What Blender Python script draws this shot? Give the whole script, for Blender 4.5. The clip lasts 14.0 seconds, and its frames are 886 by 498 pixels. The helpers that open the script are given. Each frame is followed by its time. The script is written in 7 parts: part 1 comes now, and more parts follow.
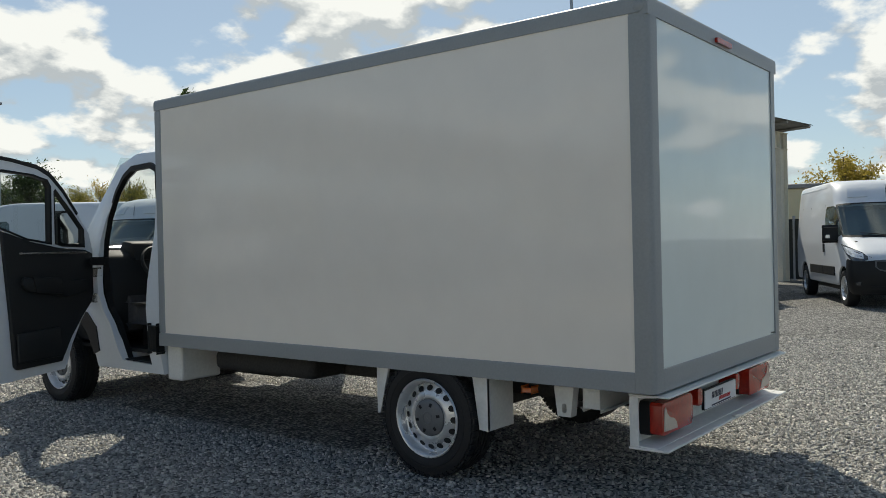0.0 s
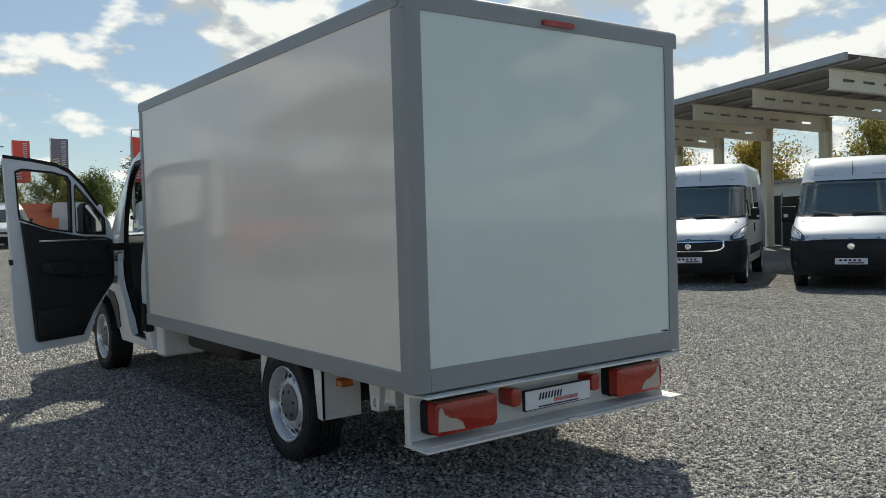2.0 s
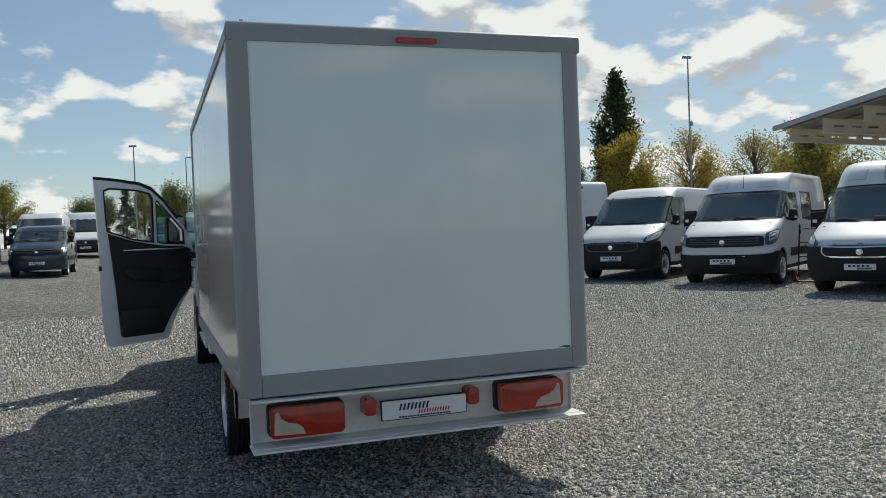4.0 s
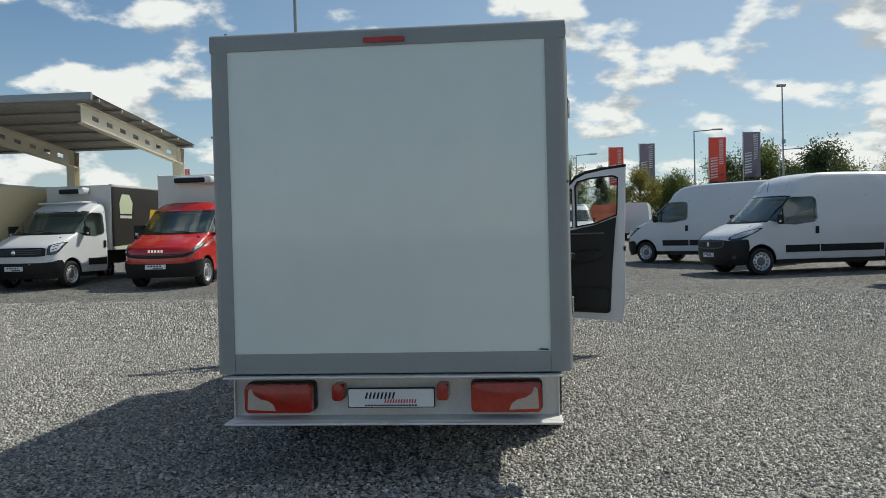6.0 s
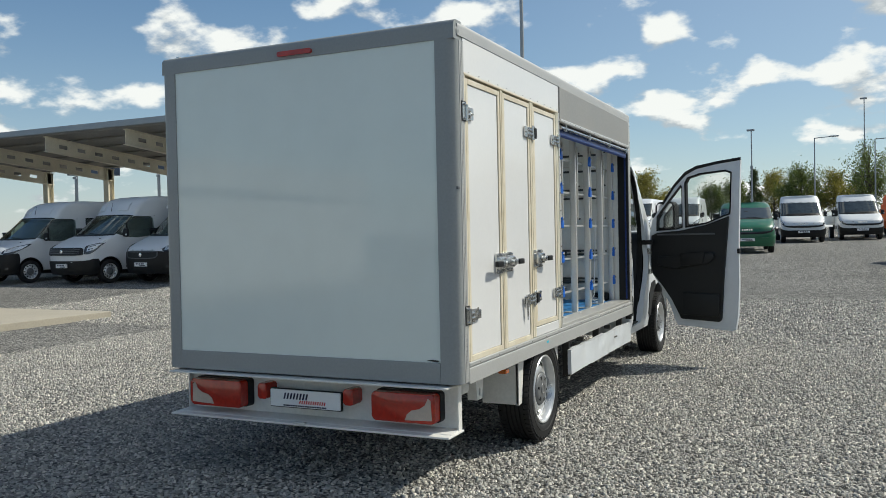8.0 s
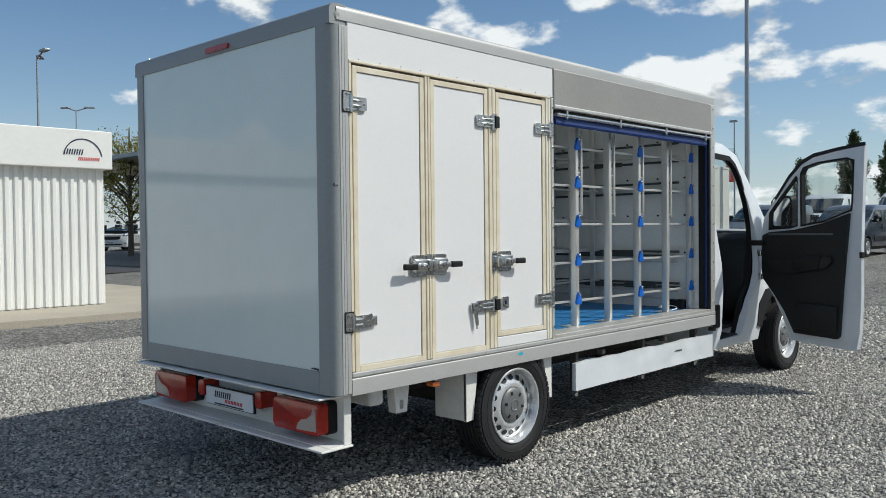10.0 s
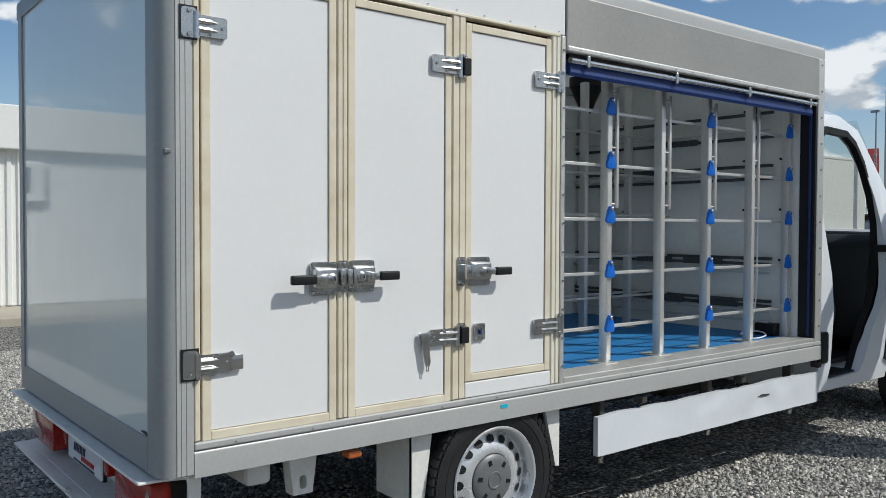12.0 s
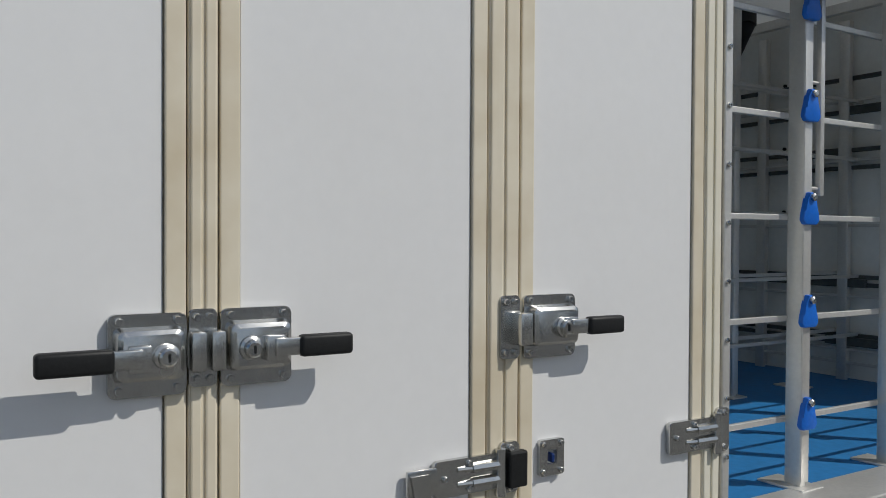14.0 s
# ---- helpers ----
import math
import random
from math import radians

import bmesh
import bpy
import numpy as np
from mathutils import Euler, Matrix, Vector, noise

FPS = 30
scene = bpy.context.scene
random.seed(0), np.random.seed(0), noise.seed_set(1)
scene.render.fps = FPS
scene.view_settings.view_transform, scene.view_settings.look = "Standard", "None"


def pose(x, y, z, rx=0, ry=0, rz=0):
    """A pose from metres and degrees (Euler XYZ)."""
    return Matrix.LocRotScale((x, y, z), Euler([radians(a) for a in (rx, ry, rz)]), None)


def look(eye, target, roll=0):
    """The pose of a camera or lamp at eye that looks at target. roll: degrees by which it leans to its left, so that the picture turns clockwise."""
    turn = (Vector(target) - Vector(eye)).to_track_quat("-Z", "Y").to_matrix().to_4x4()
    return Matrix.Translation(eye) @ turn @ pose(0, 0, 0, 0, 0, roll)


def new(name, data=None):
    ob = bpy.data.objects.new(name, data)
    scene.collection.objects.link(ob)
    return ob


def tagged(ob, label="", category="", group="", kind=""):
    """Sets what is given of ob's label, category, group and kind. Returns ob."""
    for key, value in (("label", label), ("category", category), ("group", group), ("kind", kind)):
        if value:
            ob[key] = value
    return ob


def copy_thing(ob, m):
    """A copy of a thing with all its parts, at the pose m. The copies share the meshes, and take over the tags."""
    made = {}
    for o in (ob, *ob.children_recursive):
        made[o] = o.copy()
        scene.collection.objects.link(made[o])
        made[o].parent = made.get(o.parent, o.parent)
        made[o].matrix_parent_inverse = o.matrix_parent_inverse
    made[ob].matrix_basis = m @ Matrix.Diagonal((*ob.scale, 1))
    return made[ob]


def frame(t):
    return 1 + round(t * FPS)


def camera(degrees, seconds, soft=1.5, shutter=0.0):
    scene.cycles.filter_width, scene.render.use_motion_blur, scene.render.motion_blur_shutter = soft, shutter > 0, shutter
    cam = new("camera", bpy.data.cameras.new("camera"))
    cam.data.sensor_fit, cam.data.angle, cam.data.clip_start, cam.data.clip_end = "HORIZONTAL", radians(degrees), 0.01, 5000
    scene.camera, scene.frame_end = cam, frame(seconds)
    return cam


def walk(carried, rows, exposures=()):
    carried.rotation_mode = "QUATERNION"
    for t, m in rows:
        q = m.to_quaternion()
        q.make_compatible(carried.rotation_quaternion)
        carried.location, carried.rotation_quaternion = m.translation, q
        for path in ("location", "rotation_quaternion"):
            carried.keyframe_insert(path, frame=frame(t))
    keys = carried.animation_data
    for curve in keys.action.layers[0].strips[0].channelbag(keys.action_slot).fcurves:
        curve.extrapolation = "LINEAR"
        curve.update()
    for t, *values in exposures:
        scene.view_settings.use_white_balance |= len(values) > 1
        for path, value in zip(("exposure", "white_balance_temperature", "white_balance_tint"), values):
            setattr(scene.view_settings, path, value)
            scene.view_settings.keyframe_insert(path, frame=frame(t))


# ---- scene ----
cam = camera(56.2, 14.0, soft=0.7)
PATH = [
    (0, (-4.705, -1.665, 1.341), (-3.136, -0.424, 1.33), -1.3),
    (0.5, (-4.385, -2.155, 1.359), (-2.895, -0.821, 1.334), -1.5),
    (1, (-3.954, -2.605, 1.425), (-2.563, -1.168, 1.369), -1.9),
    (1.5, (-3.574, -2.895, 1.413), (-2.281, -1.37, 1.353), -1.9),
    (2, (-3.165, -3.224, 1.418), (-1.983, -1.612, 1.351), -1.7),
    (2.5, (-2.753, -3.546, 1.424), (-1.709, -1.842, 1.357), -1.8),
    (5, (-0.39, -4.539, 1.385), (-0.093, -2.561, 1.354), -1.8),
    (5.5, (0.143, -4.567, 1.366), (0.189, -2.568, 1.334), -1.4),
    (6, (0.716, -4.56, 1.354), (0.535, -2.568, 1.323), -1.4),
    (6.5, (1.208, -4.467, 1.355), (0.852, -2.499, 1.324), -1.5),
    (7, (1.738, -4.329, 1.367), (1.202, -2.402, 1.334), -1.3),
    (7.5, (2.254, -4.174, 1.388), (1.568, -2.295, 1.353), -1.2),
    (10, (4.154, -2.555, 1.404), (2.779, -1.103, 1.361), -0.6),
    (10.5, (4.185, -2.116, 1.412), (2.775, -0.699, 1.36), -0.3),
    (11, (4.099, -1.663, 1.408), (2.647, -0.289, 1.352), -0.2),
    (11.5, (3.876, -1.249, 1.424), (2.366, 0.061, 1.367), 0.1),
    (12, (3.574, -0.909, 1.402), (2.006, 0.331, 1.349), 0.2),
    (12.5, (3.227, -0.547, 1.369), (1.623, 0.646, 1.325), 0.2),
    (13, (2.856, -0.219, 1.349), (1.227, 0.941, 1.315), 0.1),
    (13.2, (2.736, -0.093, 1.359), (1.083, 1.031, 1.321), 0.3),
    (13.5, (2.512, 0.064, 1.348), (0.854, 1.183, 1.332), -0.3),
    (14, (2.22, 0.328, 1.388), (0.516, 1.374, 1.357), 0.3),
]
EXPOSURES = [
    (0.0, 0.08, 6850, 5), (1.5, 0.10, 6850, 5), (2.5, 0.06, 6750, 4), (5.0, -0.10, 6650, 4), (7.5, 0.08, 6650, 4), (10.0, 0.0, 6350, 6),
    (11.0, -0.01, 6250, 7), (12.0, -0.09, 6250, 7), (12.5, -0.20, 6300, 7), (13.2, -0.34, 6350, 8), (14.0, -0.48, 6350, 9),
]
walk(cam, [(t, look(eye, target, roll)) for t, eye, target, roll in PATH], EXPOSURES)

# ---- world and sun ----
SUN = Vector((0.70, 0.62, 1.0)).normalized()
world = bpy.data.worlds.new("world")
scene.world = world
world.use_nodes = True
wn, wl = world.node_tree.nodes, world.node_tree.links
wn.clear()
w_out = wn.new("ShaderNodeOutputWorld")
w_bg = wn.new("ShaderNodeBackground")
sky = wn.new("ShaderNodeTexSky")
sky.sky_type = "NISHITA"
sky.sun_disc = False
sky.sun_elevation = math.asin(SUN.z)
sky.sun_rotation = math.atan2(SUN.x, SUN.y)
sky.air_density, sky.dust_density, sky.ozone_density = 1.0, 0.1, 3.0
w_co = wn.new("ShaderNodeTexCoord")
w_sep = wn.new("ShaderNodeSeparateXYZ")
wl.new(w_co.outputs["Generated"], w_sep.inputs[0])


def w_math(op, a, b=None, clamp=False):
    n = wn.new("ShaderNodeMath")
    n.operation, n.use_clamp = op, clamp
    for k, v in enumerate((a, b)):
        if v is None:
            continue
        if isinstance(v, (int, float)):
            n.inputs[k].default_value = v
        else:
            wl.new(v, n.inputs[k])
    return n.outputs[0]


# cumulus: a flat layer of noise seen in perspective, sampled twice to light the heads and grey the bases
def w_cover(lift):
    h = w_math("ADD", w_math("MAXIMUM", w_math("ADD", w_sep.outputs[2], lift), 0.0), 0.38)
    xyz = wn.new("ShaderNodeCombineXYZ")
    wl.new(w_math("DIVIDE", w_sep.outputs[0], h), xyz.inputs[0])
    wl.new(w_math("DIVIDE", w_sep.outputs[1], h), xyz.inputs[1])
    fine, big = wn.new("ShaderNodeTexNoise"), wn.new("ShaderNodeTexNoise")
    fine.inputs["Scale"].default_value, fine.inputs["Detail"].default_value, fine.inputs["Roughness"].default_value = 5.2, 12.0, 0.52
    big.inputs["Scale"].default_value, big.inputs["Detail"].default_value = 1.5, 2.0
    wl.new(xyz.outputs[0], fine.inputs["Vector"]), wl.new(xyz.outputs[0], big.inputs["Vector"])
    return w_math("ADD", fine.outputs[0], w_math("MULTIPLY", w_math("SUBTRACT", big.outputs[0], 0.5), 0.5))


w_here, w_above = w_cover(0.0), w_cover(0.03)
# the cover thickens towards the sun's side of the sky
w_side = w_math("ADD", w_math("MULTIPLY", w_sep.outputs[0], 0.065), w_math("MULTIPLY", w_sep.outputs[1], 0.05))
w_sum = w_math("ADD", w_here, w_side)
w_ramp = wn.new("ShaderNodeMapRange")
w_ramp.interpolation_type = "SMOOTHSTEP"
w_ramp.inputs["From Min"].default_value, w_ramp.inputs["From Max"].default_value = 0.535, 0.635
wl.new(w_sum, w_ramp.inputs["Value"])
w_head = wn.new("ShaderNodeMapRange")
w_head.inputs["From Min"].default_value, w_head.inputs["From Max"].default_value = -0.05, 0.05
wl.new(w_math("SUBTRACT", w_here, w_above), w_head.inputs["Value"])
w_shade = wn.new("ShaderNodeMix")
w_shade.data_type = "RGBA"
w_shade.inputs["A"].default_value, w_shade.inputs["B"].default_value = (4.5, 4.9, 5.4, 1), (8.6, 8.7, 8.8, 1)
wl.new(w_head.outputs[0], w_shade.inputs["Factor"])
w_mix = wn.new("ShaderNodeMix")
w_mix.data_type = "RGBA"
wl.new(w_ramp.outputs[0], w_mix.inputs["Factor"])
w_haze = wn.new("ShaderNodeMix")
w_haze.data_type = "RGBA"
w_low = w_math("MULTIPLY", w_math("POWER", w_math("SUBTRACT", 1.0, w_math("MAXIMUM", w_sep.outputs[2], 0.0), True), 9.0), 0.75)
w_sunward = w_math("MULTIPLY", w_math("ADD", w_math("MULTIPLY", w_sep.outputs[0], 0.55), w_math("MULTIPLY", w_sep.outputs[1], 0.40), True), 0.85)
wl.new(w_math("MAXIMUM", w_low, w_sunward), w_haze.inputs["Factor"])
w_hue = wn.new("ShaderNodeHueSaturation")
w_hue.inputs["Saturation"].default_value, w_hue.inputs["Value"].default_value = 1.1, 0.9
wl.new(sky.outputs[0], w_hue.inputs["Color"])
wl.new(w_hue.outputs[0], w_haze.inputs["A"])
w_haze.inputs["B"].default_value = (4.7, 5.35, 6.2, 1)
wl.new(w_haze.outputs["Result"], w_mix.inputs["A"])
wl.new(w_shade.outputs["Result"], w_mix.inputs["B"])
wl.new(w_mix.outputs["Result"], w_bg.inputs[0])
w_bg.inputs[1].default_value = 0.103
wl.new(w_bg.outputs[0], w_out.inputs[0])

sun_data = bpy.data.lights.new("sun", "SUN")
sun_data.energy, sun_data.angle, sun_data.color = 3.7, radians(0.55), (1.0, 0.95, 0.87)
sun = new("sun", sun_data)
sun.matrix_world = look(SUN * 60, (0, 0, 0))


# ---- materials ----
def mat(name, color, rough=0.5, metal=0.0, vary=0.08, scale=3.0, fine=60.0, bump=0.05, coat=0.0, dirt=None, spec=0.5, random_tone=0.0):
    """A surface: base colour, drift of tone at two scales, fine relief and uneven gloss."""
    m = bpy.data.materials.new(name)
    m.use_nodes = True
    n, l = m.node_tree.nodes, m.node_tree.links
    p = n["Principled BSDF"]
    co = n.new("ShaderNodeTexCoord")
    big, small = n.new("ShaderNodeTexNoise"), n.new("ShaderNodeTexNoise")
    big.inputs["Scale"].default_value, big.inputs["Detail"].default_value = scale, 5
    small.inputs["Scale"].default_value, small.inputs["Detail"].default_value = fine, 4
    l.new(co.outputs["Object"], big.inputs["Vector"]), l.new(co.outputs["Object"], small.inputs["Vector"])
    add = n.new("ShaderNodeMath")
    add.operation = "ADD"
    l.new(big.outputs[0], add.inputs[0]), l.new(small.outputs[0], add.inputs[1])
    last = add.outputs[0]
    if random_tone:
        info = n.new("ShaderNodeObjectInfo")
        ma = n.new("ShaderNodeMath")
        ma.operation = "MULTIPLY_ADD"
        ma.inputs[1].default_value = random_tone
        l.new(info.outputs["Random"], ma.inputs[0]), l.new(last, ma.inputs[2])
        last = ma.outputs[0]
    ramp = n.new("ShaderNodeMapRange")
    ramp.inputs["From Min"].default_value, ramp.inputs["From Max"].default_value = 0.6, 1.4
    l.new(last, ramp.inputs["Value"])
    mix = n.new("ShaderNodeMix")
    mix.data_type = "RGBA"
    low = dirt or tuple(c * (1 - vary) for c in color)
    hi = tuple(min(1, c * (1 + vary)) for c in color)
    mix.inputs["A"].default_value, mix.inputs["B"].default_value = (*low, 1), (*hi, 1)
    l.new(ramp.outputs[0], mix.inputs["Factor"])
    l.new(mix.outputs["Result"], p.inputs["Base Color"])
    rr = n.new("ShaderNodeMapRange")
    rr.inputs["To Min"].default_value, rr.inputs["To Max"].default_value = max(0.02, rough * 0.8), min(1, rough * 1.2)
    l.new(big.outputs[0], rr.inputs["Value"])
    l.new(rr.outputs[0], p.inputs["Roughness"])
    p.inputs["Metallic"].default_value = metal
    p.inputs["Specular IOR Level"].default_value = spec
    if coat:
        p.inputs["Coat Weight"].default_value, p.inputs["Coat Roughness"].default_value = coat, 0.04
    if bump:
        b = n.new("ShaderNodeBump")
        b.inputs["Strength"].default_value, b.inputs["Distance"].default_value = bump, 0.01
        l.new(small.outputs[0], b.inputs["Height"])
        l.new(b.outputs[0], p.inputs["Normal"])
    return m


def glass_mat(name, tint, rough=0.02, clear=0.7, face=0.05):
    """Window glass: part seen through, part tinted gloss."""
    m = bpy.data.materials.new(name)
    m.use_nodes = True
    n, l = m.node_tree.nodes, m.node_tree.links
    n.remove(n["Principled BSDF"])
    tr, gl, lw = n.new("ShaderNodeBsdfTransparent"), n.new("ShaderNodeBsdfGlossy"), n.new("ShaderNodeLayerWeight")
    lw.inputs["Blend"].default_value = 0.5
    pw, fr = n.new("ShaderNodeMath"), n.new("ShaderNodeMath")
    pw.operation, fr.operation = "POWER", "MULTIPLY_ADD"
    pw.inputs[1].default_value, fr.inputs[1].default_value, fr.inputs[2].default_value = 5.0, 0.85, face
    l.new(lw.outputs["Facing"], pw.inputs[0]), l.new(pw.outputs[0], fr.inputs[0])
    mix = n.new("ShaderNodeMixShader")
    tr.inputs[0].default_value = (*(c * clear for c in tint), 1)
    gl.inputs["Roughness"].default_value = rough
    l.new(fr.outputs[0], mix.inputs[0]), l.new(tr.outputs[0], mix.inputs[1]), l.new(gl.outputs[0], mix.inputs[2])
    l.new(mix.outputs[0], n["Material Output"].inputs[0])
    return m


# left side panel: a warmer white than the rear panel
M_SIDEPANEL = mat("warm_white_side_panel", (0.86, 0.80, 0.715), 0.10, vary=0.03, scale=1.2, fine=5, bump=0.004, coat=0.15)
M_PANEL = mat("white_grp_panel", (0.77, 0.83, 0.79), 0.05, vary=0.03, scale=1.2, fine=5, bump=0.004, coat=0.3)
M_DOORPANEL = mat("white_door_panel", (0.79, 0.785, 0.78), 0.22, vary=0.02, scale=1.5, fine=40, bump=0.01, coat=0.2)
M_FRAME = mat("grey_box_frame", (0.295, 0.31, 0.31), 0.42, vary=0.08, scale=2.5, fine=70, bump=0.03)
M_ALU = mat("anodised_aluminium", (0.68, 0.665, 0.63), 0.38, metal=0.6, vary=0.08, scale=4, fine=90, bump=0.02)
M_ALUSIDE = mat("grey_painted_rail", (0.46, 0.46, 0.45), 0.45, metal=0.2, vary=0.08, scale=3, fine=80, bump=0.02)
M_PALECREAM = mat("pale_cream_profile", (0.76, 0.73, 0.63), 0.42, vary=0.04, scale=3, fine=9, bump=0.01, dirt=(0.70, 0.65, 0.51))
M_RUNNER = mat("worn_dark_runner", (0.055, 0.062, 0.062), 0.5, vary=0.4, scale=5, fine=40)
M_GRIME = mat("brown_joint_grime", (0.07, 0.05, 0.03), 0.9, vary=0.3)
M_CREAM = mat("cream_door_profile", (0.76, 0.705, 0.58), 0.42, vary=0.05, scale=3, fine=9, bump=0.01, dirt=(0.60, 0.51, 0.36))
M_HEADER = mat("bare_metal_header", (0.37, 0.355, 0.33), 0.42, metal=0.45, vary=0.10, scale=2.2, fine=70, bump=0.02)
M_STEEL = mat("stainless_steel", (0.56, 0.56, 0.545), 0.25, metal=1.0, vary=0.1, scale=14, fine=120, bump=0.012)
M_BLACK = mat("black_plastic", (0.012, 0.0125, 0.013), 0.5, vary=0.25, scale=6, fine=160, bump=0.05, spec=0.3)
M_TRIM = mat("dark_door_trim", (0.007, 0.008, 0.0085), 0.6, vary=0.25, scale=5, fine=220, bump=0.06)
M_RUBBER = mat("tyre_rubber", (0.011, 0.011, 0.012), 0.62, vary=0.35, scale=9, fine=90, bump=0.12)
M_RIM = mat("silver_steel_rim", (0.68, 0.69, 0.70), 0.28, metal=0.5, vary=0.1, scale=9, fine=60, bump=0.02)
M_HUB = mat("grey_hub_cap", (0.16, 0.165, 0.17), 0.45, metal=0.2, vary=0.1, scale=12, fine=80)
M_CHASSIS = mat("grimy_chassis", (0.045, 0.042, 0.038), 0.8, vary=0.5, scale=6, fine=60, bump=0.2)
M_WHITE = mat("white_car_paint", (0.70, 0.73, 0.76), 0.55, vary=0.03, scale=2, fine=30, bump=0.0, coat=0.7)
M_BLUE = mat("blue_plastic", (0.006, 0.14, 0.62), 0.4, vary=0.12, scale=14, fine=90)
M_BLUEFLOOR = mat("blue_floor_coating", (0.02, 0.17, 0.42), 0.5, vary=0.2, scale=3, fine=40, bump=0.05)
M_BLUECURTAIN = mat("blue_roll_curtain", (0.004, 0.028, 0.15), 0.45, vary=0.2, scale=8, fine=60)
M_LINER = mat("white_liner", (0.82, 0.82, 0.78), 0.5, vary=0.06, scale=2, fine=30, bump=0.02)
M_GRPROOF = mat("bay_fill_roof_sheet", (0.80, 0.80, 0.76), 0.4, vary=0.05)
# translucency added to the unseen roof to let fill light into the bay
gn, gl_ = M_GRPROOF.node_tree.nodes, M_GRPROOF.node_tree.links
g_t, g_m = gn.new("ShaderNodeBsdfTranslucent"), gn.new("ShaderNodeMixShader")
g_t.inputs[0].default_value, g_m.inputs[0].default_value = (0.82, 0.82, 0.78, 1), 0.14
gl_.new(gn["Principled BSDF"].outputs[0], g_m.inputs[1]), gl_.new(g_t.outputs[0], g_m.inputs[2])
gl_.new(g_m.outputs[0], gn["Material Output"].inputs[0])
M_BUMPER = mat("white_painted_steel", (0.76, 0.75, 0.71), 0.42, vary=0.1, scale=4, fine=50, bump=0.03)
M_RED = mat("red_lens", (0.40, 0.022, 0.010), 0.22, vary=0.35, scale=9, fine=40, coat=0.35)
M_PLATE = mat("white_plate", (0.78, 0.79, 0.80), 0.3, vary=0.03)
M_NAVY = mat("navy_lettering", (0.01, 0.014, 0.05), 0.4)
M_REDTEXT = mat("red_lettering", (0.55, 0.015, 0.02), 0.4)
M_AMBER = mat("amber_lens", (0.50, 0.12, 0.02), 0.2, coat=0.5)
M_GLASS = glass_mat("window_glass", (0.9, 0.95, 0.93), clear=0.85)
M_TINT = mat("tinted_glass", (0.045, 0.055, 0.055), 0.05, vary=0.3, scale=2, fine=8, bump=0, coat=1.0)
M_CHROME = mat("chrome", (0.8, 0.8, 0.8), 0.1, metal=1.0, vary=0.03)
M_CONC = mat("concrete_paving", (0.40, 0.36, 0.29), 0.85, vary=0.15, scale=1.2, fine=30, bump=0.15)
M_STEELWHITE = mat("cream_painted_steel", (0.80, 0.74, 0.60), 0.55, vary=0.1, scale=1.5, fine=20, bump=0.03)
M_SOFFIT = mat("grey_roof_sheet", (0.35, 0.335, 0.31), 0.7, vary=0.15, scale=1, fine=12)
M_CLAD = mat("white_wall_sheet", (0.78, 0.78, 0.75), 0.5, vary=0.04, scale=1, fine=18)
M_POLE = mat("galvanised_pole", (0.34, 0.36, 0.38), 0.5, metal=0.5, vary=0.15, scale=2, fine=30)
M_FENCE = mat("dark_fence_mesh", (0.022, 0.026, 0.025), 0.8, vary=0.3, scale=2, fine=30)


# ---- mesh helpers ----
def part(name, bm, material, parent=None, label="", smooth=None):
    """Link a bmesh as one mesh object under a thing or part."""
    me = bpy.data.meshes.new(name)
    bmesh.ops.recalc_face_normals(bm, faces=bm.faces)
    bm.to_mesh(me)
    bm.free()
    for mm in (material if isinstance(material, (list, tuple)) else [material]):
        me.materials.append(mm)
    if smooth:
        for poly in me.polygons:
            poly.use_smooth = True
        me.set_sharp_from_angle(angle=radians(smooth))
    ob = new(name, me)
    if parent:
        ob.parent = parent
    if label:
        tagged(ob, label)
    return ob


def thing(name, label, category, at=None, group="", kind=""):
    ob = new(name)
    ob.empty_display_size = 0.2
    if at is not None:
        ob.matrix_world = at
    return tagged(ob, label, category, group, kind)


def box(bm, x0, x1, y0, y1, z0, z1, bevel=0.0, seg=2, m=None):
    """An axis-aligned block with rounded edges."""
    r = bmesh.ops.create_cube(bm, size=1.0)
    vs = r["verts"]
    for v in vs:
        v.co = Vector(((x0 + x1) / 2 + v.co.x * (x1 - x0), (y0 + y1) / 2 + v.co.y * (y1 - y0), (z0 + z1) / 2 + v.co.z * (z1 - z0)))
    if bevel:
        es = list({e for v in vs for e in v.link_edges})
        r = bmesh.ops.bevel(bm, geom=es, offset=bevel, segments=seg, affect="EDGES", profile=0.5)
        vs = list({v for f in r["faces"] for v in f.verts} | {v for v in vs if v.is_valid})
    if m is not None:
        bmesh.ops.transform(bm, matrix=m, verts=vs)
    return bm


def B(x0, x1, y0, y1, z0, z1, bevel=0.0, seg=2, m=None):
    return box(bmesh.new(), x0, x1, y0, y1, z0, z1, bevel, seg, m)


def rod(bm, a, b, r, n=10, r2=None):
    """A round bar from a to b."""
    a, b = Vector(a), Vector(b)
    d = b - a
    m = Matrix.Translation((a + b) / 2) @ d.to_track_quat("Z", "Y").to_matrix().to_4x4()
    bmesh.ops.create_cone(bm, cap_ends=True, segments=n, radius1=r, radius2=r if r2 is None else r2, depth=d.length, matrix=m)
    return bm


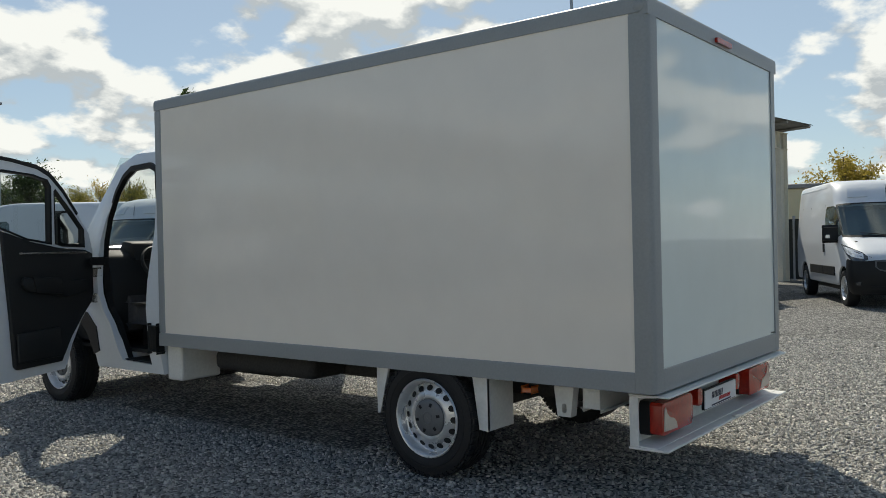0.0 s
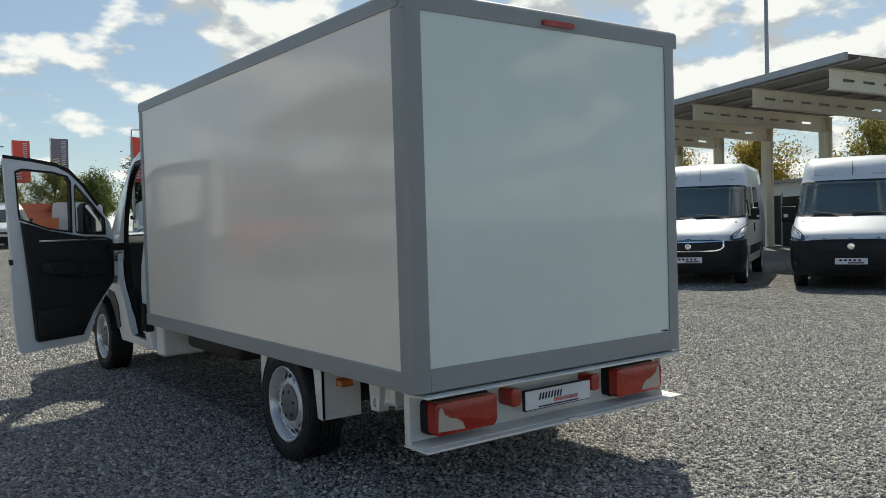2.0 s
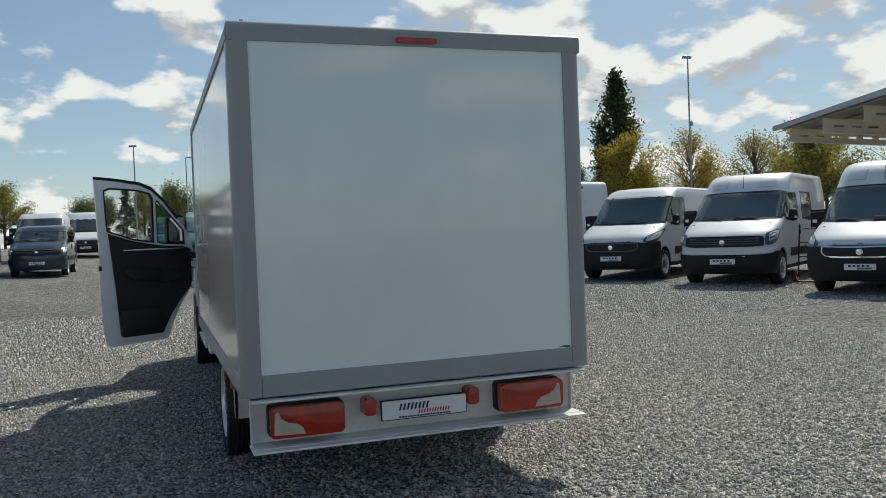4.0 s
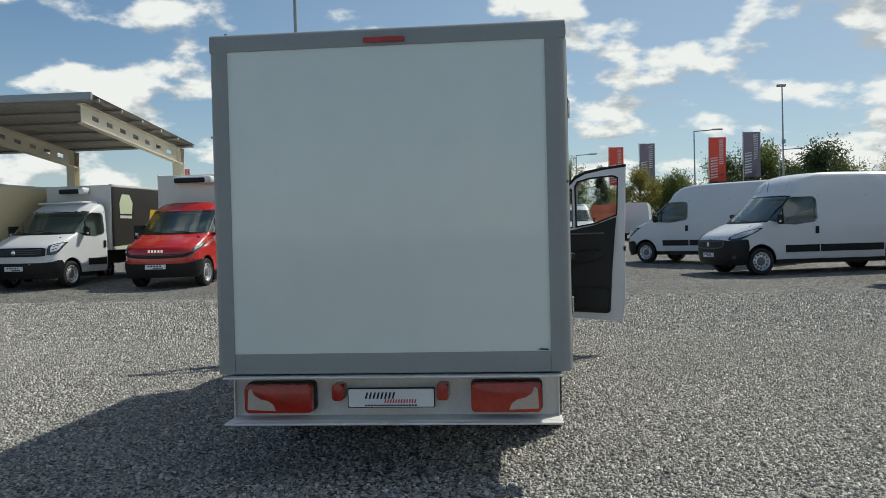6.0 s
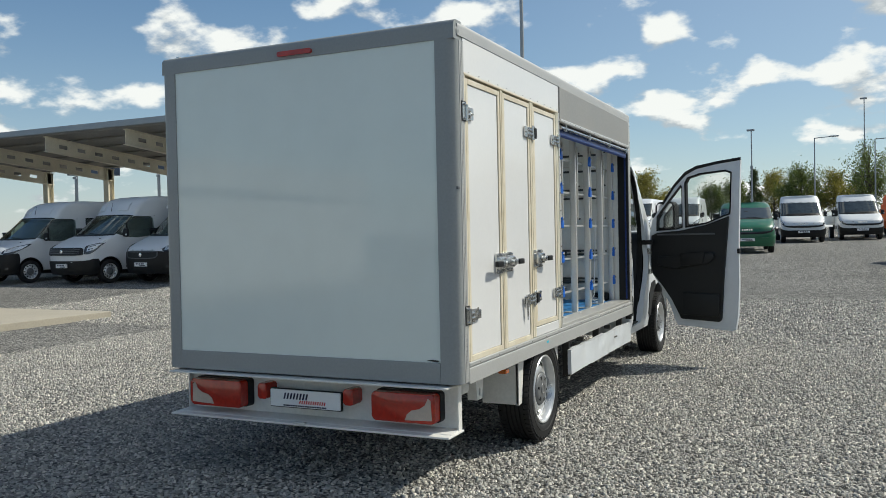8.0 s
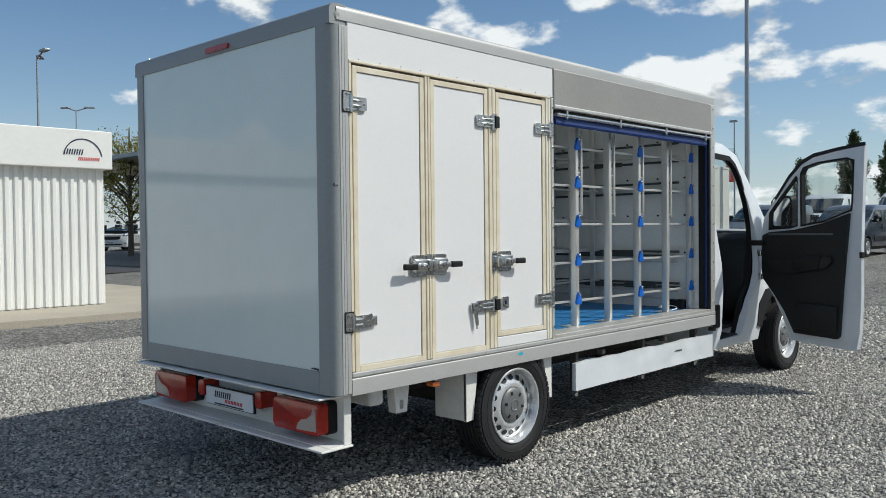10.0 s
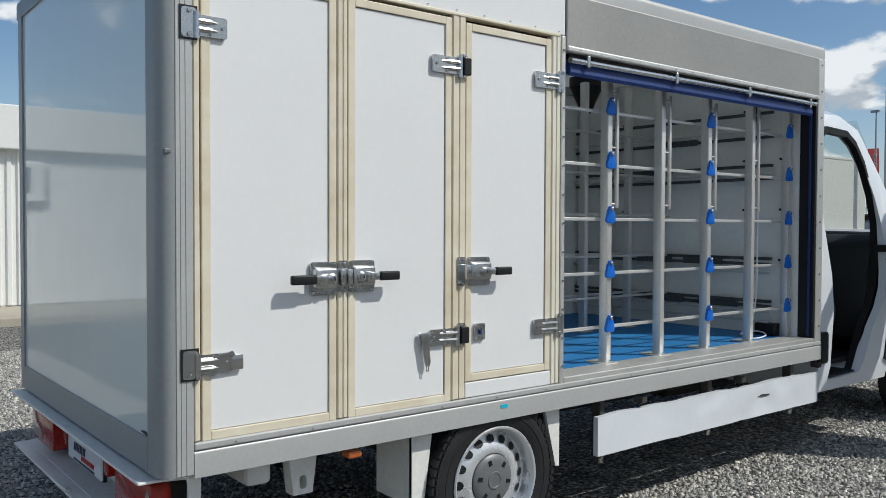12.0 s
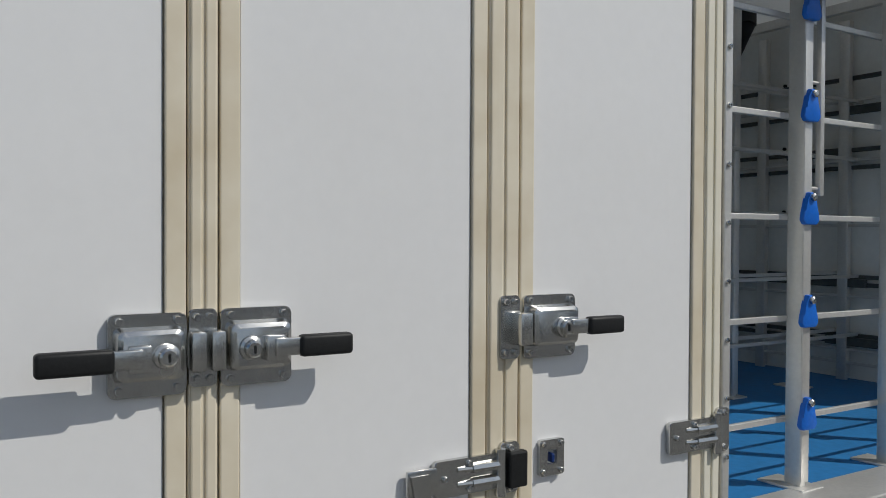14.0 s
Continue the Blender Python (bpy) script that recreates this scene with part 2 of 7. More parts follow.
def prism(bm, pts, axis, a, b):
    """A flat outline pushed out along an axis from a to b. pts are the two other coordinates in order."""
    def co(p, k):
        return {"x": (k, p[0], p[1]), "y": (p[0], k, p[1]), "z": (p[0], p[1], k)}[axis]
    lo, hi = [bm.verts.new(co(p, a)) for p in pts], [bm.verts.new(co(p, b)) for p in pts]
    n = len(pts)
    bm.faces.new(lo), bm.faces.new(hi[::-1])
    for i in range(n):
        bm.faces.new((lo[i], lo[(i + 1) % n], hi[(i + 1) % n], hi[i]))
    return bm


def P(pts, axis, a, b, bevel=0.0, seg=2):
    bm = prism(bmesh.new(), pts, axis, a, b)
    if bevel:
        bmesh.ops.bevel(bm, geom=list(bm.edges), offset=bevel, segments=seg, affect="EDGES", profile=0.5)
    return bm


def lathe(bm, prof, n, m=None):
    """Turn a profile of (radius, offset) round the x axis."""
    rings = []
    for r, o in prof:
        rings.append([bm.verts.new((o, r * math.cos(2 * math.pi * k / n), r * math.sin(2 * math.pi * k / n))) for k in range(n)])
    for a, b in zip(rings, rings[1:]):
        for k in range(n):
            bm.faces.new((a[k], a[(k + 1) % n], b[(k + 1) % n], b[k]))
    if m is not None:
        bmesh.ops.transform(bm, matrix=m, verts=[v for ring in rings for v in ring])
    return bm


def words(name, body, size, material, m, parent=None, shear=0.0, squeeze=1.0, depth=0.001, align="CENTER"):
    """Lettering as a mesh, in the plane of m's x and y."""
    cu = bpy.data.curves.new(name, "FONT")
    cu.body, cu.size, cu.shear, cu.extrude, cu.align_x, cu.align_y = body, size, shear, depth, align, "CENTER"
    ob = bpy.data.objects.new(name + "_curve", cu)
    scene.collection.objects.link(ob)
    me = bpy.data.meshes.new_from_object(ob.evaluated_get(bpy.context.evaluated_depsgraph_get()))
    bpy.data.objects.remove(ob)
    me.transform(Matrix.Diagonal((squeeze, 1, 1, 1)))
    me.materials.clear()
    me.materials.append(material)
    out = new(name, me)
    out.matrix_world = m
    if parent:
        out.parent = parent
    return out


def rise(x, y):
    """The yard climbs gently towards its far end, more so on the west side."""
    d = max(0.0, y - 5.0)
    base = 0.02 * (d * d / 12 if d < 6 else d - 3)
    west = min(1.0, max(0.0, (-x - 2.0) / 4.0)) * min(0.18, max(0.0, 0.02 * (y - 10.0)))
    return min(base, 1.2) + west - 0.02


# ---- ground ----
def ground():
    xs = np.concatenate(([-900, -300, -120], np.linspace(-60, 60, 61), [120, 300, 900]))
    ys = np.concatenate(([-900, -300, -100], np.linspace(-40, 100, 71), [150, 300, 900]))
    bm = bmesh.new()
    grid = [[bm.verts.new((x, y, rise(x, y))) for x in xs] for y in ys]
    for a, b in zip(grid, grid[1:]):
        for k in range(len(xs) - 1):
            bm.faces.new((a[k], a[k + 1], b[k + 1], b[k]))
    m = bpy.data.materials.new("grey_gravel")
    m.use_nodes = True
    n, l = m.node_tree.nodes, m.node_tree.links
    p = n["Principled BSDF"]
    co = n.new("ShaderNodeTexCoord")
    v1 = n.new("ShaderNodeTexVoronoi")
    v1.inputs["Scale"].default_value = 42
    v2 = n.new("ShaderNodeTexVoronoi")
    v2.inputs["Scale"].default_value = 90
    big = n.new("ShaderNodeTexNoise")
    big.inputs["Scale"].default_value, big.inputs["Detail"].default_value = 0.35, 6
    clump = n.new("ShaderNodeTexNoise")
    clump.inputs["Scale"].default_value, clump.inputs["Detail"].default_value, clump.inputs["Roughness"].default_value = 7.0, 8, 0.75
    for t in (v1, v2, big, clump):
        l.new(co.outputs["Object"], t.inputs["Vector"])
    sep = n.new("ShaderNodeSeparateColor")
    l.new(v1.outputs["Color"], sep.inputs[0])
    ramp = n.new("ShaderNodeValToRGB")
    e = ramp.color_ramp.elements
    e[0].position, e[0].color = 0.0, (0.18, 0.175, 0.163, 1)
    e[1].position, e[1].color = 1.0, (0.68, 0.645, 0.575, 1)
    mid = e.new(0.6)
    mid.color = (0.44, 0.427, 0.395, 1)
    l.new(sep.outputs[0], ramp.inputs[0])
    mr = n.new("ShaderNodeMapRange")
    mr.inputs["From Min"].default_value, mr.inputs["From Max"].default_value = 0.3, 0.7
    mr.inputs["To Min"].default_value, mr.inputs["To Max"].default_value = 0.82, 1.15
    l.new(big.outputs[0], mr.inputs["Value"])
    # shade between the stones is painted in: each cell darkens towards its edge
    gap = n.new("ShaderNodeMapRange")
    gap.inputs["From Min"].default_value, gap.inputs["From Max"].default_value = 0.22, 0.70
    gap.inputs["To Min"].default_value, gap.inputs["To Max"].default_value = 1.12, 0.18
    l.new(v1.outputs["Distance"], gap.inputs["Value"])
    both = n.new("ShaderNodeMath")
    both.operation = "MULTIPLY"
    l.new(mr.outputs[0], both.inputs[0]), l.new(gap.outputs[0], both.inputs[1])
    cm, both2 = n.new("ShaderNodeMapRange"), n.new("ShaderNodeMath")
    cm.inputs["From Min"].default_value, cm.inputs["From Max"].default_value = 0.32, 0.68
    cm.inputs["To Min"].default_value, cm.inputs["To Max"].default_value = 0.50, 1.50
    both2.operation = "MULTIPLY"
    l.new(clump.outputs[0], cm.inputs["Value"]), l.new(cm.outputs[0], both2.inputs[0]), l.new(both.outputs[0], both2.inputs[1])
    both = both2
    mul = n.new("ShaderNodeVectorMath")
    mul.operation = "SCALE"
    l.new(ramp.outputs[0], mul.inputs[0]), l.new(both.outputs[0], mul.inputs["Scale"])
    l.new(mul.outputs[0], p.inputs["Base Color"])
    p.inputs["Roughness"].default_value = 0.9
    add = n.new("ShaderNodeMath")
    add.operation = "ADD"
    l.new(v1.outputs["Distance"], add.inputs[0]), l.new(v2.outputs["Distance"], add.inputs[1])
    b = n.new("ShaderNodeBump")
    b.invert = True
    b.inputs["Strength"].default_value, b.inputs["Distance"].default_value = 0.9, 0.02
    l.new(add.outputs[0], b.inputs["Height"]), l.new(b.outputs[0], p.inputs["Normal"])
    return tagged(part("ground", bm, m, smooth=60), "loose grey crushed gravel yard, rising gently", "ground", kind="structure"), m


GROUND, M_GRAVEL = ground()


# ---- wheels ----
def wheel_part(parent, at, side, r=0.345, w=0.225, detail=False):
    """A tyre on a silver steel rim with holes; side +1 faces +x."""
    n = 48 if detail else 24
    t = part("wheel", lathe(bmesh.new(), [(0.16, 0.0), (0.17, 0.03)], n), M_HUB, parent, smooth=40)
    t.matrix_local = Matrix.Translation(at) @ Matrix.Diagonal((side, 1, 1, 1))
    h = w / 2
    rr = r * 0.66
    tyre = [(rr, -h * 0.85), (rr + 0.02, -h * 0.97), (r * 0.86, -h), (r * 0.96, -h * 0.92), (r, -h * 0.72)]
    if detail:
        for k in range(-2, 3):
            tyre += [(r, k * h * 0.26 - h * 0.10), (r, k * h * 0.26 + h * 0.06), (r - 0.010, k * h * 0.26 + h * 0.075), (r - 0.010, k * h * 0.26 + h * 0.145)]
    tyre += [(r, h * 0.72), (r * 0.96, h * 0.92), (r * 0.86, h), (rr + 0.02, h * 0.97), (rr, h * 0.85)]
    part("tyre", lathe(bmesh.new(), tyre, n), M_RUBBER, t, smooth=35)
    rim = [(rr, -h * 0.85), (rr * 0.98, h * 0.2), (rr * 0.99, h * 0.8), (rr * 1.02, h * 0.93), (rr * 1.0, h * 0.98), (rr * 0.965, h * 0.96), (rr * 0.945, h * 0.88), (rr * 0.925, h * 0.82), (rr * 0.90, h * 0.45),
           (rr * 0.87, h * 0.40), (rr * 0.84, h * 0.43), (rr * 0.66, h * 0.63), (rr * 0.60, h * 0.68), (rr * 0.54, h * 0.70), (rr * 0.49, h * 0.66), (rr * 0.46, h * 0.5), (0.005, h * 0.5)]
    if detail:
        tb = bmesh.new()
        for k in range(58):
            for sd, ph in ((1, 0.0), (-1, 0.5)):
                a = 2 * math.pi * (k + ph) / 58
                m_ = Matrix.Rotation(a, 4, "X")
                x0, x1 = (h * 0.60, h * 0.93) if sd > 0 else (-h * 0.93, -h * 0.60)
                box(tb, x0, x1, -0.0135, 0.0135, r - 0.012, r + 0.0012, m=m_)
                box(tb, min(sd * h * 0.90, sd * h * 0.985), max(sd * h * 0.90, sd * h * 0.985), -0.0125, 0.0125, r * 0.93, r * 0.958, m=m_)
        tagged(part("tread", tb, M_RUBBER, t), kind="stuff")
        slot = None
        for k in range(6):
            m_ = Matrix.Rotation(2 * math.pi * (k + 0.3) / 6, 4, "X")
            if slot is None:
                bm = prism(bmesh.new(), [(-0.009, rr * 0.30), (0.009, rr * 0.30), (0.007, rr * 0.395), (-0.007, rr * 0.395)], "x", h * 0.74, h * 0.845)
                slot = ob = part("cap_slot", bm, M_BLACK, t)
            else:
                ob = new("cap_slot", slot.data)
                ob.parent = t
            ob.matrix_local = m_
        part("sidewall_rib", lathe(bmesh.new(), [(r * 0.80, h * 0.985), (r * 0.805, h * 1.012), (r * 0.82, h * 1.012), (r * 0.825, h * 0.99)], n), M_RUBBER, t, smooth=35)
    part("rim", lathe(bmesh.new(), rim, n), M_RIM, t, smooth=35)
    hub = [(rr * 0.475, h * 0.5), (rr * 0.475, h * 0.70), (rr * 0.45, h * 0.76), (rr * 0.36, h * 0.82), (rr * 0.17, h * 0.84), (rr * 0.16, h * 0.87), (rr * 0.13, h * 0.87), (rr * 0.12, h * 0.85), (0.003, h * 0.85)]
    part("hub_cap", lathe(bmesh.new(), hub, n), M_HUB, t, smooth=35)
    k_n = 16 if detail else 12
    hole = None
    for k in range(k_n):
        a = 2 * math.pi * k / k_n
        c = Vector((h * 0.53, math.cos(a) * rr * 0.752, math.sin(a) * rr * 0.752))
        nrm = Vector((1, math.cos(a) * 0.55, math.sin(a) * 0.55)).normalized()
        if hole is None:
            bm = bmesh.new()
            bmesh.ops.create_circle(bm, cap_ends=True, segments=10, radius=rr * 0.084)
            hole = part("vent_hole", bm, M_BLACK, t)
            ob = hole
        else:
            ob = new("vent_hole", hole.data)
            ob.parent = t
        ob.matrix_local = Matrix.Translation(c + nrm * 0.0045) @ nrm.to_track_quat("Z", "X").to_matrix().to_4x4() @ Matrix.Diagonal((1.0, 1.15, 1.0, 1))
    return t


# ---- parked vehicles ----
def cut(bm, cutters):
    """The mesh of bm with each cutter taken away from it."""
    me = bpy.data.meshes.new("cut")
    bmesh.ops.recalc_face_normals(bm, faces=bm.faces)
    bm.to_mesh(me)
    ob = new("cut_base", me)
    extra = []
    for c in cutters:
        bmesh.ops.recalc_face_normals(c, faces=c.faces)
        cm = bpy.data.meshes.new("cutter")
        c.to_mesh(cm)
        co = new("cutter", cm)
        extra.append(co)
        md = ob.modifiers.new("cut", "BOOLEAN")
        md.operation, md.solver, md.object = "DIFFERENCE", "EXACT", co
    out = bpy.data.meshes.new_from_object(ob.evaluated_get(bpy.context.evaluated_depsgraph_get()))
    for o in (ob, *extra):
        bpy.data.objects.remove(o)
    res = bmesh.new()
    res.from_mesh(out)
    return res


PAINT = {
    "white": mat("white_van_paint", (0.69, 0.71, 0.73), 0.5, vary=0.04, scale=1.5, fine=30, bump=0.0, coat=0.5),
    "red": mat("red_car_paint", (0.55, 0.018, 0.012), 0.25, vary=0.06, coat=0.8),
    "grey": mat("grey_car_paint", (0.10, 0.11, 0.12), 0.3, metal=0.3, vary=0.06, coat=0.8),
    "navy": mat("navy_car_paint", (0.02, 0.032, 0.055), 0.3, metal=0.3, vary=0.06, coat=0.8),
    "green": mat("green_car_paint", (0.012, 0.13, 0.06), 0.3, vary=0.06, coat=0.6),
    "orange": mat("orange_car_paint", (0.62, 0.12, 0.02), 0.35, vary=0.06, coat=0.4),
    "beige": mat("cream_box_panel", (0.86, 0.72, 0.45), 0.45, vary=0.04),
    "box": mat("white_box_panel", (0.72, 0.71, 0.67), 0.4, vary=0.03),
    "dark": mat("black_box_panel", (0.035, 0.032, 0.030), 0.4, vary=0.1),
    "yellow": mat("yellow_print", (0.70, 0.42, 0.04), 0.4),
    "pale": mat("pale_green_print", (0.66, 0.74, 0.52), 0.4),
    "lime": mat("lime_print", (0.45, 0.62, 0.18), 0.4),
}
M_LAMP = mat("headlamp_lens", (0.62, 0.65, 0.68), 0.12, metal=0.4, vary=0.45, scale=9, fine=40, coat=1.0)
M_LAMPDARK = mat("headlamp_bowl", (0.05, 0.055, 0.06), 0.2, metal=0.3, vary=0.3, scale=12, coat=1.0)
M_SEATS = mat("dark_seat_cloth", (0.05, 0.05, 0.054), 0.9, vary=0.3)
M_CABIN = mat("grey_cabin_lining", (0.30, 0.30, 0.295), 0.8, vary=0.2)
M_VANGLASS = glass_mat("van_glass", (0.78, 0.84, 0.82), clear=0.94, face=0.09)
M_GREYTRIM = mat("grey_plastic", (0.10, 0.105, 0.11), 0.55, vary=0.15, scale=6, fine=120)


def van(label, at, rear_deg, H=2.52, wb=4.035, rear=1.0, paint="white", cab_only=False, bumper="black", crew=False, hood=0.0, half=1.0, group="", body=None, car=False, style="swept", name="van", cabin=True, frame_mat=None):
    """A parked van or cab. at: middle of the front axle on the ground. rear_deg: the way its tail points.
    The body is a stack of rounded plan outlines; bumper, lamps and windows lie on its surface."""
    root = thing(name, label, "car" if car else "van" if not body else "truck", Matrix.Translation((at[0], at[1], rise(*at))) @ pose(0, 0, 0, 0, 0, rear_deg - 90), group)
    P0 = PAINT[paint]
    tail = wb + rear if not cab_only else 1.52
    ce = 1.44 if cab_only else 1.62
    wt = min(2.0, H - 0.21)
    cz = 1.30 + hood
    dz = H - wt
    e = 2.6
    # height, front, depth of the rounding, half width
    lev = [(0.27, -0.80, 0.36, half * 0.93), (0.42, -0.86, 0.42, half * 0.985), (0.62, -0.89, 0.46, half), (0.86, -0.88, 0.48, half),
           (0.95 + hood, -0.855, 0.49, half), (1.02 + hood, -0.79, 0.50, half), (1.10 + hood, -0.64, 0.50, half), (1.19 + hood, -0.44, 0.46, half), (1.26 + hood, -0.27, 0.42, half * 0.995),
           (cz, -0.13, 0.40, half * 0.99), (cz + 0.03, -0.07, 0.39, half * 0.987), (wt, 0.68, 0.36, half * 0.93), (wt + dz * 0.14, 0.75, 0.36, half * 0.92)]
    if dz > 0.35:
        lev += [(wt + dz * 0.45, 0.86, 0.36, half * 0.90), (wt + dz * 0.72, 1.02, 0.40, half * 0.88), (wt + dz * 0.86, 1.18, 0.44, half * 0.855), (wt + dz * 0.95, 1.42, 0.46, half * 0.80), (H, 1.85, 0.5, half * 0.66)]
    else:
        lev += [(wt + dz * 0.45, 0.85, 0.38, half * 0.90), (wt + dz * 0.75, 1.00, 0.42, half * 0.865), (wt + dz * 0.92, 1.20, 0.46, half * 0.80), (H, 1.5, 0.5, half * 0.66)]
    if cab_only:
        lev = [(z, min(y, 1.02), d, w) for z, y, d, w in lev]

    def row(z):
        z = max(lev[0][0], min(lev[-1][0], z))
        for a, b in zip(lev, lev[1:]):
            if z <= b[0]:
                k = (z - a[0]) / (b[0] - a[0])
                return [a[j] + k * (b[j] - a[j]) for j in (1, 2, 3)]

    def pt(th, z):
        """A point of the surface: th is the angle round the nose, past 90 the metres back along the side."""
        yf, d, w = row(z)
        sg = -1 if th < 0 else 1
        th = abs(th)
        if th > 90:
            return Vector((sg * w, yf + d + (th - 90) * 0.01, z))
        c, s = max(0.0, math.cos(radians(th))), math.sin(radians(th))
        return Vector((sg * w * s ** (2 / e), yf + d * (1 - c ** (2 / e)), z))

    def xat(y, z):
        yf, d, w = row(z)
        if y >= yf + d:
            return w
        q = min(1, max(0, (yf + d - y) / d))
        return w * (1 - q ** e) ** (1 / e)

    def nrm(p_, q):
        a, b = q[0] - p_, q[1] - p_
        n_ = a.cross(b)
        return n_.normalized() if n_.length > 1e-9 else Vector((0, -1, 0))

    def skin(cols, off, inn=0.03, rows_n=4):
        """A solid piece on the nose: columns (angle, low z, high z), proud by off, sunk by inn."""
        bm = bmesh.new()
        out, back = [], []
        for th, lo, hi in cols:
            o_, b_ = [], []
            for k in range(rows_n + 1):
                z = lo + (hi - lo) * k / rows_n
                p0 = pt(th, z)
                n_ = nrm(p0, (pt(th + 1.0, z), pt(th, z + 0.02)))
                if n_.y > 0.02 and abs(th) < 88 or n_.x * (1 if th >= 0 else -1) < -0.02:
                    n_ = -n_
                o_.append(bm.verts.new(p0 + n_ * off)), b_.append(bm.verts.new(p0 - n_ * inn))
            out.append(o_), back.append(b_)
        nc = len(cols)
        for a in range(nc - 1):
            for k in range(rows_n):
                bm.faces.new((out[a][k], out[a + 1][k], out[a + 1][k + 1], out[a][k + 1]))
                bm.faces.new((back[a][k], back[a][k + 1], back[a + 1][k + 1], back[a + 1][k]))
            bm.faces.new((out[a][0], back[a][0], back[a + 1][0], out[a + 1][0]))
            bm.faces.new((out[a][-1], out[a + 1][-1], back[a + 1][-1], back[a][-1]))
        for a in (0, nc - 1):
            for k in range(rows_n):
                bm.faces.new((out[a][k], out[a][k + 1], back[a][k + 1], back[a][k]))
        bmesh.ops.recalc_face_normals(bm, faces=bm.faces)
        return bm

    def sym(cols):
        """Columns given for one half, completed for the other."""
        return [(-a, b, c) for a, b, c in cols[::-1] if a > 0] + list(cols)

    def hull(inset, z0, z1, y1, front=0.0):
        bm = bmesh.new()
        zs = sorted({z0, z1, *[l_[0] for l_ in lev if z0 < l_[0] < z1]})
        rings = []
        for z in zs:
            yf, d, w = row(z)
            ring = []
            pts = []
            for k in range(19):
                p0 = pt(k * 5, z)
                pts.append((p0.x, p0.y))
            for k in (0.33, 0.66, 0.96):
                pts.append((w, yf + d + (y1 - yf - d) * k))
            pts.append((w * 0.965, y1))
            full = pts + [(-x, y) for x, y in pts[::-1] if x > 1e-6]
            for x, y in full:
                ring.append(bm.verts.new((x * (1 - inset), min(y1 - inset * 0.5, y + front), z)))
            rings.append(ring)
        for a, b in zip(rings, rings[1:]):
            for k in range(len(a)):
                bm.faces.new((a[k], a[(k + 1) % len(a)], b[(k + 1) % len(a)], b[k]))
        bm.faces.new(rings[0]), bm.faces.new(rings[-1])
        bmesh.ops.recalc_face_normals(bm, faces=bm.faces)
        return bm

    def patch(pts, sgn, off=0.012, inn=0.05):
        """A solid piece on the side, from (y, z) corners."""
        bm = bmesh.new()
        vs = [bm.verts.new((sgn * (xat(y, z) + off), y, z)) for y, z in pts]
        bm.faces.new(vs)
        vs2 = [bm.verts.new((sgn * (xat(y, z) - inn), y, z)) for y, z in pts]
        bm.faces.new(vs2)
        for k in range(len(vs)):
            bm.faces.new((vs[k], vs[(k + 1) % len(vs)], vs2[(k + 1) % len(vs)], vs2[k]))
        bmesh.ops.recalc_face_normals(bm, faces=bm.faces)
        return bm

    def grown(pts, g):
        cy, c_z = sum(p_[0] for p_ in pts) / len(pts), sum(p_[1] for p_ in pts) / len(pts)
        return [(y + g * (1 if y > cy else -1), z + g * (1 if z > c_z else -1)) for y, z in pts]

    top, low = wt - 0.04, cz - 0.03
    wins = [[(0.22, low + 0.10), (0.42, low + 0.33), (0.80, top - 0.04), (0.92, top), (ce - 0.14, top), (ce - 0.06, top - 0.07), (ce - 0.05, low + 0.14), (ce - 0.12, low + 0.05), (0.95, low - 0.02), (0.66, low), (0.40, low + 0.06)]]
    if crew:
        wins += [[(1.92, low + 0.06), (1.96, top), (2.86, top), (2.92, top - 0.06), (2.92, low + 0.06), (2.86, low)]]
    ws_cols = sym([(a, cz + 0.045 + 0.02 * (a / 72) ** 2, wt - 0.02 - 0.03 * (a / 72) ** 3) for a in (0, 18, 36, 54, 66, 72)])
    cutters = []
    for yy in ((0, wb) if not cab_only else (0,)):
        for sg in (1, -1):
            cutters.append(lathe(bmesh.new(), [(0.0005, sg * 0.55), (0.42, sg * 0.55), (0.42, sg * 1.3), (0.0005, sg * 1.3)], 24, Matrix.Translation((0, yy, 0.36))))
    holes = []
    if cabin:
        back_y = 3.0 if crew else ce + 0.04
        cutters.append(hull(0.06, 1.0, wt + 0.03, back_y, 0.07))
        holes = [skin(ws_cols, 0.05, 0.16)] + [patch(w_, sgn, 0.06, 0.16) for w_ in wins for sgn in (1, -1)]
        lining = cut(hull(0.075, 1.02, wt + 0.015, back_y - 0.02, 0.085), [h_.copy() for h_ in holes])
    part("body", cut(hull(0.0, 0.38, H, tail), cutters + holes), P0, root, smooth=38)
    glass = M_VANGLASS if cabin else M_TINT
    if cabin:
        part("cabin_lining", lining, M_CABIN, root)
        part("dashboard", P([(-0.25, 1.05), (-0.22, cz - 0.06), (0.18, cz + 0.02), (0.45, cz - 0.04), (0.55, 1.05)], "x", -0.84, 0.84, 0.02), M_BLACK, root)
        for xs in (-0.5, 0.12, 0.52):
            st = part("seat", B(xs - 0.22, xs + 0.22, ce - 0.40, ce - 0.26, 1.03, 1.62, 0.05), M_SEATS, root, smooth=45)
            part("headrest", B(xs - 0.13, xs + 0.13, ce - 0.37, ce - 0.27, 1.66, 1.84, 0.04), M_SEATS, st, smooth=45)
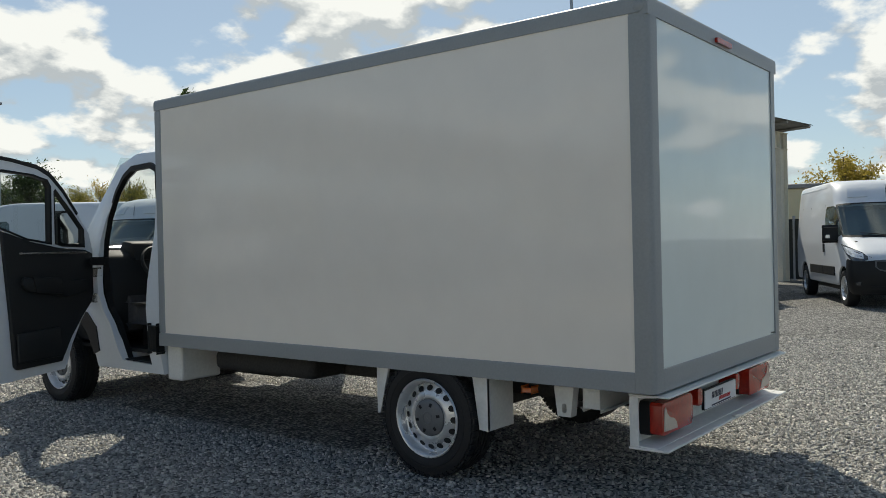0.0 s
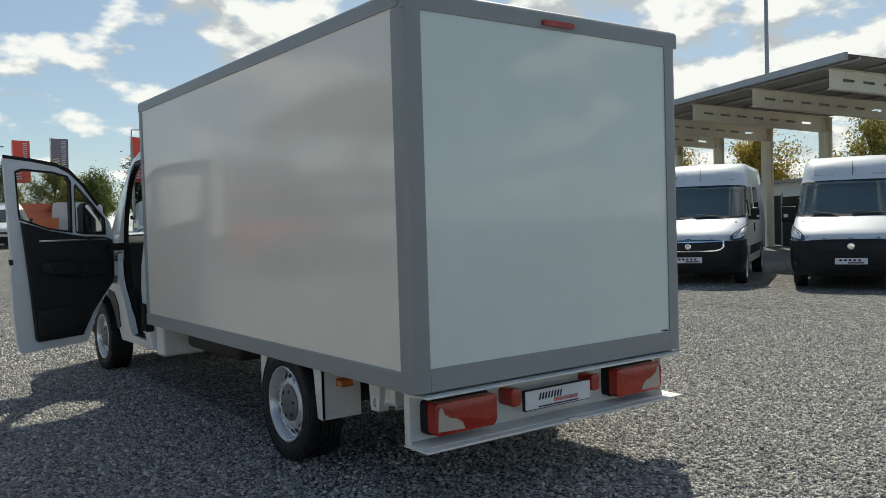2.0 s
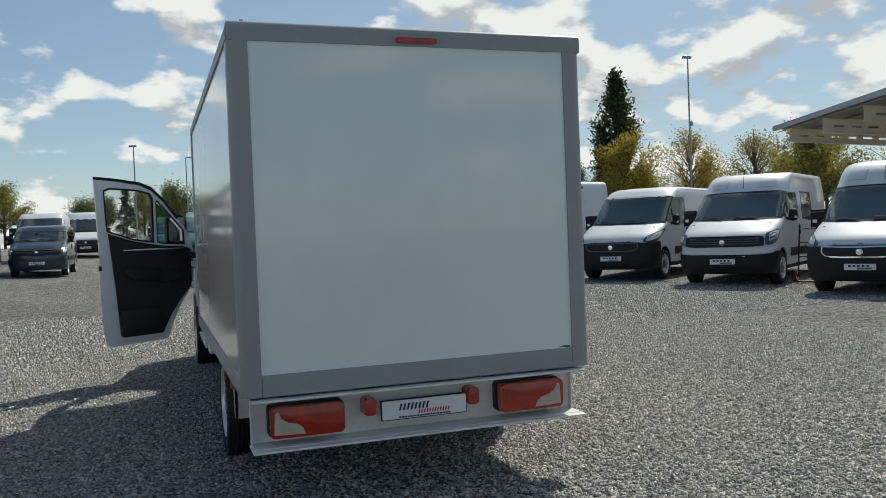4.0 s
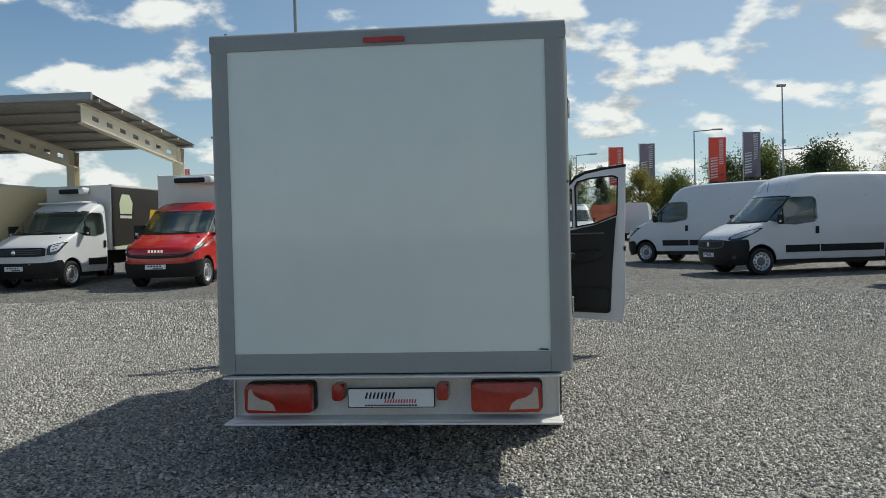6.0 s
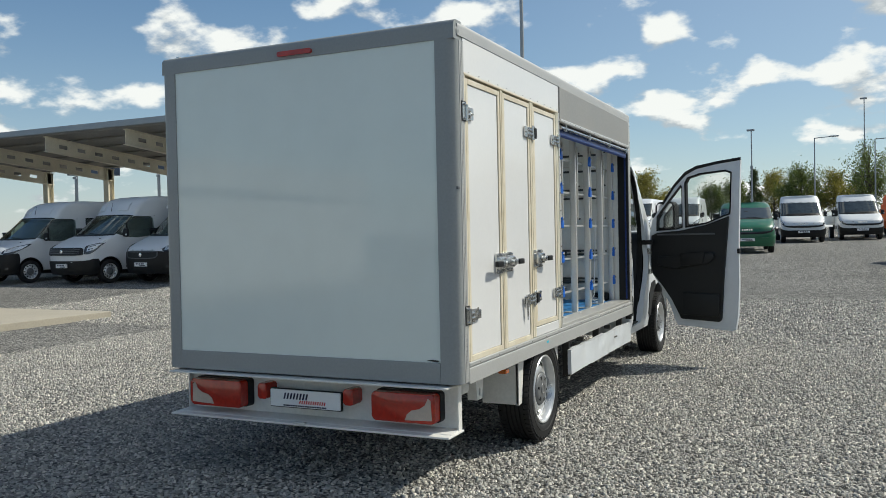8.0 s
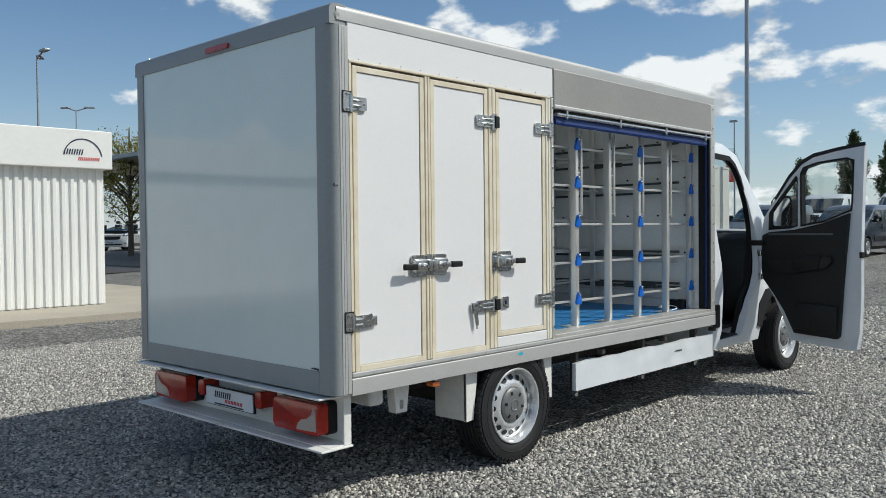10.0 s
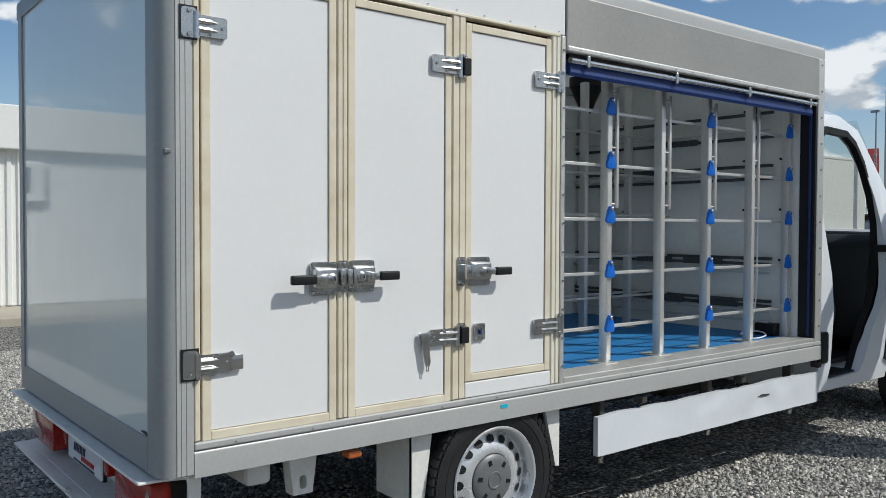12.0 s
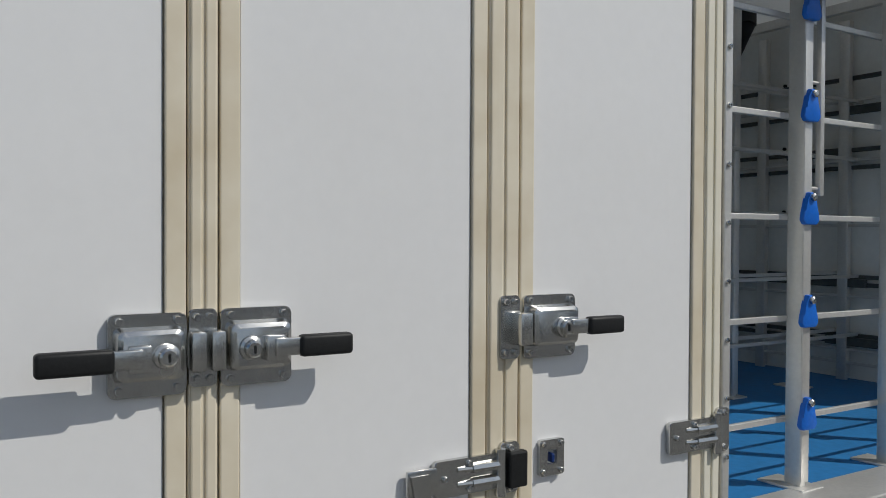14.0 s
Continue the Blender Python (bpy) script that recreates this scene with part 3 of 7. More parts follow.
    border = part("windscreen_border", skin(sym([(a, cz + 0.01 + 0.02 * (a / 76) ** 2, wt + 0.012 - 0.03 * (a / 76) ** 3) for a in (0, 18, 36, 54, 68, 76)]), 0.003, 0.02) if not cabin else
                  cut(skin(sym([(a, cz + 0.01 + 0.02 * (a / 76) ** 2, wt + 0.008 - 0.03 * (a / 76) ** 3) for a in (0, 18, 36, 54, 68, 75)]), 0.004, 0.02), [skin(ws_cols, 0.05, 0.16)]), M_BLACK, root)
    part("windscreen", skin(ws_cols, 0.006, 0.0 if cabin else 0.02), glass, root, smooth=50)
    for sx in (0.12, 0.62):
        bm = bmesh.new()
        th = -8 if sx < 0.3 else 30
        a_, b_ = pt(th, cz + 0.04), pt(th - 30, cz + 0.10)
        rod(bm, a_ + Vector((0, -0.03, 0.01)), b_ + Vector((0, -0.03, 0.01)), 0.009, 5)
        part("wiper", bm, M_BLACK, root)
    for w_ in wins:
        for sgn in (1, -1):
            fr_ = patch(grown(w_, 0.03), sgn, 0.004, 0.02)
            part("window_frame", cut(fr_, [patch(w_, sgn, 0.06, 0.16)]) if cabin else fr_, M_BLACK, root)
            wn_ = part("side_window", patch(w_, sgn, 0.008, -0.002 if cabin else 0.05), glass, root)
            if w_ is wins[0]:
                part("window_bar", patch([(0.60, low), (0.60, low + 0.40), (0.63, low + 0.42), (0.63, low)], sgn, 0.012, 0.01), M_BLACK, wn_)
    # nose
    bmat = M_BLACK if bumper == "black" else P0
    if style == "swept":
        bt = [(0, 0.27, 0.90), (20, 0.27, 0.90), (35, 0.27, 0.885), (50, 0.27, 0.87), (65, 0.27, 0.875), (78, 0.27, 0.90), (88, 0.28, 0.91), (92, 0.30, 0.88), (97, 0.32, 0.74)]
        gr = [(0, 0.69, 0.865), (12, 0.69, 0.867), (24, 0.70, 0.87), (30, 0.72, 0.873), (34, 0.77, 0.875)]
        lampc = [(44, 0.905, 0.955), (50, 0.875, 1.02), (58, 0.865, 1.07), (66, 0.865, 1.11), (74, 0.885, 1.14), (82, 0.93, 1.17), (88, 0.99, 1.185), (93, 1.07, 1.19)]
        bz = 0.785
    elif style == "wide":
        bt = [(0, 0.27, 0.60), (40, 0.27, 0.60), (60, 0.27, 0.63), (78, 0.27, 0.68), (88, 0.28, 0.70), (97, 0.32, 0.66)]
        gr = [(0, 0.72, 0.82), (20, 0.725, 0.82), (40, 0.75, 0.83), (52, 0.79, 0.85), (60, 0.83, 0.87)]
        lampc = [(56, 0.865, 0.92), (64, 0.875, 0.985), (74, 0.91, 1.05), (84, 0.97, 1.10), (92, 1.04, 1.13)]
        bz = 0.90
    else:
        bt = [(0, 0.27, 0.66), (40, 0.27, 0.66), (65, 0.27, 0.68), (80, 0.27, 0.72), (90, 0.28, 0.72), (97, 0.32, 0.64)]
        gr = [(0, 0.82, 1.02), (15, 0.82, 1.02), (30, 0.82, 1.02), (42, 0.83, 1.02), (48, 0.84, 1.0)]
        lampc = [(51, 0.81, 1.02), (58, 0.80, 1.05), (66, 0.81, 1.08), (74, 0.84, 1.10), (82, 0.90, 1.11), (88, 0.98, 1.12)]
        bz = 0.92
    if hood:
        lampc = [(a, b + hood * 0.8, c + hood) for a, b, c in lampc]
    bump_ob = part("bumper", skin(sym(bt), 0.034, 0.03, 6), bmat, root, smooth=45)
    if style == "swept":
        part("air_intake", skin(sym([(0, 0.36, 0.43), (25, 0.36, 0.43), (42, 0.37, 0.43)]), 0.038, 0.01), M_TRIM, bump_ob)
        for sgn in (1, -1):
            part("fog_lamp", skin([(sgn * a, 0.44, 0.50) for a in (56, 62, 66)], 0.040, 0.01), M_LAMPDARK, bump_ob)
    part("grille", skin(sym(gr), 0.040, 0.02), M_TRIM, root)
    if style == "swept":
        for lo_hi in (0, 1):
            part("grille_frame", skin(sym([(a, (c if lo_hi else b) - 0.012, (c if lo_hi else b) + 0.012) for a, b, c in gr]), 0.048, 0.01, 2), frame_mat or M_GREYTRIM, root)
        for sgn in (1, -1):
            part("grille_frame", skin([(sgn * 33, 0.755, 0.885), (sgn * 35.2, 0.765, 0.885)], 0.048, 0.01, 2), frame_mat or M_GREYTRIM, root)
    else:
        for zz in ((0.87, 0.92, 0.97) if style == "square" else (0.79,)):
            part("grille_bar", skin(sym([(0, zz, zz + 0.016), (22, zz, zz + 0.016), (40, zz + 0.01, zz + 0.026)]), 0.048, 0.01, 1), M_GREYTRIM, root)
    if not car and style != "wide":
        c0 = pt(0, bz)
        part("badge", lathe(bmesh.new(), [(0.062, 0), (0.058, 0.012), (0.045, 0.014), (0.042, 0.006), (0.002, 0.008)], 20, Matrix.Translation((0, c0.y - 0.038, bz)) @ Matrix.Rotation(radians(-90), 4, "Z")), M_CHROME, root, smooth=40)
    elif style == "wide":
        c0 = pt(0, bz)
        for k in range(5):
            part("badge_bar", B(-0.20 + k * 0.082, -0.145 + k * 0.082, c0.y - 0.010, c0.y + 0.03, bz - 0.03, bz + 0.03), M_CHROME, root)
    part("bonnet_seam", skin(sym([(a, z - 0.006, z + 0.006) for a, z in ((0, 0.925 + hood), (20, 0.927 + hood), (40, 0.95 + hood), (55, 1.02 + hood), (70, 1.11 + hood), (80, 1.17 + hood))]), 0.002, 0.01, 1), M_BLACK, root)
    for sgn in (1, -1):
        lp = part("headlight", skin([(sgn * a, b, c) for a, b, c in lampc], 0.020, 0.03), M_LAMPDARK, root, smooth=50)
        mid = [(sgn * a, b + (c - b) * 0.30, b + (c - b) * 0.88) for a, b, c in lampc[1:-1]]
        part("lamp_bowl", skin(mid, 0.024, 0.01, 2), M_LAMP, lp)
        mir = part("mirror", B(sgn * (half + 0.035), sgn * (half + 0.205), 0.40, 0.52, cz - 0.03, cz + 0.22, 0.05, 3), M_BLACK, root, smooth=45)
        part("mirror_arm", B(sgn * (half - 0.06), sgn * (half + 0.10), 0.46, 0.51, cz - 0.02, cz + 0.05, 0.01), M_BLACK, mir)
        part("indicator", B(sgn * (half + 0.15), sgn * (half + 0.207), 0.396, 0.43, cz + 0.02, cz + 0.07, 0.01), M_LAMP, mir)
        if style != "wide":
            part("door_handle", patch([(ce - 0.12, 1.02), (ce - 0.12, 1.20), (ce - 0.03, 1.20), (ce - 0.03, 1.02)], sgn, 0.02), M_BLACK, root)
        for sy in ((ce,) if cab_only else (ce, 2.98, wb + 0.42)):
            part("door_seam", patch([(sy, 0.52), (sy, wt), (sy + 0.010, wt), (sy + 0.010, 0.52)], sgn, 0.002, 0.01), M_BLACK, root)
        if not car:
            part("rub_strip", patch([(0.66, 0.56), (0.66, 0.74), (ce - 0.02, 0.74), (ce - 0.02, 0.56)], sgn, 0.015), M_BLACK if style != "wide" else M_GREYTRIM, root)
            if not cab_only:
                part("rub_strip", patch([(1.64, 0.56), (1.64, 0.74), (wb - 0.60, 0.74), (wb - 0.60, 0.56)], sgn, 0.015), M_BLACK, root)
                part("roof_rail", patch([(1.7, H - dz * 0.3), (1.7, H - dz * 0.3 + 0.012), (tail - 0.2, H - dz * 0.3 + 0.012), (tail - 0.2, H - dz * 0.3)], sgn, 0.006, 0.01), P0, root)
        for yy in ((0, wb) if not cab_only else (0,)):
            bm = bmesh.new()
            arc = []
            for k in range(13):
                a = radians(-10 + 200 * k / 12)
                arc.append([bm.verts.new((sgn * x, yy + 0.415 * math.cos(a), 0.36 + 0.415 * math.sin(a))) for x in (half - 0.03, 0.56)])
            for a, b in zip(arc, arc[1:]):
                bm.faces.new((a[0], b[0], b[1], a[1]))
            bm.faces.new([a[1] for a in arc])
            part("wheel_liner", bm, M_TRIM, root)
        for yy in (0, wb):
            wheel_part(root, (sgn * (half - 0.115), yy, 0.345), sgn, 0.345)
    pz = 0.52
    c0 = pt(0, pz)
    pl_ = part("number_plate", B(-0.26, 0.26, c0.y - 0.056, c0.y - 0.02, pz - 0.056, pz + 0.056, 0.004), M_PLATE, root)
    for k in range(5):
        part("plate_bar", B(-0.19 + k * 0.075, -0.145 + k * 0.075, c0.y - 0.060, c0.y - 0.05, pz + 0.0, pz + 0.035), M_NAVY, pl_)
    part("plate_line", B(-0.05, 0.20, c0.y - 0.060, c0.y - 0.05, pz - 0.04, pz - 0.015), M_GREYTRIM, pl_)
    part("underbody", B(-0.8, 0.8, -0.5, tail - 0.3, 0.26, 0.44), M_CHASSIS, root)
    if dz > 0.4 and not cab_only:
        for sgn in (1, -1):
            part("roof_bulge", skin([(sgn * a, wt + dz * 0.22, wt + dz * 0.58) for a in (16, 24, 34, 44)], 0.022, 0.02, 3), P0, root, smooth=60)
        bm = bmesh.new()
        p0 = pt(0, wt + dz * 0.2)
        rod(bm, p0, p0 + Vector((0, 0.06, 0.26)), 0.008, 5, 0.004)
        part("aerial", bm, M_BLACK, root)
    return root


def cargo_box(root, y0, y1, z0, z1, w, paint="box", unit=True, uw=0.55):
    """A box body behind a cab, with edge profiles, and a fridge unit on its brow."""
    b = part("box_body", B(-w, w, y0, y1, z0, z1, 0.02), PAINT[paint], root)
    for sgn in (1, -1):
        part("edge_profile", B(sgn * w - 0.03, sgn * w + 0.012, y0 - 0.01, y0 + 0.05, z0, z1 + 0.01, 0.01), PAINT["box"], b)
        part("edge_profile", B(sgn * w - 0.03, sgn * w + 0.012, y0 - 0.01, y1 + 0.01, z1 - 0.05, z1 + 0.015, 0.01), PAINT["box"], b)
        part("edge_profile", B(sgn * w - 0.025, sgn * w + 0.012, y0, y1 + 0.01, z0 - 0.02, z0 + 0.07, 0.01), PAINT["box"], b)
    if unit:
        u = part("fridge_unit", B(-uw, uw, y0 - 0.36, y0 + 0.01, z1 - 0.26, z1 - 0.06, 0.07, 3), PAINT["white"], root, smooth=45)
        part("vent_grille", B(-uw * 0.92, uw * 0.72, y0 - 0.375, y0 - 0.30, z1 - 0.245, z1 - 0.10, 0.05, 3), M_BLACK, u)
    part("chassis_rail", B(-0.45, 0.45, y0 - 0.8, y1 - 0.2, 0.55, z0 - 0.02), M_CHASSIS, root)
    for sgn in (1, -1):
        part("mudguard", P([(3.55, 0.5), (3.6, 0.72), (3.8, 0.84), (4.4, 0.84), (4.55, 0.72), (4.6, 0.5), (4.57, 0.5), (4.5, 0.70), (4.38, 0.81), (3.82, 0.81), (3.63, 0.70), (3.58, 0.5)], "x", sgn * 0.74, sgn * 0.97), M_BLACK, root)
    return b


RIGHT, LEFT = "vans parked in the east row", "vehicles parked in the west row"
van("white long panel van with black bumper, parked on gravel", (6.55, 17.9), 15, 2.60, 4.035, 1.45, group=RIGHT)
van("white low-roof panel van with black bumper on gravel", (9.6, 13.5), 35, 2.25, 3.45, 1.0, group=RIGHT)
van("white crew van with side windows and grey bumper", (10.6, 10.7), 35, 2.45, 3.66, 1.0, crew=True, hood=0.06, group=RIGHT, style="square")
van("white panel van with black bumper and chrome grille frame", (11.1, 7.45), 28, 2.52, 3.45, 1.0, group=RIGHT, crew=True, frame_mat=M_CHROME)
van("white panel van with black bumper and round badge", (12.08, 4.7), 26, 2.52, 3.45, 1.0, group=RIGHT, frame_mat=M_BLACK)
van("white panel van with black bumper, at the row's near end", (13.0, 1.3), 26, 2.52, 3.45, 1.0, group=RIGHT)
van("white high panel van with black side strip", (5.6, 24.3), -42, 2.5, 3.68, 1.0, group=RIGHT, hood=0.05, style="square")
cargo_box(van("red cab truck with white refrigerated box body", (-8.05, 15.8), 88, 2.16, 4.1, cab_only=True, paint="red", group=LEFT, body=True, name="box_truck", style="wide", half=0.95), 1.65, 5.75, 0.95, 2.95, 1.10)
BLACK_TRUCK = van("white cab truck with black printed refrigerated box", (-11.78, 16.1), 82, 2.24, 4.0, cab_only=True, group=LEFT, body=True, name="box_truck", hood=0.06, style="square")
cargo_box(BLACK_TRUCK, 1.66, 5.9, 0.95, 2.75, 1.0, uw=0.4)
CREAM_TRUCK = van("white cab truck with cream refrigerated box body", (-14.75, 14.5), 82, 2.20, 4.0, cab_only=True, group=LEFT, body=True, name="box_truck")
cargo_box(CREAM_TRUCK, 1.66, 6.0, 0.95, 2.86, 1.05, "beige")
van("white high panel van with black bumper", (-17.3, 14.0), 82, 2.6, 3.64, 1.2, group=LEFT, hood=0.06, style="square")
van("white panel van with side windows, beside the canopy", (-20.4, 13.8), 82, 2.55, 3.64, 1.2, group=LEFT, crew=True)
SMALL = [van("dark grey people carrier van parked on gravel", (-6.95, 23.6), 92, 1.98, 3.0, 0.9, paint="grey", bumper="body", crew=True, half=0.95, group=LEFT, style="square")]
SMALL += [van("navy blue people carrier van parked on gravel", (-4.85, 25.4), 90, 1.95, 3.0, 0.9, paint="navy", bumper="body", crew=True, half=0.95, group=LEFT, style="square")]
for small in SMALL:
    small.matrix_world = small.matrix_world @ Matrix.Diagonal((0.88, 0.92, 0.86, 1))
van("white panel van in the back row", (-9.3, 36.0), 90, 2.2, 3.45, 1.0, group=LEFT, cabin=False)
van("white panel van in the back row", (-6.2, 37.0), 90, 2.25, 3.45, 1.0, group=LEFT, cabin=False)
# print on the black truck's side: plain shapes in the colours of the picture
for nm, pts, pm in (("dark_print", [(1.715, 1.02), (5.84, 1.02), (5.84, 2.69), (1.715, 2.69)], "dark"), ("yellow_print", [(3.50, 1.15), (4.50, 1.25), (4.60, 1.7), (4.30, 2.1), (3.60, 2.1), (3.50, 1.7)], "yellow"),
                    ("lime_print", [(1.78, 1.02), (5.60, 1.02), (5.60, 1.35), (4.50, 1.22), (3.10, 1.12)], "lime"), ("pale_print", [(2.10, 1.95), (2.65, 1.95), (2.70, 2.25), (2.55, 2.5), (2.20, 2.5), (2.07, 2.25)], "pale"),
                    ("pale_bar", [(2.10, 1.82), (2.65, 1.82), (2.65, 1.90), (2.10, 1.90)], "box")):
    for sgn in (1, -1):
        o = {"dark_print": 1.004, "yellow_print": 1.010, "lime_print": 1.008, "pale_print": 1.010, "pale_bar": 1.010}[nm]
        part(nm, P(pts, "x", sgn * 0.99, sgn * o), PAINT[pm], BLACK_TRUCK)
part("roof_deflector", P([(0.62, 2.13), (0.66, 2.22), (0.88, 2.46), (1.2, 2.62), (1.62, 2.70), (1.63, 2.13)], "x", -0.86, 0.86, 0.07, 3), PAINT["white"], CREAM_TRUCK, "white moulded roof deflector", smooth=45)
part("roof_deflector", P([(0.85, 2.22), (0.9, 2.27), (1.5, 2.29), (1.5, 2.22)], "x", -0.7, 0.7, 0.02, 2), PAINT["white"], BLACK_TRUCK)


def dropside(root, paint, y0=1.75, y1=5.2, h=0.42):
    """An open flat body with folding sides."""
    part("chassis_rail", B(-0.4, 0.4, 1.6, y1 - 0.1, 0.5, 0.78), M_CHASSIS, root)
    part("load_floor", B(-1.0, 1.0, y0, y1, 0.80, 0.88, 0.01), PAINT[paint], root)
    for s_ in (1, -1):
        part("side_board", B(s_ * 0.97, s_ * 1.01, y0, y1, 0.86, 0.88 + h, 0.008), PAINT[paint], root)
    part("head_board", B(-1.0, 1.0, y0 - 0.02, y0 + 0.03, 0.86, 1.75, 0.008), PAINT[paint], root)
    part("tail_board", B(-1.0, 1.0, y1 - 0.03, y1 + 0.01, 0.86, 0.88 + h, 0.008), PAINT[paint], root)


FAR = "vehicles parked at the far end"
for x, y in ((1.45, 41.0), (4.1, 43.7)):
    dropside(van("white dropside truck with black grille and bumper", (x, y), 97, 2.35, 3.75, cab_only=True, group=FAR, cabin=False, body=True, name="dropside_truck", style="wide"), "box")
dropside(van("green cab truck parked at the far end", (-0.25, 30.6), 97, 2.0, 2.9, cab_only=True, paint="green", group=FAR, cabin=False, body=True, name="dropside_truck", style="wide", bumper="body"), "green")
dropside(van("orange tipper truck with raised sides, seen from behind", (6.6, 51.5), 262, 2.3, 3.75, cab_only=True, paint="orange", group=FAR, cabin=False, body=True, name="dropside_truck", style="wide"), "orange", h=0.5)
van("white panel van seen from behind", (8.9, 53.0), 258, 2.3, 3.2, 0.8, group=FAR, cabin=False)
van("pale grey panel van seen from behind", (13.0, 50.0), 258, 2.3, 3.2, 0.8, group=FAR, cabin=False)
van("white panel van at the far end", (-4.6, 42.0), 92, 2.4, 3.45, 0.9, group=FAR, cabin=False)


# ---- canopies ----
def canopy(label, cols, toward, length, z_back, z_front, spare=0.9, slot=0.065):
    """A steel canopy: columns in a row, cantilever beams with holes, sheet roof."""
    root = thing("canopy", label, "canopy", kind="structure")
    t = Vector((*toward, 0)).normalized()
    row = Vector((cols[-1][0] - cols[0][0], cols[-1][1] - cols[0][1], 0)).normalized()
    for c in cols:
        g = rise(*c)
        c3 = Vector((c[0], c[1], 0))
        bm = bmesh.new()
        ang = math.atan2(t.y, t.x)
        mm = Matrix.Translation((c[0], c[1], 0)) @ Matrix.Rotation(ang, 4, "Z")
        box(bm, -0.16, -0.145, -0.14, 0.14, g, z_back - 0.05, m=mm)
        box(bm, 0.145, 0.16, -0.14, 0.14, g, z_back - 0.05, m=mm)
        box(bm, -0.147, 0.147, -0.012, 0.012, g, z_back - 0.05, m=mm)
        part("column", bm, M_STEELWHITE, root)
        # beam along local x from -0.3 to length, rising, with rectangular holes
        bm = bmesh.new()
        n_h = 7
        d = (z_front - z_back) / length

        def zz(x, off):
            return z_back + d * x + off
        xs = [-0.25]
        for k in range(n_h):
            m0 = 0.35 + k * (length - 0.7) / n_h + 0.22
            xs += [m0, m0 + 0.36]
        xs.append(length)
        for k in range(len(xs) - 1):
            a, b = xs[k], xs[k + 1]
            hole = k % 2 == 1
            for lo, hi in (((-0.52, -0.28 - slot), (-0.28 + slot, -0.04)) if hole else ((-0.52, -0.04),)):
                v = [bm.verts.new(mm @ Vector((x, yy, zz(x, o)))) for yy in (-0.012, 0.012) for x, o in ((a, lo), (b, lo), (b, hi), (a, hi))]
                for q in ((0, 1, 2, 3), (7, 6, 5, 4), (0, 4, 5, 1), (1, 5, 6, 2), (2, 6, 7, 3), (3, 7, 4, 0)):
                    bm.faces.new([v[i] for i in q])
        for lo in (-0.54, -0.05):
            a, b = -0.25, length
            v = [bm.verts.new(mm @ Vector((x, yy, zz(x, o)))) for yy in (-0.10, 0.10) for x, o in ((a, lo), (b, lo), (b, lo + 0.022), (a, lo + 0.022))]
            for q in ((0, 1, 2, 3), (7, 6, 5, 4), (0, 4, 5, 1), (1, 5, 6, 2), (2, 6, 7, 3), (3, 7, 4, 0)):
                bm.faces.new([v[i] for i in q])
        part("beam", bm, M_STEELWHITE, root)
    # purlins and roof sheet
    a0 = Vector((*cols[0], 0)) - row * spare
    a1 = Vector((*cols[-1], 0)) + row * spare
    for k in range(6):
        f = k / 5
        o = t * (-0.2 + f * (length + 0.1))
        z = z_back + (z_front - z_back) * f
        bm = bmesh.new()
        p, q = a0 + o, a1 + o
        rod(bm, (p.x, p.y, z + 0.05), (q.x, q.y, z + 0.05), 0.05, 4)
        part("purlin", bm, M_SOFFIT, root)
    bm = bmesh.new()
    n = int((a1 - a0).length / 0.14)
    rows = []
    for i in range(n + 1):
        p = a0 + (a1 - a0) * (i / n)
        zo = 0.11 + (0.035 if i % 2 else 0.0)
        ring = []
        for f, dz in ((-0.35, 0), (length + 0.25, 0)):
            q = p + t * f
            z = z_back + (z_front - z_back) * f / length + zo
            ring.append((bm.verts.new((q.x, q.y, z)), bm.verts.new((q.x, q.y, z + 0.02))))
        rows.append(ring)
    for a, b in zip(rows, rows[1:]):
        (a00, a01), (a10, a11) = a
        (b00, b01), (b10, b11) = b
        for q in ((a00, a10, b10, b00), (a01, b01, b11, a11), (a00, b00, b01, a01), (a10, a11, b11, b10)):
            bm.faces.new(q)
    part("roof_sheet", bm, M_SOFFIT, root)
    bm = bmesh.new()
    p, q = a0 + t * (length + 0.28), a1 + t * (length + 0.28)
    ax = (q - p).normalized()
    mg = Matrix.Translation((p.x, p.y, z_front)) @ Matrix.Rotation(math.atan2(ax.y, ax.x), 4, "Z")
    box(bm, 0, (q - p).length, -0.05, 0.05, 0.0, 0.20, 0.015, 2, mg)
    part("gutter", bm, M_POLE, root)
    return root


canopy("open steel vehicle canopy with cream beams and sheet roof", [(-10.4 - 3.65 * k, 22.0) for k in range(9)], (0, -1), 6.1, 4.5, 5.02, 0.45)
canopy("open steel vehicle canopy with cream columns and sheet roof", [(22.7 + 1.1 * k, 8.8 + 2.86 * k) for k in range(-1, 5)], (-0.93, 0.36), 5.0, 4.55, 4.95, slot=0.035)

# ---- the dealer's building ----
bld = thing("building", "white corrugated single-storey sales building", "building", kind="structure")
bm = bmesh.new()
n = 150
rows = []
for i in range(n + 1):
    y = 4.4 - i * 0.16
    for k, xo in ((0.0, 0.0), (0.06, 0.0), (0.08, 0.035), (0.14, 0.035)):
        rows.append((-11.2 + xo, y - k))
vs = [(bm.verts.new((x, y, 0.12)), bm.verts.new((x, y, 2.62))) for x, y in rows]
for a, b in zip(vs, vs[1:]):
    bm.faces.new((a[0], b[0], b[1], a[1]))
part("wall", bm, M_CLAD, bld)
part("core", B(-20, -11.21, -19.6, 4.4, 0.02, 3.2, 0.02), M_CLAD, bld)
part("fascia", B(-20.1, -11.02, -19.7, 4.5, 2.62, 3.32, 0.015), M_CLAD, bld)
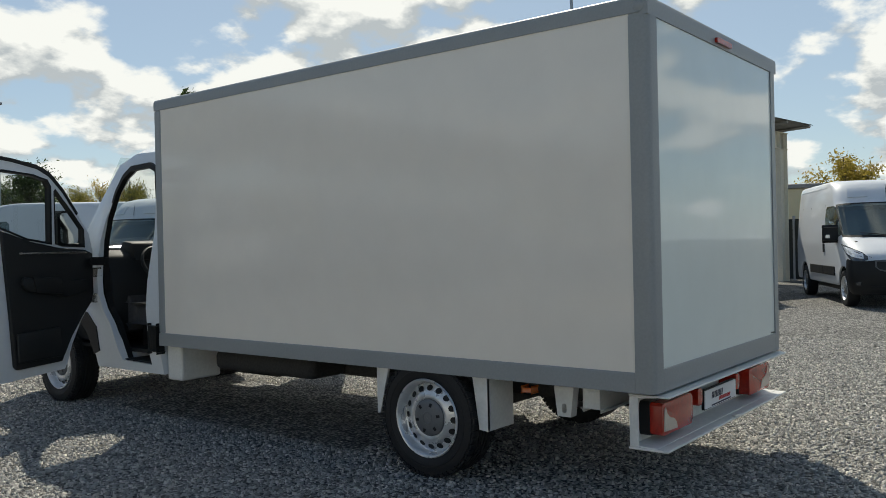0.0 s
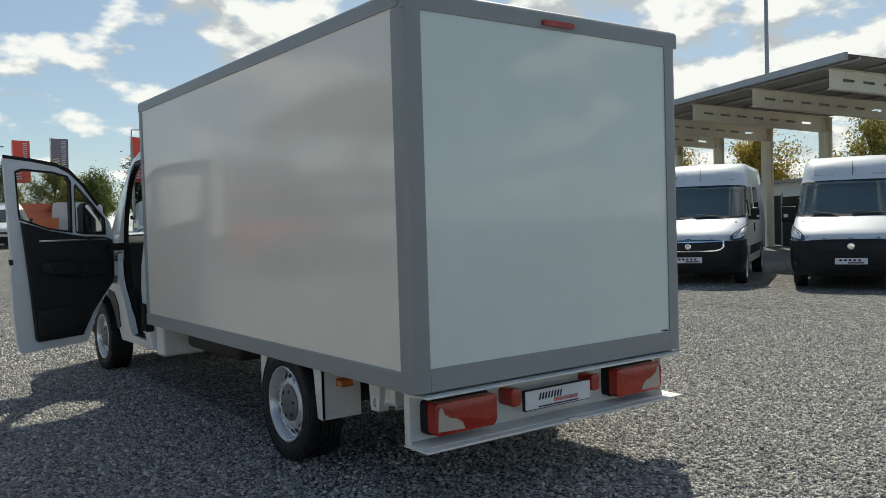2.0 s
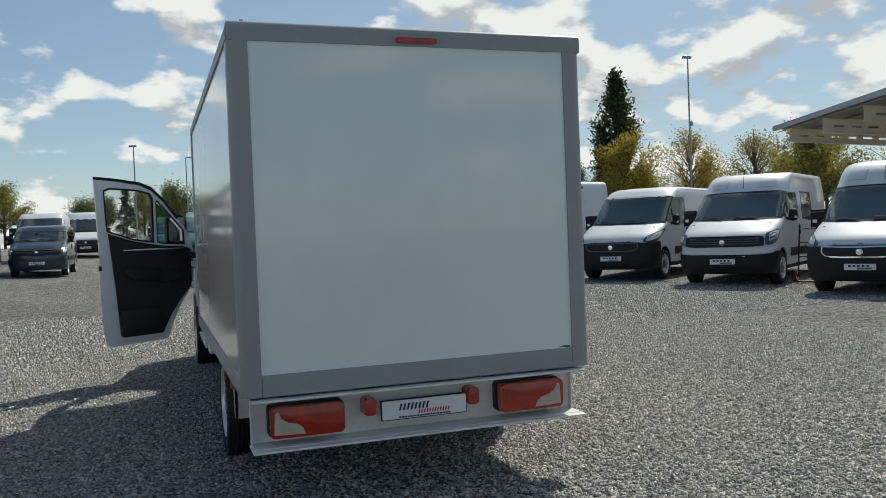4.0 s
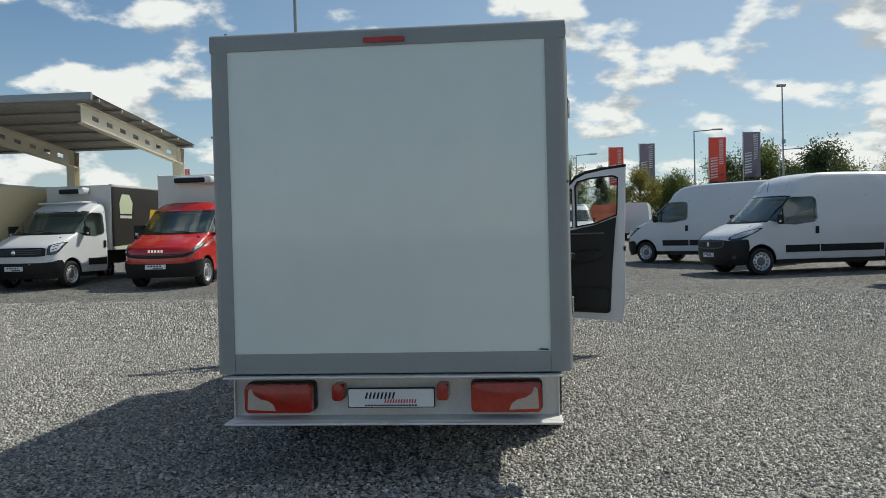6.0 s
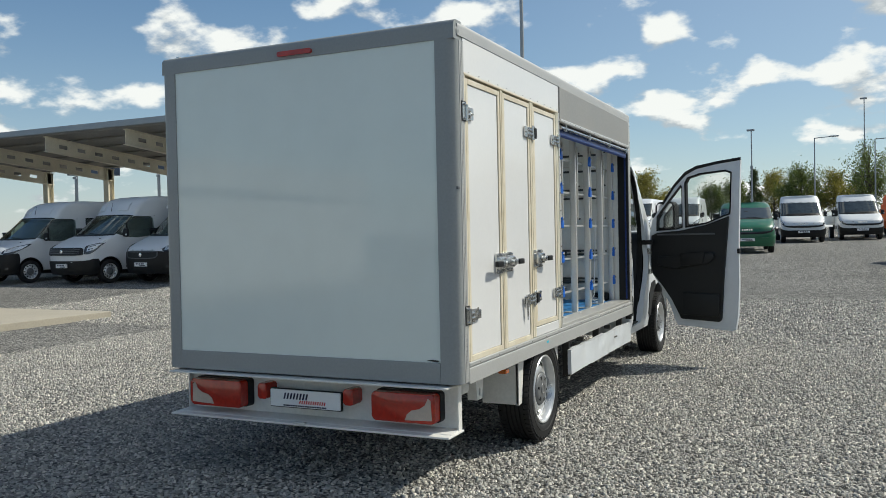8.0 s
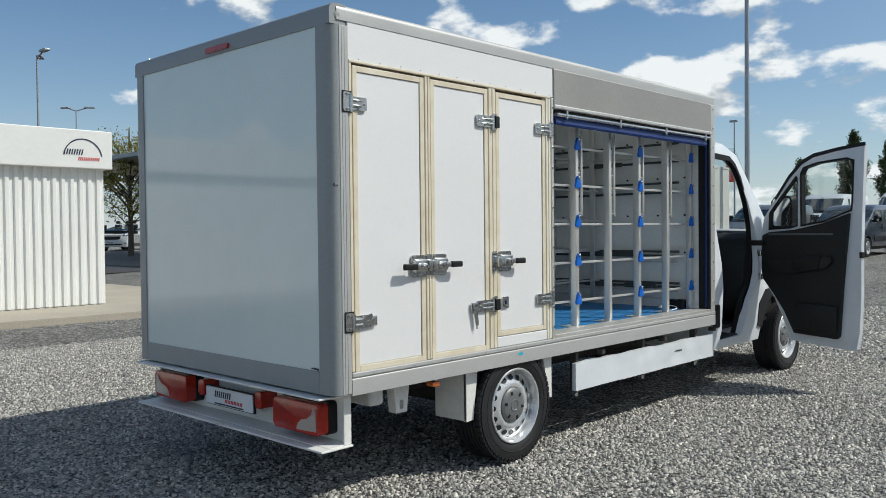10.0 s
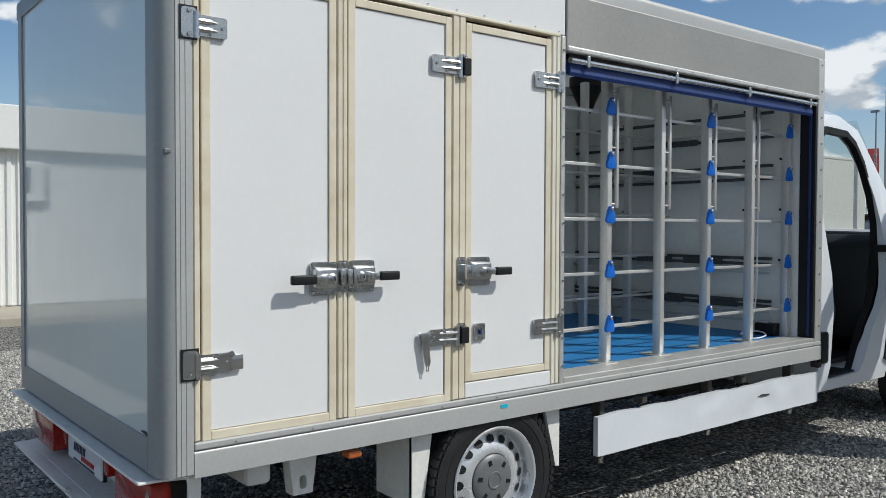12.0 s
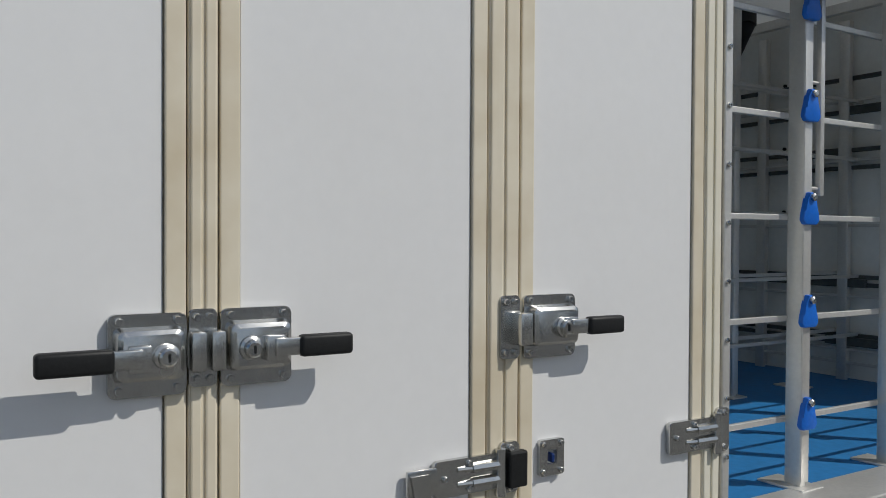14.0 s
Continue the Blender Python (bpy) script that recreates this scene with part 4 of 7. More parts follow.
pad = tagged(part("pavement", B(-20.5, -9.3, -20.2, 7.3, -0.1, 0.10, 0.01), M_CONC), "pale concrete paving beside the white building", "pavement", kind="structure")

# ---- the delivery truck ----
truck = thing("box_truck", "white delivery truck with open side bay and open cab doors", "truck")
W, L, Z0, Z1 = 1.0, 4.12, 0.60, 2.52


def panel_bm(outer, holes, axis, a, b):
    """A flat sheet with holes, pushed out along an axis from a to b."""
    bm = bmesh.new()

    def co(p, k):
        return {"x": (k, p[0], p[1]), "y": (p[0], k, p[1]), "z": (p[0], p[1], k)}[axis]
    edges = []
    for loop in (outer, *holes):
        vs = [bm.verts.new(co(p, a)) for p in loop]
        edges += [bm.edges.new((vs[i], vs[(i + 1) % len(vs)])) for i in range(len(vs))]
    bmesh.ops.triangle_fill(bm, use_beauty=True, edges=edges)
    r = bmesh.ops.extrude_face_region(bm, geom=list(bm.faces))
    d = Vector(co((0, 0), b - a))
    bmesh.ops.translate(bm, vec=d, verts=[e for e in r["geom"] if isinstance(e, bmesh.types.BMVert)])
    return bm


def rounded(x0, x1, z0, z1, r, n=5):
    """A rounded rectangle as an outline."""
    out = []
    for cx, cz, a0 in ((x1 - r, z0 + r, -90), (x1 - r, z1 - r, 0), (x0 + r, z1 - r, 90), (x0 + r, z0 + r, 180)):
        out += [(cx + r * math.cos(radians(a0 + 90 * k / n)), cz + r * math.sin(radians(a0 + 90 * k / n))) for k in range(n + 1)]
    return out


# box body: the shell, with the bay open on the right-hand side
BAY0, BAY1, BAYZ0, BAYZ1 = 1.825, 4.02, 0.735, 2.19
body = part("box_body", B(-0.985, -0.935, 0.03, 4.10, 0.64, 2.47), M_PANEL, truck, "white glass-fibre insulated box")
part("rear_panel", B(-0.905, 0.89, 0.008, 0.055, 0.69, 2.44, 0.002), M_PANEL, body)
part("left_panel", B(-0.992, -0.95, 0.09, 4.05, 0.69, 2.44, 0.002), M_SIDEPANEL, body)
rp = bmesh.new()
rp.faces.new([rp.verts.new(c) for c in ((-0.96, 0.04, 2.49), (0.96, 0.04, 2.49), (0.96, 4.10, 2.49), (-0.96, 4.10, 2.49))])
part("roof_panel", rp, M_GRPROOF, body, "white glass-fibre roof sheet, translucency added to brighten the bay")
for k in range(4):
    part("roof_bow", B(-0.93, 0.93, 1.9 + k * 0.68, 1.94 + k * 0.68, 2.44, 2.485), M_ALU, body)
part("front_panel", B(-0.96, 0.96, 4.04, 4.11, 0.62, 2.48), M_LINER, body)
part("floor_panel", B(-0.96, 0.945, 0.04, 4.05, 0.635, 0.715), M_CHASSIS, body)
part("bay_divider", B(-0.93, 0.93, 1.74, 1.80, 0.72, 2.45), M_LINER, body)


def corner_post(x0, x1, y0, y1, z0, z1, name, material, rad, which):
    """An edge profile with one rounded outer corner; which gives the corner's x and y sides."""
    sx, sy = which
    xo, xi = (x1, x0) if sx > 0 else (x0, x1)
    yo, yi = (y0, y1) if sy < 0 else (y1, y0)
    pts = [(xi, yo)]
    cx, cy = xo - sx * rad, yo - sy * rad
    for k in range(7):
        a = radians(90 * k / 6)
        pts.append((cx + sx * rad * math.sin(a), cy + sy * rad * math.cos(a)))
    pts += [(xo, yi), (xi, yi)]
    return part(name, P(pts, "z", z0, z1), material, body, smooth=30)


corner_post(-W, -0.895, 0.0, 0.10, Z0, 2.4185, "corner_profile", M_FRAME, 0.04, (-1, -1))
corner_post(0.882, W, 0.0, 0.108, Z0, 2.4185, "corner_profile", M_FRAME, 0.055, (1, -1))


def edge_x(name, y0, y1, z0, z1, rad, x0, x1, top=True, material=None):
    """A profile along x, rounded on its outer upper edge."""
    pts = [(y1, z0), (y0, z0)]
    for k in range(7):
        a = radians(90 * k / 6)
        pts.append((y0 + rad - rad * math.cos(a), z1 - rad + rad * math.sin(a)))
    pts.append((y1, z1))
    bm = bmesh.new()
    lo = [bm.verts.new((x0, p[0], p[1])) for p in pts]
    hi = [bm.verts.new((x1, p[0], p[1])) for p in pts]
    bm.faces.new(lo), bm.faces.new(hi[::-1])
    for i in range(len(pts)):
        bm.faces.new((lo[i], lo[(i + 1) % len(pts)], hi[(i + 1) % len(pts)], hi[i]))
    return part(name, bm, material or M_FRAME, body, smooth=30)


def edge_y(name, x0, x1, z0, z1, rad, y0, y1, material):
    """A profile along y on the side given by the outer x1, rounded on its upper outer edge."""
    s = 1 if x1 > x0 else -1
    pts = [(x0, z0), (x1, z0)]
    for k in range(7):
        a = radians(90 * k / 6)
        pts.append((x1 - s * rad + s * rad * math.cos(a), z1 - rad + rad * math.sin(a)))
    pts.append((x0, z1))
    return part(name, P(pts, "y", y0, y1), material, body, smooth=30)


edge_x("top_profile", 0.0, 0.10, 2.418, Z1, 0.035, -0.994, 0.994)
edge_x("bottom_profile", 0.0, 0.09, Z0, 0.712, 0.004, -0.893, 0.88)
edge_y("top_profile", -0.90, -W, 2.432, Z1, 0.032, 0.04, L, M_FRAME)
edge_y("bottom_profile", -0.93, -W, Z0, 0.70, 0.01, 0.101, L, M_FRAME)
part("front_profile", B(-W, -0.93, 4.04, L, 0.70, 2.43, 0.012), M_FRAME, body)
edge_y("top_profile", 0.90, W, 2.44, Z1, 0.032, 0.04, L, M_ALUSIDE)
rail_r = edge_y("sill_rail", 0.90, W + 0.004, 0.590, 0.678, 0.012, 0.109, L, M_ALUSIDE)
part("sill_lip", B(0.93, W + 0.006, 0.109, L, 0.679, 0.704, 0.005), M_ALUSIDE, body)
for x in (-W + 0.045, W - 0.05):
    bm = bmesh.new()
    bmesh.ops.create_uvsphere(bm, u_segments=16, v_segments=10, radius=0.052, matrix=Matrix.Translation((x, 0.052, Z1 - 0.056)))
    part("corner_cap", bm, M_FRAME, body, smooth=60)
part("door_scratch", P([(0.80, 0.722), (0.865, 0.715), (0.872, 0.724), (0.83, 0.727)], "y", 0.004, 0.009), M_CHASSIS, body, "dark scuff at the panel's corner")
part("corner_dent", B(0.975, 0.9985, 0.018, 0.040, 1.630, 1.645, 0.003), M_HUB, body, "small dark dent in the corner profile")
br = part("brake_light", P(rounded(-0.115, 0.118, 2.434, 2.462, 0.012), "y", -0.016, 0.02), M_RED, body, "narrow red high-level brake light")
part("lamp_hook", B(-0.925, -0.905, 0.05, 0.09, 2.50, 2.535, 0.004), M_STEEL, body)

part("corner_strip", B(0.975, 1.0025, 0.052, 0.1075, 0.602, 2.416, 0.002), M_ALUSIDE, body, "pale grey strip along the corner profile")
for y in (0.066, 0.083):
    part("profile_groove", B(0.996, 1.0032, y, y + 0.0018, 0.603, 2.415), M_HUB, body)

# right-hand side: fascia, fixed mullions, header
part("fascia", B(0.95, 0.997, 0.109, 1.818, 2.255, 2.44, 0.003), M_DOORPANEL, body, "white fascia over the doors")
hd = part("bay_header", B(0.95, 1.006, 1.822, 4.045, 2.205, 2.44, 0.006), M_HEADER, body, "bare grey metal header over the open bay")
part("header_lip", B(0.95, 1.015, 1.822, 4.045, 2.185, 2.21, 0.006), M_ALU, body)
part("bay_post", B(0.93, 1.004, 4.045, L, 0.70, 2.44, 0.008), M_ALU, body)
part("bay_edge", B(0.90, 1.003, 1.793, 1.816, 0.70, 2.25, 0.003), M_ALU, body)
part("side_backing", B(0.93, 0.960, 0.108, 1.79, 0.70, 2.26), M_GRIME, body)


def mullion(y0, y1, z0, z1, mat_, ribs=2):
    bm = B(0.95, 0.995, y0, y1, z0, z1, 0.003)
    step = (y1 - y0) / ribs
    for k in range(ribs):
        box(bm, 0.985, 0.9995, y0 + k * step + 0.003, y0 + (k + 1) * step - 0.003, z0 + 0.002, z1 - 0.002, 0.0025)
    part("door_mullion", bm, mat_, body)


mullion(0.110, 0.133, 0.706, 2.25, M_CREAM, 1)
mullion(0.644, 0.688, 0.706, 2.25, M_CREAM, 2)
mullion(1.175, 1.243, 0.706, 2.25, M_CREAM, 2)
mullion(1.737, 1.790, 0.706, 2.25, M_PALECREAM, 2)
part("door_threshold", B(0.95, 0.998, 1.245, 1.735, 0.706, 0.768, 0.004), M_DOORPANEL, body)
part("door_drip", B(0.95, 1.003, 0.112, 1.784, 2.243, 2.256, 0.003), M_CREAM, body)


def leaf(y0, y1, z0, z1, label):
    """A hinged side door: white panel in a stepped cream frame."""
    d = part("side_door", B(0.955, 0.990, y0 + 0.032, y1 - 0.032, z0 + 0.032, z1 - 0.032, 0.001), M_DOORPANEL, truck, label)
    for i, w, x in ((0.0, 0.030, 0.9965),):
        for a, b, c, e in ((y0 + i, y0 + i + w, z0 + i, z1 - i), (y1 - i - w, y1 - i, z0 + i, z1 - i), (y0 + i + w, y1 - i - w, z0 + i, z0 + i + w), (y0 + i + w, y1 - i - w, z1 - i - w, z1 - i)):
            part("frame_profile", B(0.955, x, a, b, c, e, 0.0025), M_CREAM, d)
    return d


D1 = leaf(0.139, 0.641, 0.704, 2.232, "white insulated side door in a yellowed cream frame")
D2 = leaf(0.691, 1.171, 0.704, 2.232, "white insulated side door in a yellowed cream frame")
D3 = leaf(1.247, 1.733, 0.772, 2.225, "white insulated side door with raised sill")


def screw(bm, y, z, x=1.006, r=0.006):
    lathe(bm, [(r, -0.004), (r, 0.002), (r * 0.8, 0.004), (r * 0.45, 0.004), (r * 0.40, 0.002), (0.0005, 0.002)], 10, Matrix.Translation((x, y, z)))


def lock(door, y0, y1, z0, z1, way, cyl_y):
    """A pressed steel slam lock with key barrel and a lever with a black grip. way: the side that the lever points to."""
    p = part("lock", P(rounded(y0, y1, z0, z1, 0.010), "x", 0.992, 1.003, 0.001, 1), M_STEEL, door, "stainless steel slam lock with black lever grip", smooth=40)
    bm = bmesh.new()
    a = [bm.verts.new((1.001, y, z)) for y, z in rounded(y0 + 0.006, y1 - 0.004, z0 + 0.022, z1 - 0.018, 0.010)]
    b = [bm.verts.new((1.022, y, z)) for y, z in rounded(y0 + 0.010, y1 - 0.008, z0 + 0.026, z1 - 0.022, 0.010)]
    c = [bm.verts.new((1.027, y, z)) for y, z in rounded(y0 + 0.016, y1 - 0.014, z0 + 0.032, z1 - 0.028, 0.008)]
    for r0, r1 in ((a, b), (b, c)):
        for i in range(len(a)):
            bm.faces.new((r0[i], r0[(i + 1) % len(a)], r1[(i + 1) % len(a)], r1[i]))
    bm.faces.new(c)
    zc = (z0 + z1) / 2
    lathe(bm, [(0.019, 1.026), (0.018, 1.033), (0.014, 1.035), (0.013, 1.043), (0.010, 1.046), (0.0005, 1.046)], 20, Matrix.Translation((0, cyl_y, zc)))
    for yy in (y0 + 0.014, y1 - 0.014):
        for z in (z0 + 0.011, z1 - 0.010):
            screw(bm, yy, z)
    # lever hub and arm
    edge = y0 if way < 0 else y1
    e = edge - way * 0.040
    far = edge + way * 0.006
    box(bm, 1.024, 1.040, min(e - way * 0.012, e + way * 0.018), max(e - way * 0.012, e + way * 0.018), zc - 0.020, zc + 0.018, 0.003)
    box(bm, 1.034, 1.046, min(e, far), max(e, far), zc - 0.013, zc + 0.014, 0.003)
    q = part("lock_body", bm, M_STEEL, door, smooth=35)
    g0, g1 = edge - way * 0.002, edge + way * (0.096 if way < 0 else 0.084)
    part("lever_grip", B(1.030, 1.052, min(g0, g1), max(g0, g1), zc - 0.016, zc + 0.017, 0.006, 3), M_BLACK, door, smooth=45)
    key = bmesh.new()
    box(key, 1.0455, 1.0475, cyl_y - 0.0016, cyl_y + 0.0016, zc - 0.006, zc + 0.006)
    part("keyhole", key, M_BLACK, door)


lock(D1, 0.532, 0.640, 1.158, 1.276, -1, 0.606)
lock(D2, 0.690, 0.800, 1.163, 1.279, 1, 0.728)
lock(D3, 1.250, 1.372, 1.163, 1.280, 1, 1.322)


def strike(y0, y1, z0, z1, hooks):
    bm = P(rounded(y0, y1, z0, z1, 0.008), "x", 0.996, 1.004, 0.001, 1)
    for y in (y0 + 0.011, y1 - 0.011):
        for z in (z0 + 0.012, z1 - 0.012):
            screw(bm, y, z, 1.007)
    for h0, h1 in hooks:
        box(bm, 1.002, 1.034, h0, h1, z0 + 0.025, z1 - 0.03, 0.005)
    part("strike_plate", bm, M_STEEL, body, smooth=35)


strike(0.643, 0.684, 1.166, 1.280, ((0.640, 0.662), (0.668, 0.690)))
strike(1.197, 1.240, 1.166, 1.281, ((1.222, 1.250),))


def hinge(door, ya, yb, z0, z1, knuckle, black=0, strap=0):
    """A pressed hinge: a leaf with two ribs from ya to the knuckle, a backing leaf past it."""
    lo, hi = min(ya, knuckle), max(ya, knuckle)
    bm = P(rounded(lo, hi, z0 + 0.004, z1 - 0.004, 0.007), "x", 0.993, 1.004, 0.001, 1)
    zc = (z0 + z1) / 2
    kk = 0.45 * ya + 0.55 * knuckle
    for z in (zc - 0.013, zc + 0.013):
        rod(bm, (1.006, kk, z), (1.008, knuckle, z), 0.009, 8)
        rod(bm, (1.001, kk - 0.2 * (knuckle - ya), z), (1.006, kk, z), 0.006, 8)
    rod(bm, (1.008, knuckle, z0 - 0.008), (1.008, knuckle, z1 + 0.004), 0.0105, 12)
    for f in (0.15, 0.52):
        for z in ((zc,) if f < 0.3 else (z0 + 0.014, z1 - 0.014)):
            screw(bm, ya + f * (knuckle - ya), z, 1.007)
    part("hinge", bm, M_STEEL, door, "stainless steel strap hinge", smooth=35)
    b0, b1 = min(knuckle, yb), max(knuckle, yb)
    bm = P(rounded(b0, b1, z0 - 0.006, z1 + 0.014, 0.010), "x", 0.994, 1.008, 0.001, 1)
    for z in (z0 + 0.004, z1 + 0.003):
        screw(bm, (b0 + b1) / 2, z, 1.011, 0.007)
    part("hinge_leaf", bm, M_STEEL, door, smooth=35)
    if yb < 0.1:
        part("hinge_pad", B(1.0035, 1.0065, b0 - 0.006, b1 + 0.004, z0 - 0.012, z1 + 0.020, 0.001), M_BLACK, door)
    if black:
        part("hinge_block", B(1.004, 1.022, b0 + 0.012, b1 + 0.010, z0 + 0.004, z1 - 0.002, 0.004), M_BLACK, door)
    if strap:
        bm = bmesh.new()
        if strap == 1:
            prism(bm, [(ya - 0.050, zc + 0.016), (ya - 0.016, zc + 0.016), (ya - 0.002, zc - 0.090), (ya - 0.006, zc - 0.108), (ya - 0.024, zc - 0.108), (ya - 0.030, zc - 0.092)], "x", 1.0075, 1.012)
            rod(bm, (1.010, ya - 0.020, zc - 0.106), (1.010, ya - 0.022, zc - 0.126), 0.0022, 6)
            rod(bm, (1.010, ya - 0.010, zc - 0.106), (1.010, ya - 0.012, zc - 0.126), 0.0022, 6)
            rod(bm, (1.010, ya - 0.023, zc - 0.126), (1.010, ya - 0.011, zc - 0.126), 0.0022, 6)
            box(bm, 0.998, 1.006, ya - 0.055, ya + 0.005, z0 + 0.012, z1 - 0.012, 0.003)
        else:
            box(bm, 0.998, 1.008, ya - 0.004, ya + 0.042, z0 + 0.010, z1 - 0.012, 0.003)
            prism(bm, [(ya - 0.085, z0 + 0.002), (ya - 0.06, z0 - 0.004), (ya + 0.012, z1 - 0.010), (ya + 0.004, z1 + 0.002), (ya - 0.05, z1 - 0.012)], "x", 1.003, 1.008)
        part("hold_open_strap", bm, M_STEEL, door, smooth=35)


hinge(D1, 0.225, 0.070, 2.005, 2.080, 0.120)
hinge(D1, 0.235, 0.070, 0.918, 0.990, 0.120, strap=2)
hinge(D2, 1.070, 1.244, 2.005, 2.080, 1.206, black=1)
hinge(D2, 1.060, 1.238, 0.930, 1.002, 1.196, black=1, strap=1)
hinge(D3, 1.630, 1.808, 2.005, 2.080, 1.770)
hinge(D3, 1.630, 1.808, 0.930, 1.005, 1.770)
bm = panel_bm(rounded(1.292, 1.350, 0.938, 1.006, 0.006), [rounded(1.310, 1.332, 0.960, 0.986, 0.003)], "x", 0.990, 1.000)
for y in (1.300, 1.342):
    for z in (0.946, 0.998):
        screw(bm, y, z, 1.002, 0.005)
part("catch_plate", bm, M_STEEL, D3, "small square steel catch plate", smooth=35)
part("catch_pin", B(0.985, 1.004, 1.317, 1.325, 0.962, 0.980, 0.003), M_BLUECURTAIN, D3)
part("sticker", B(1.003, 1.0055, 1.435, 1.475, 0.640, 0.655), mat("cyan_sticker", (0.02, 0.45, 0.62), 0.4), body, "small cyan sticker on the sill")

# rivets along the fascia, the bay's edge and the sill
bm_r = bmesh.new()
for k in range(12):
    screw(bm_r, 0.18 + k * 0.145, 2.266, 0.997, 0.0032)
for k in range(12):
    screw(bm_r, 1.804, 0.78 + k * 0.128, 1.0045, 0.006)
for k in range(16):
    screw(bm_r, 1.9 + k * 0.14, 2.197, 1.0145, 0.0025)
for k in range(14):
    screw(bm_r, 0.25 + k * 0.29, 0.69, 1.006, 0.003)
for k in range(11):
    screw(bm_r, 4.08, 0.80 + k * 0.16, 1.0055, 0.006)
tagged(part("rivets", bm_r, M_STEEL, body), kind="stuff")

# the open bay
bay = part("bay_liner", B(-0.935, -0.925, 1.80, 4.04, 0.72, 2.45), M_LINER, truck, "white inner lining of the open cargo bay")
part("bay_wall", B(-0.93, 0.93, 4.03, 4.04, 0.72, 2.45), M_LINER, bay)
part("bay_floor", B(-0.93, 0.84, 1.80, 4.03, 0.716, 0.724), M_BLUEFLOOR, bay, "bright blue coated bay floor")
part("floor_trim", B(0.84, 1.0, 1.822, 4.045, 0.7045, 0.728, 0.004), M_ALU, bay, "worn aluminium edge strip")
part("roof_light", rod(rod(bmesh.new(), (-0.47, 3.59, 2.22), (-0.47, 3.59, 2.40), 0.035, 16, 0.115), (-0.47, 3.59, 2.40), (-0.47, 3.59, 2.47), 0.12, 16), M_BLACK, bay, "black funnel-shaped roof lamp", smooth=40)
LEVELS = (0.925, 1.195, 1.465, 1.735, 2.000)
POSTS = (2.285, 2.712, 3.13, 3.572)
rack = part("rack", B(-0.9, -0.86, 3.98, 4.02, 0.724, 2.30, 0.004), M_ALU, truck, "aluminium shelf rack with blue clips")


def rack_post(x, y, z1, foot=True):
    bm = bmesh.new()
    box(bm, x - 0.036, x + 0.012, y - 0.012, y + 0.012, 0.726, z1, 0.003)
    box(bm, x - 0.005, x + 0.014, y - 0.010, y + 0.022, 0.740, z1, 0.002)
    if foot:
        box(bm, x - 0.10, x + 0.04, y - 0.040, y + 0.050, 0.724, 0.731, 0.002)
    return part("rack_post", bm, M_ALU, rack, smooth=35)


def clip(x, y, z):
    pts = [(y - 0.034, z - 0.030), (y - 0.024, z - 0.042), (y + 0.024, z - 0.042), (y + 0.034, z - 0.030), (y + 0.030, z - 0.008), (y + 0.014, z + 0.022), (y + 0.008, z + 0.044), (y - 0.008, z + 0.044), (y - 0.014, z + 0.022), (y - 0.030, z - 0.008)]
    bm = P(pts, "x", x + 0.012, x + 0.028, 0.004, 2)
    c = part("rack_clip", bm, M_BLUE, rack, "blue plastic shelf clip", smooth=40)
    s = bmesh.new()
    lathe(s, [(0.010, 0), (0.010, 0.008), (0.006, 0.011), (0.0005, 0.011)], 12, Matrix.Translation((x + 0.027, y + 0.002, z + 0.030)))
    part("clip_screw", s, M_STEEL, rack)


for i, y in enumerate(POSTS):
    rack_post(0.845, y, 2.16)
    bm = bmesh.new()
    box(bm, 0.846, 0.862, y + 0.052, y + 0.070, 1.50, 2.10, 0.003)
    for z in (1.52, 1.80, 2.07):
        rod(bm, (0.852, y + 0.01, z), (0.852, y + 0.075, z), 0.005, 8)
    part("drop_bar", bm, M_ALU, rack, smooth=35)
    if i % 2 == 0:
        for z in LEVELS:
            clip(0.845, y + 0.004, z)
rack_post(0.845, 3.985, 2.16, False)
for z in LEVELS:
    clip(0.845, 3.965, z)
for y in POSTS:
    rack_post(-0.08, y + 0.02, 2.34)
    rack_post(-0.87, y + 0.02, 2.34)
for z in LEVELS:
    # flat shelf bars behind the front posts, thin rails further in
    part("shelf_bar", B(0.800, 0.812, 1.81, 4.0, z - 0.030, z - 0.014, 0.002), M_ALU, rack)
    for x, dz in ((-0.05, 0.010), (-0.15, 0.022)):
        part("shelf_bar", B(x - 0.006, x + 0.006, 1.81, 4.0, z + dz, z + dz + 0.015, 0.002), M_ALU, rack)
# rails across the front wall: dark rubber runners with bare bars over them
for z, dark in ((0.800, 0), (0.862, 0), (0.893, 1), (0.925, 1), (1.112, 0), (1.162, 1), (1.198, 1), (1.440, 0), (1.708, 1), (1.742, 0), (1.790, 1), (1.972, 1), (2.020, 0), (2.125, 1)):
    part("wall_rail", B(-0.92, 0.74, 3.975 if dark else 3.955, 4.0 if dark else 3.972, z, z + (0.019 if dark else 0.014), 0.003), M_RUNNER if dark else M_ALU, rack)
for x, z in ((-0.30, 1.178), (0.10, 1.178), (-0.20, 0.905), (0.22, 0.905), (-0.42, 1.79), (-0.10, 1.98)):
    part("wall_vent", B(x, x + 0.30, 3.955, 3.974, z - 0.018, z + 0.022, 0.004), M_RUNNER, rack)
for x in (-0.55, -0.10):
    rack_post(x, 3.96, 2.40, False)
pin = None
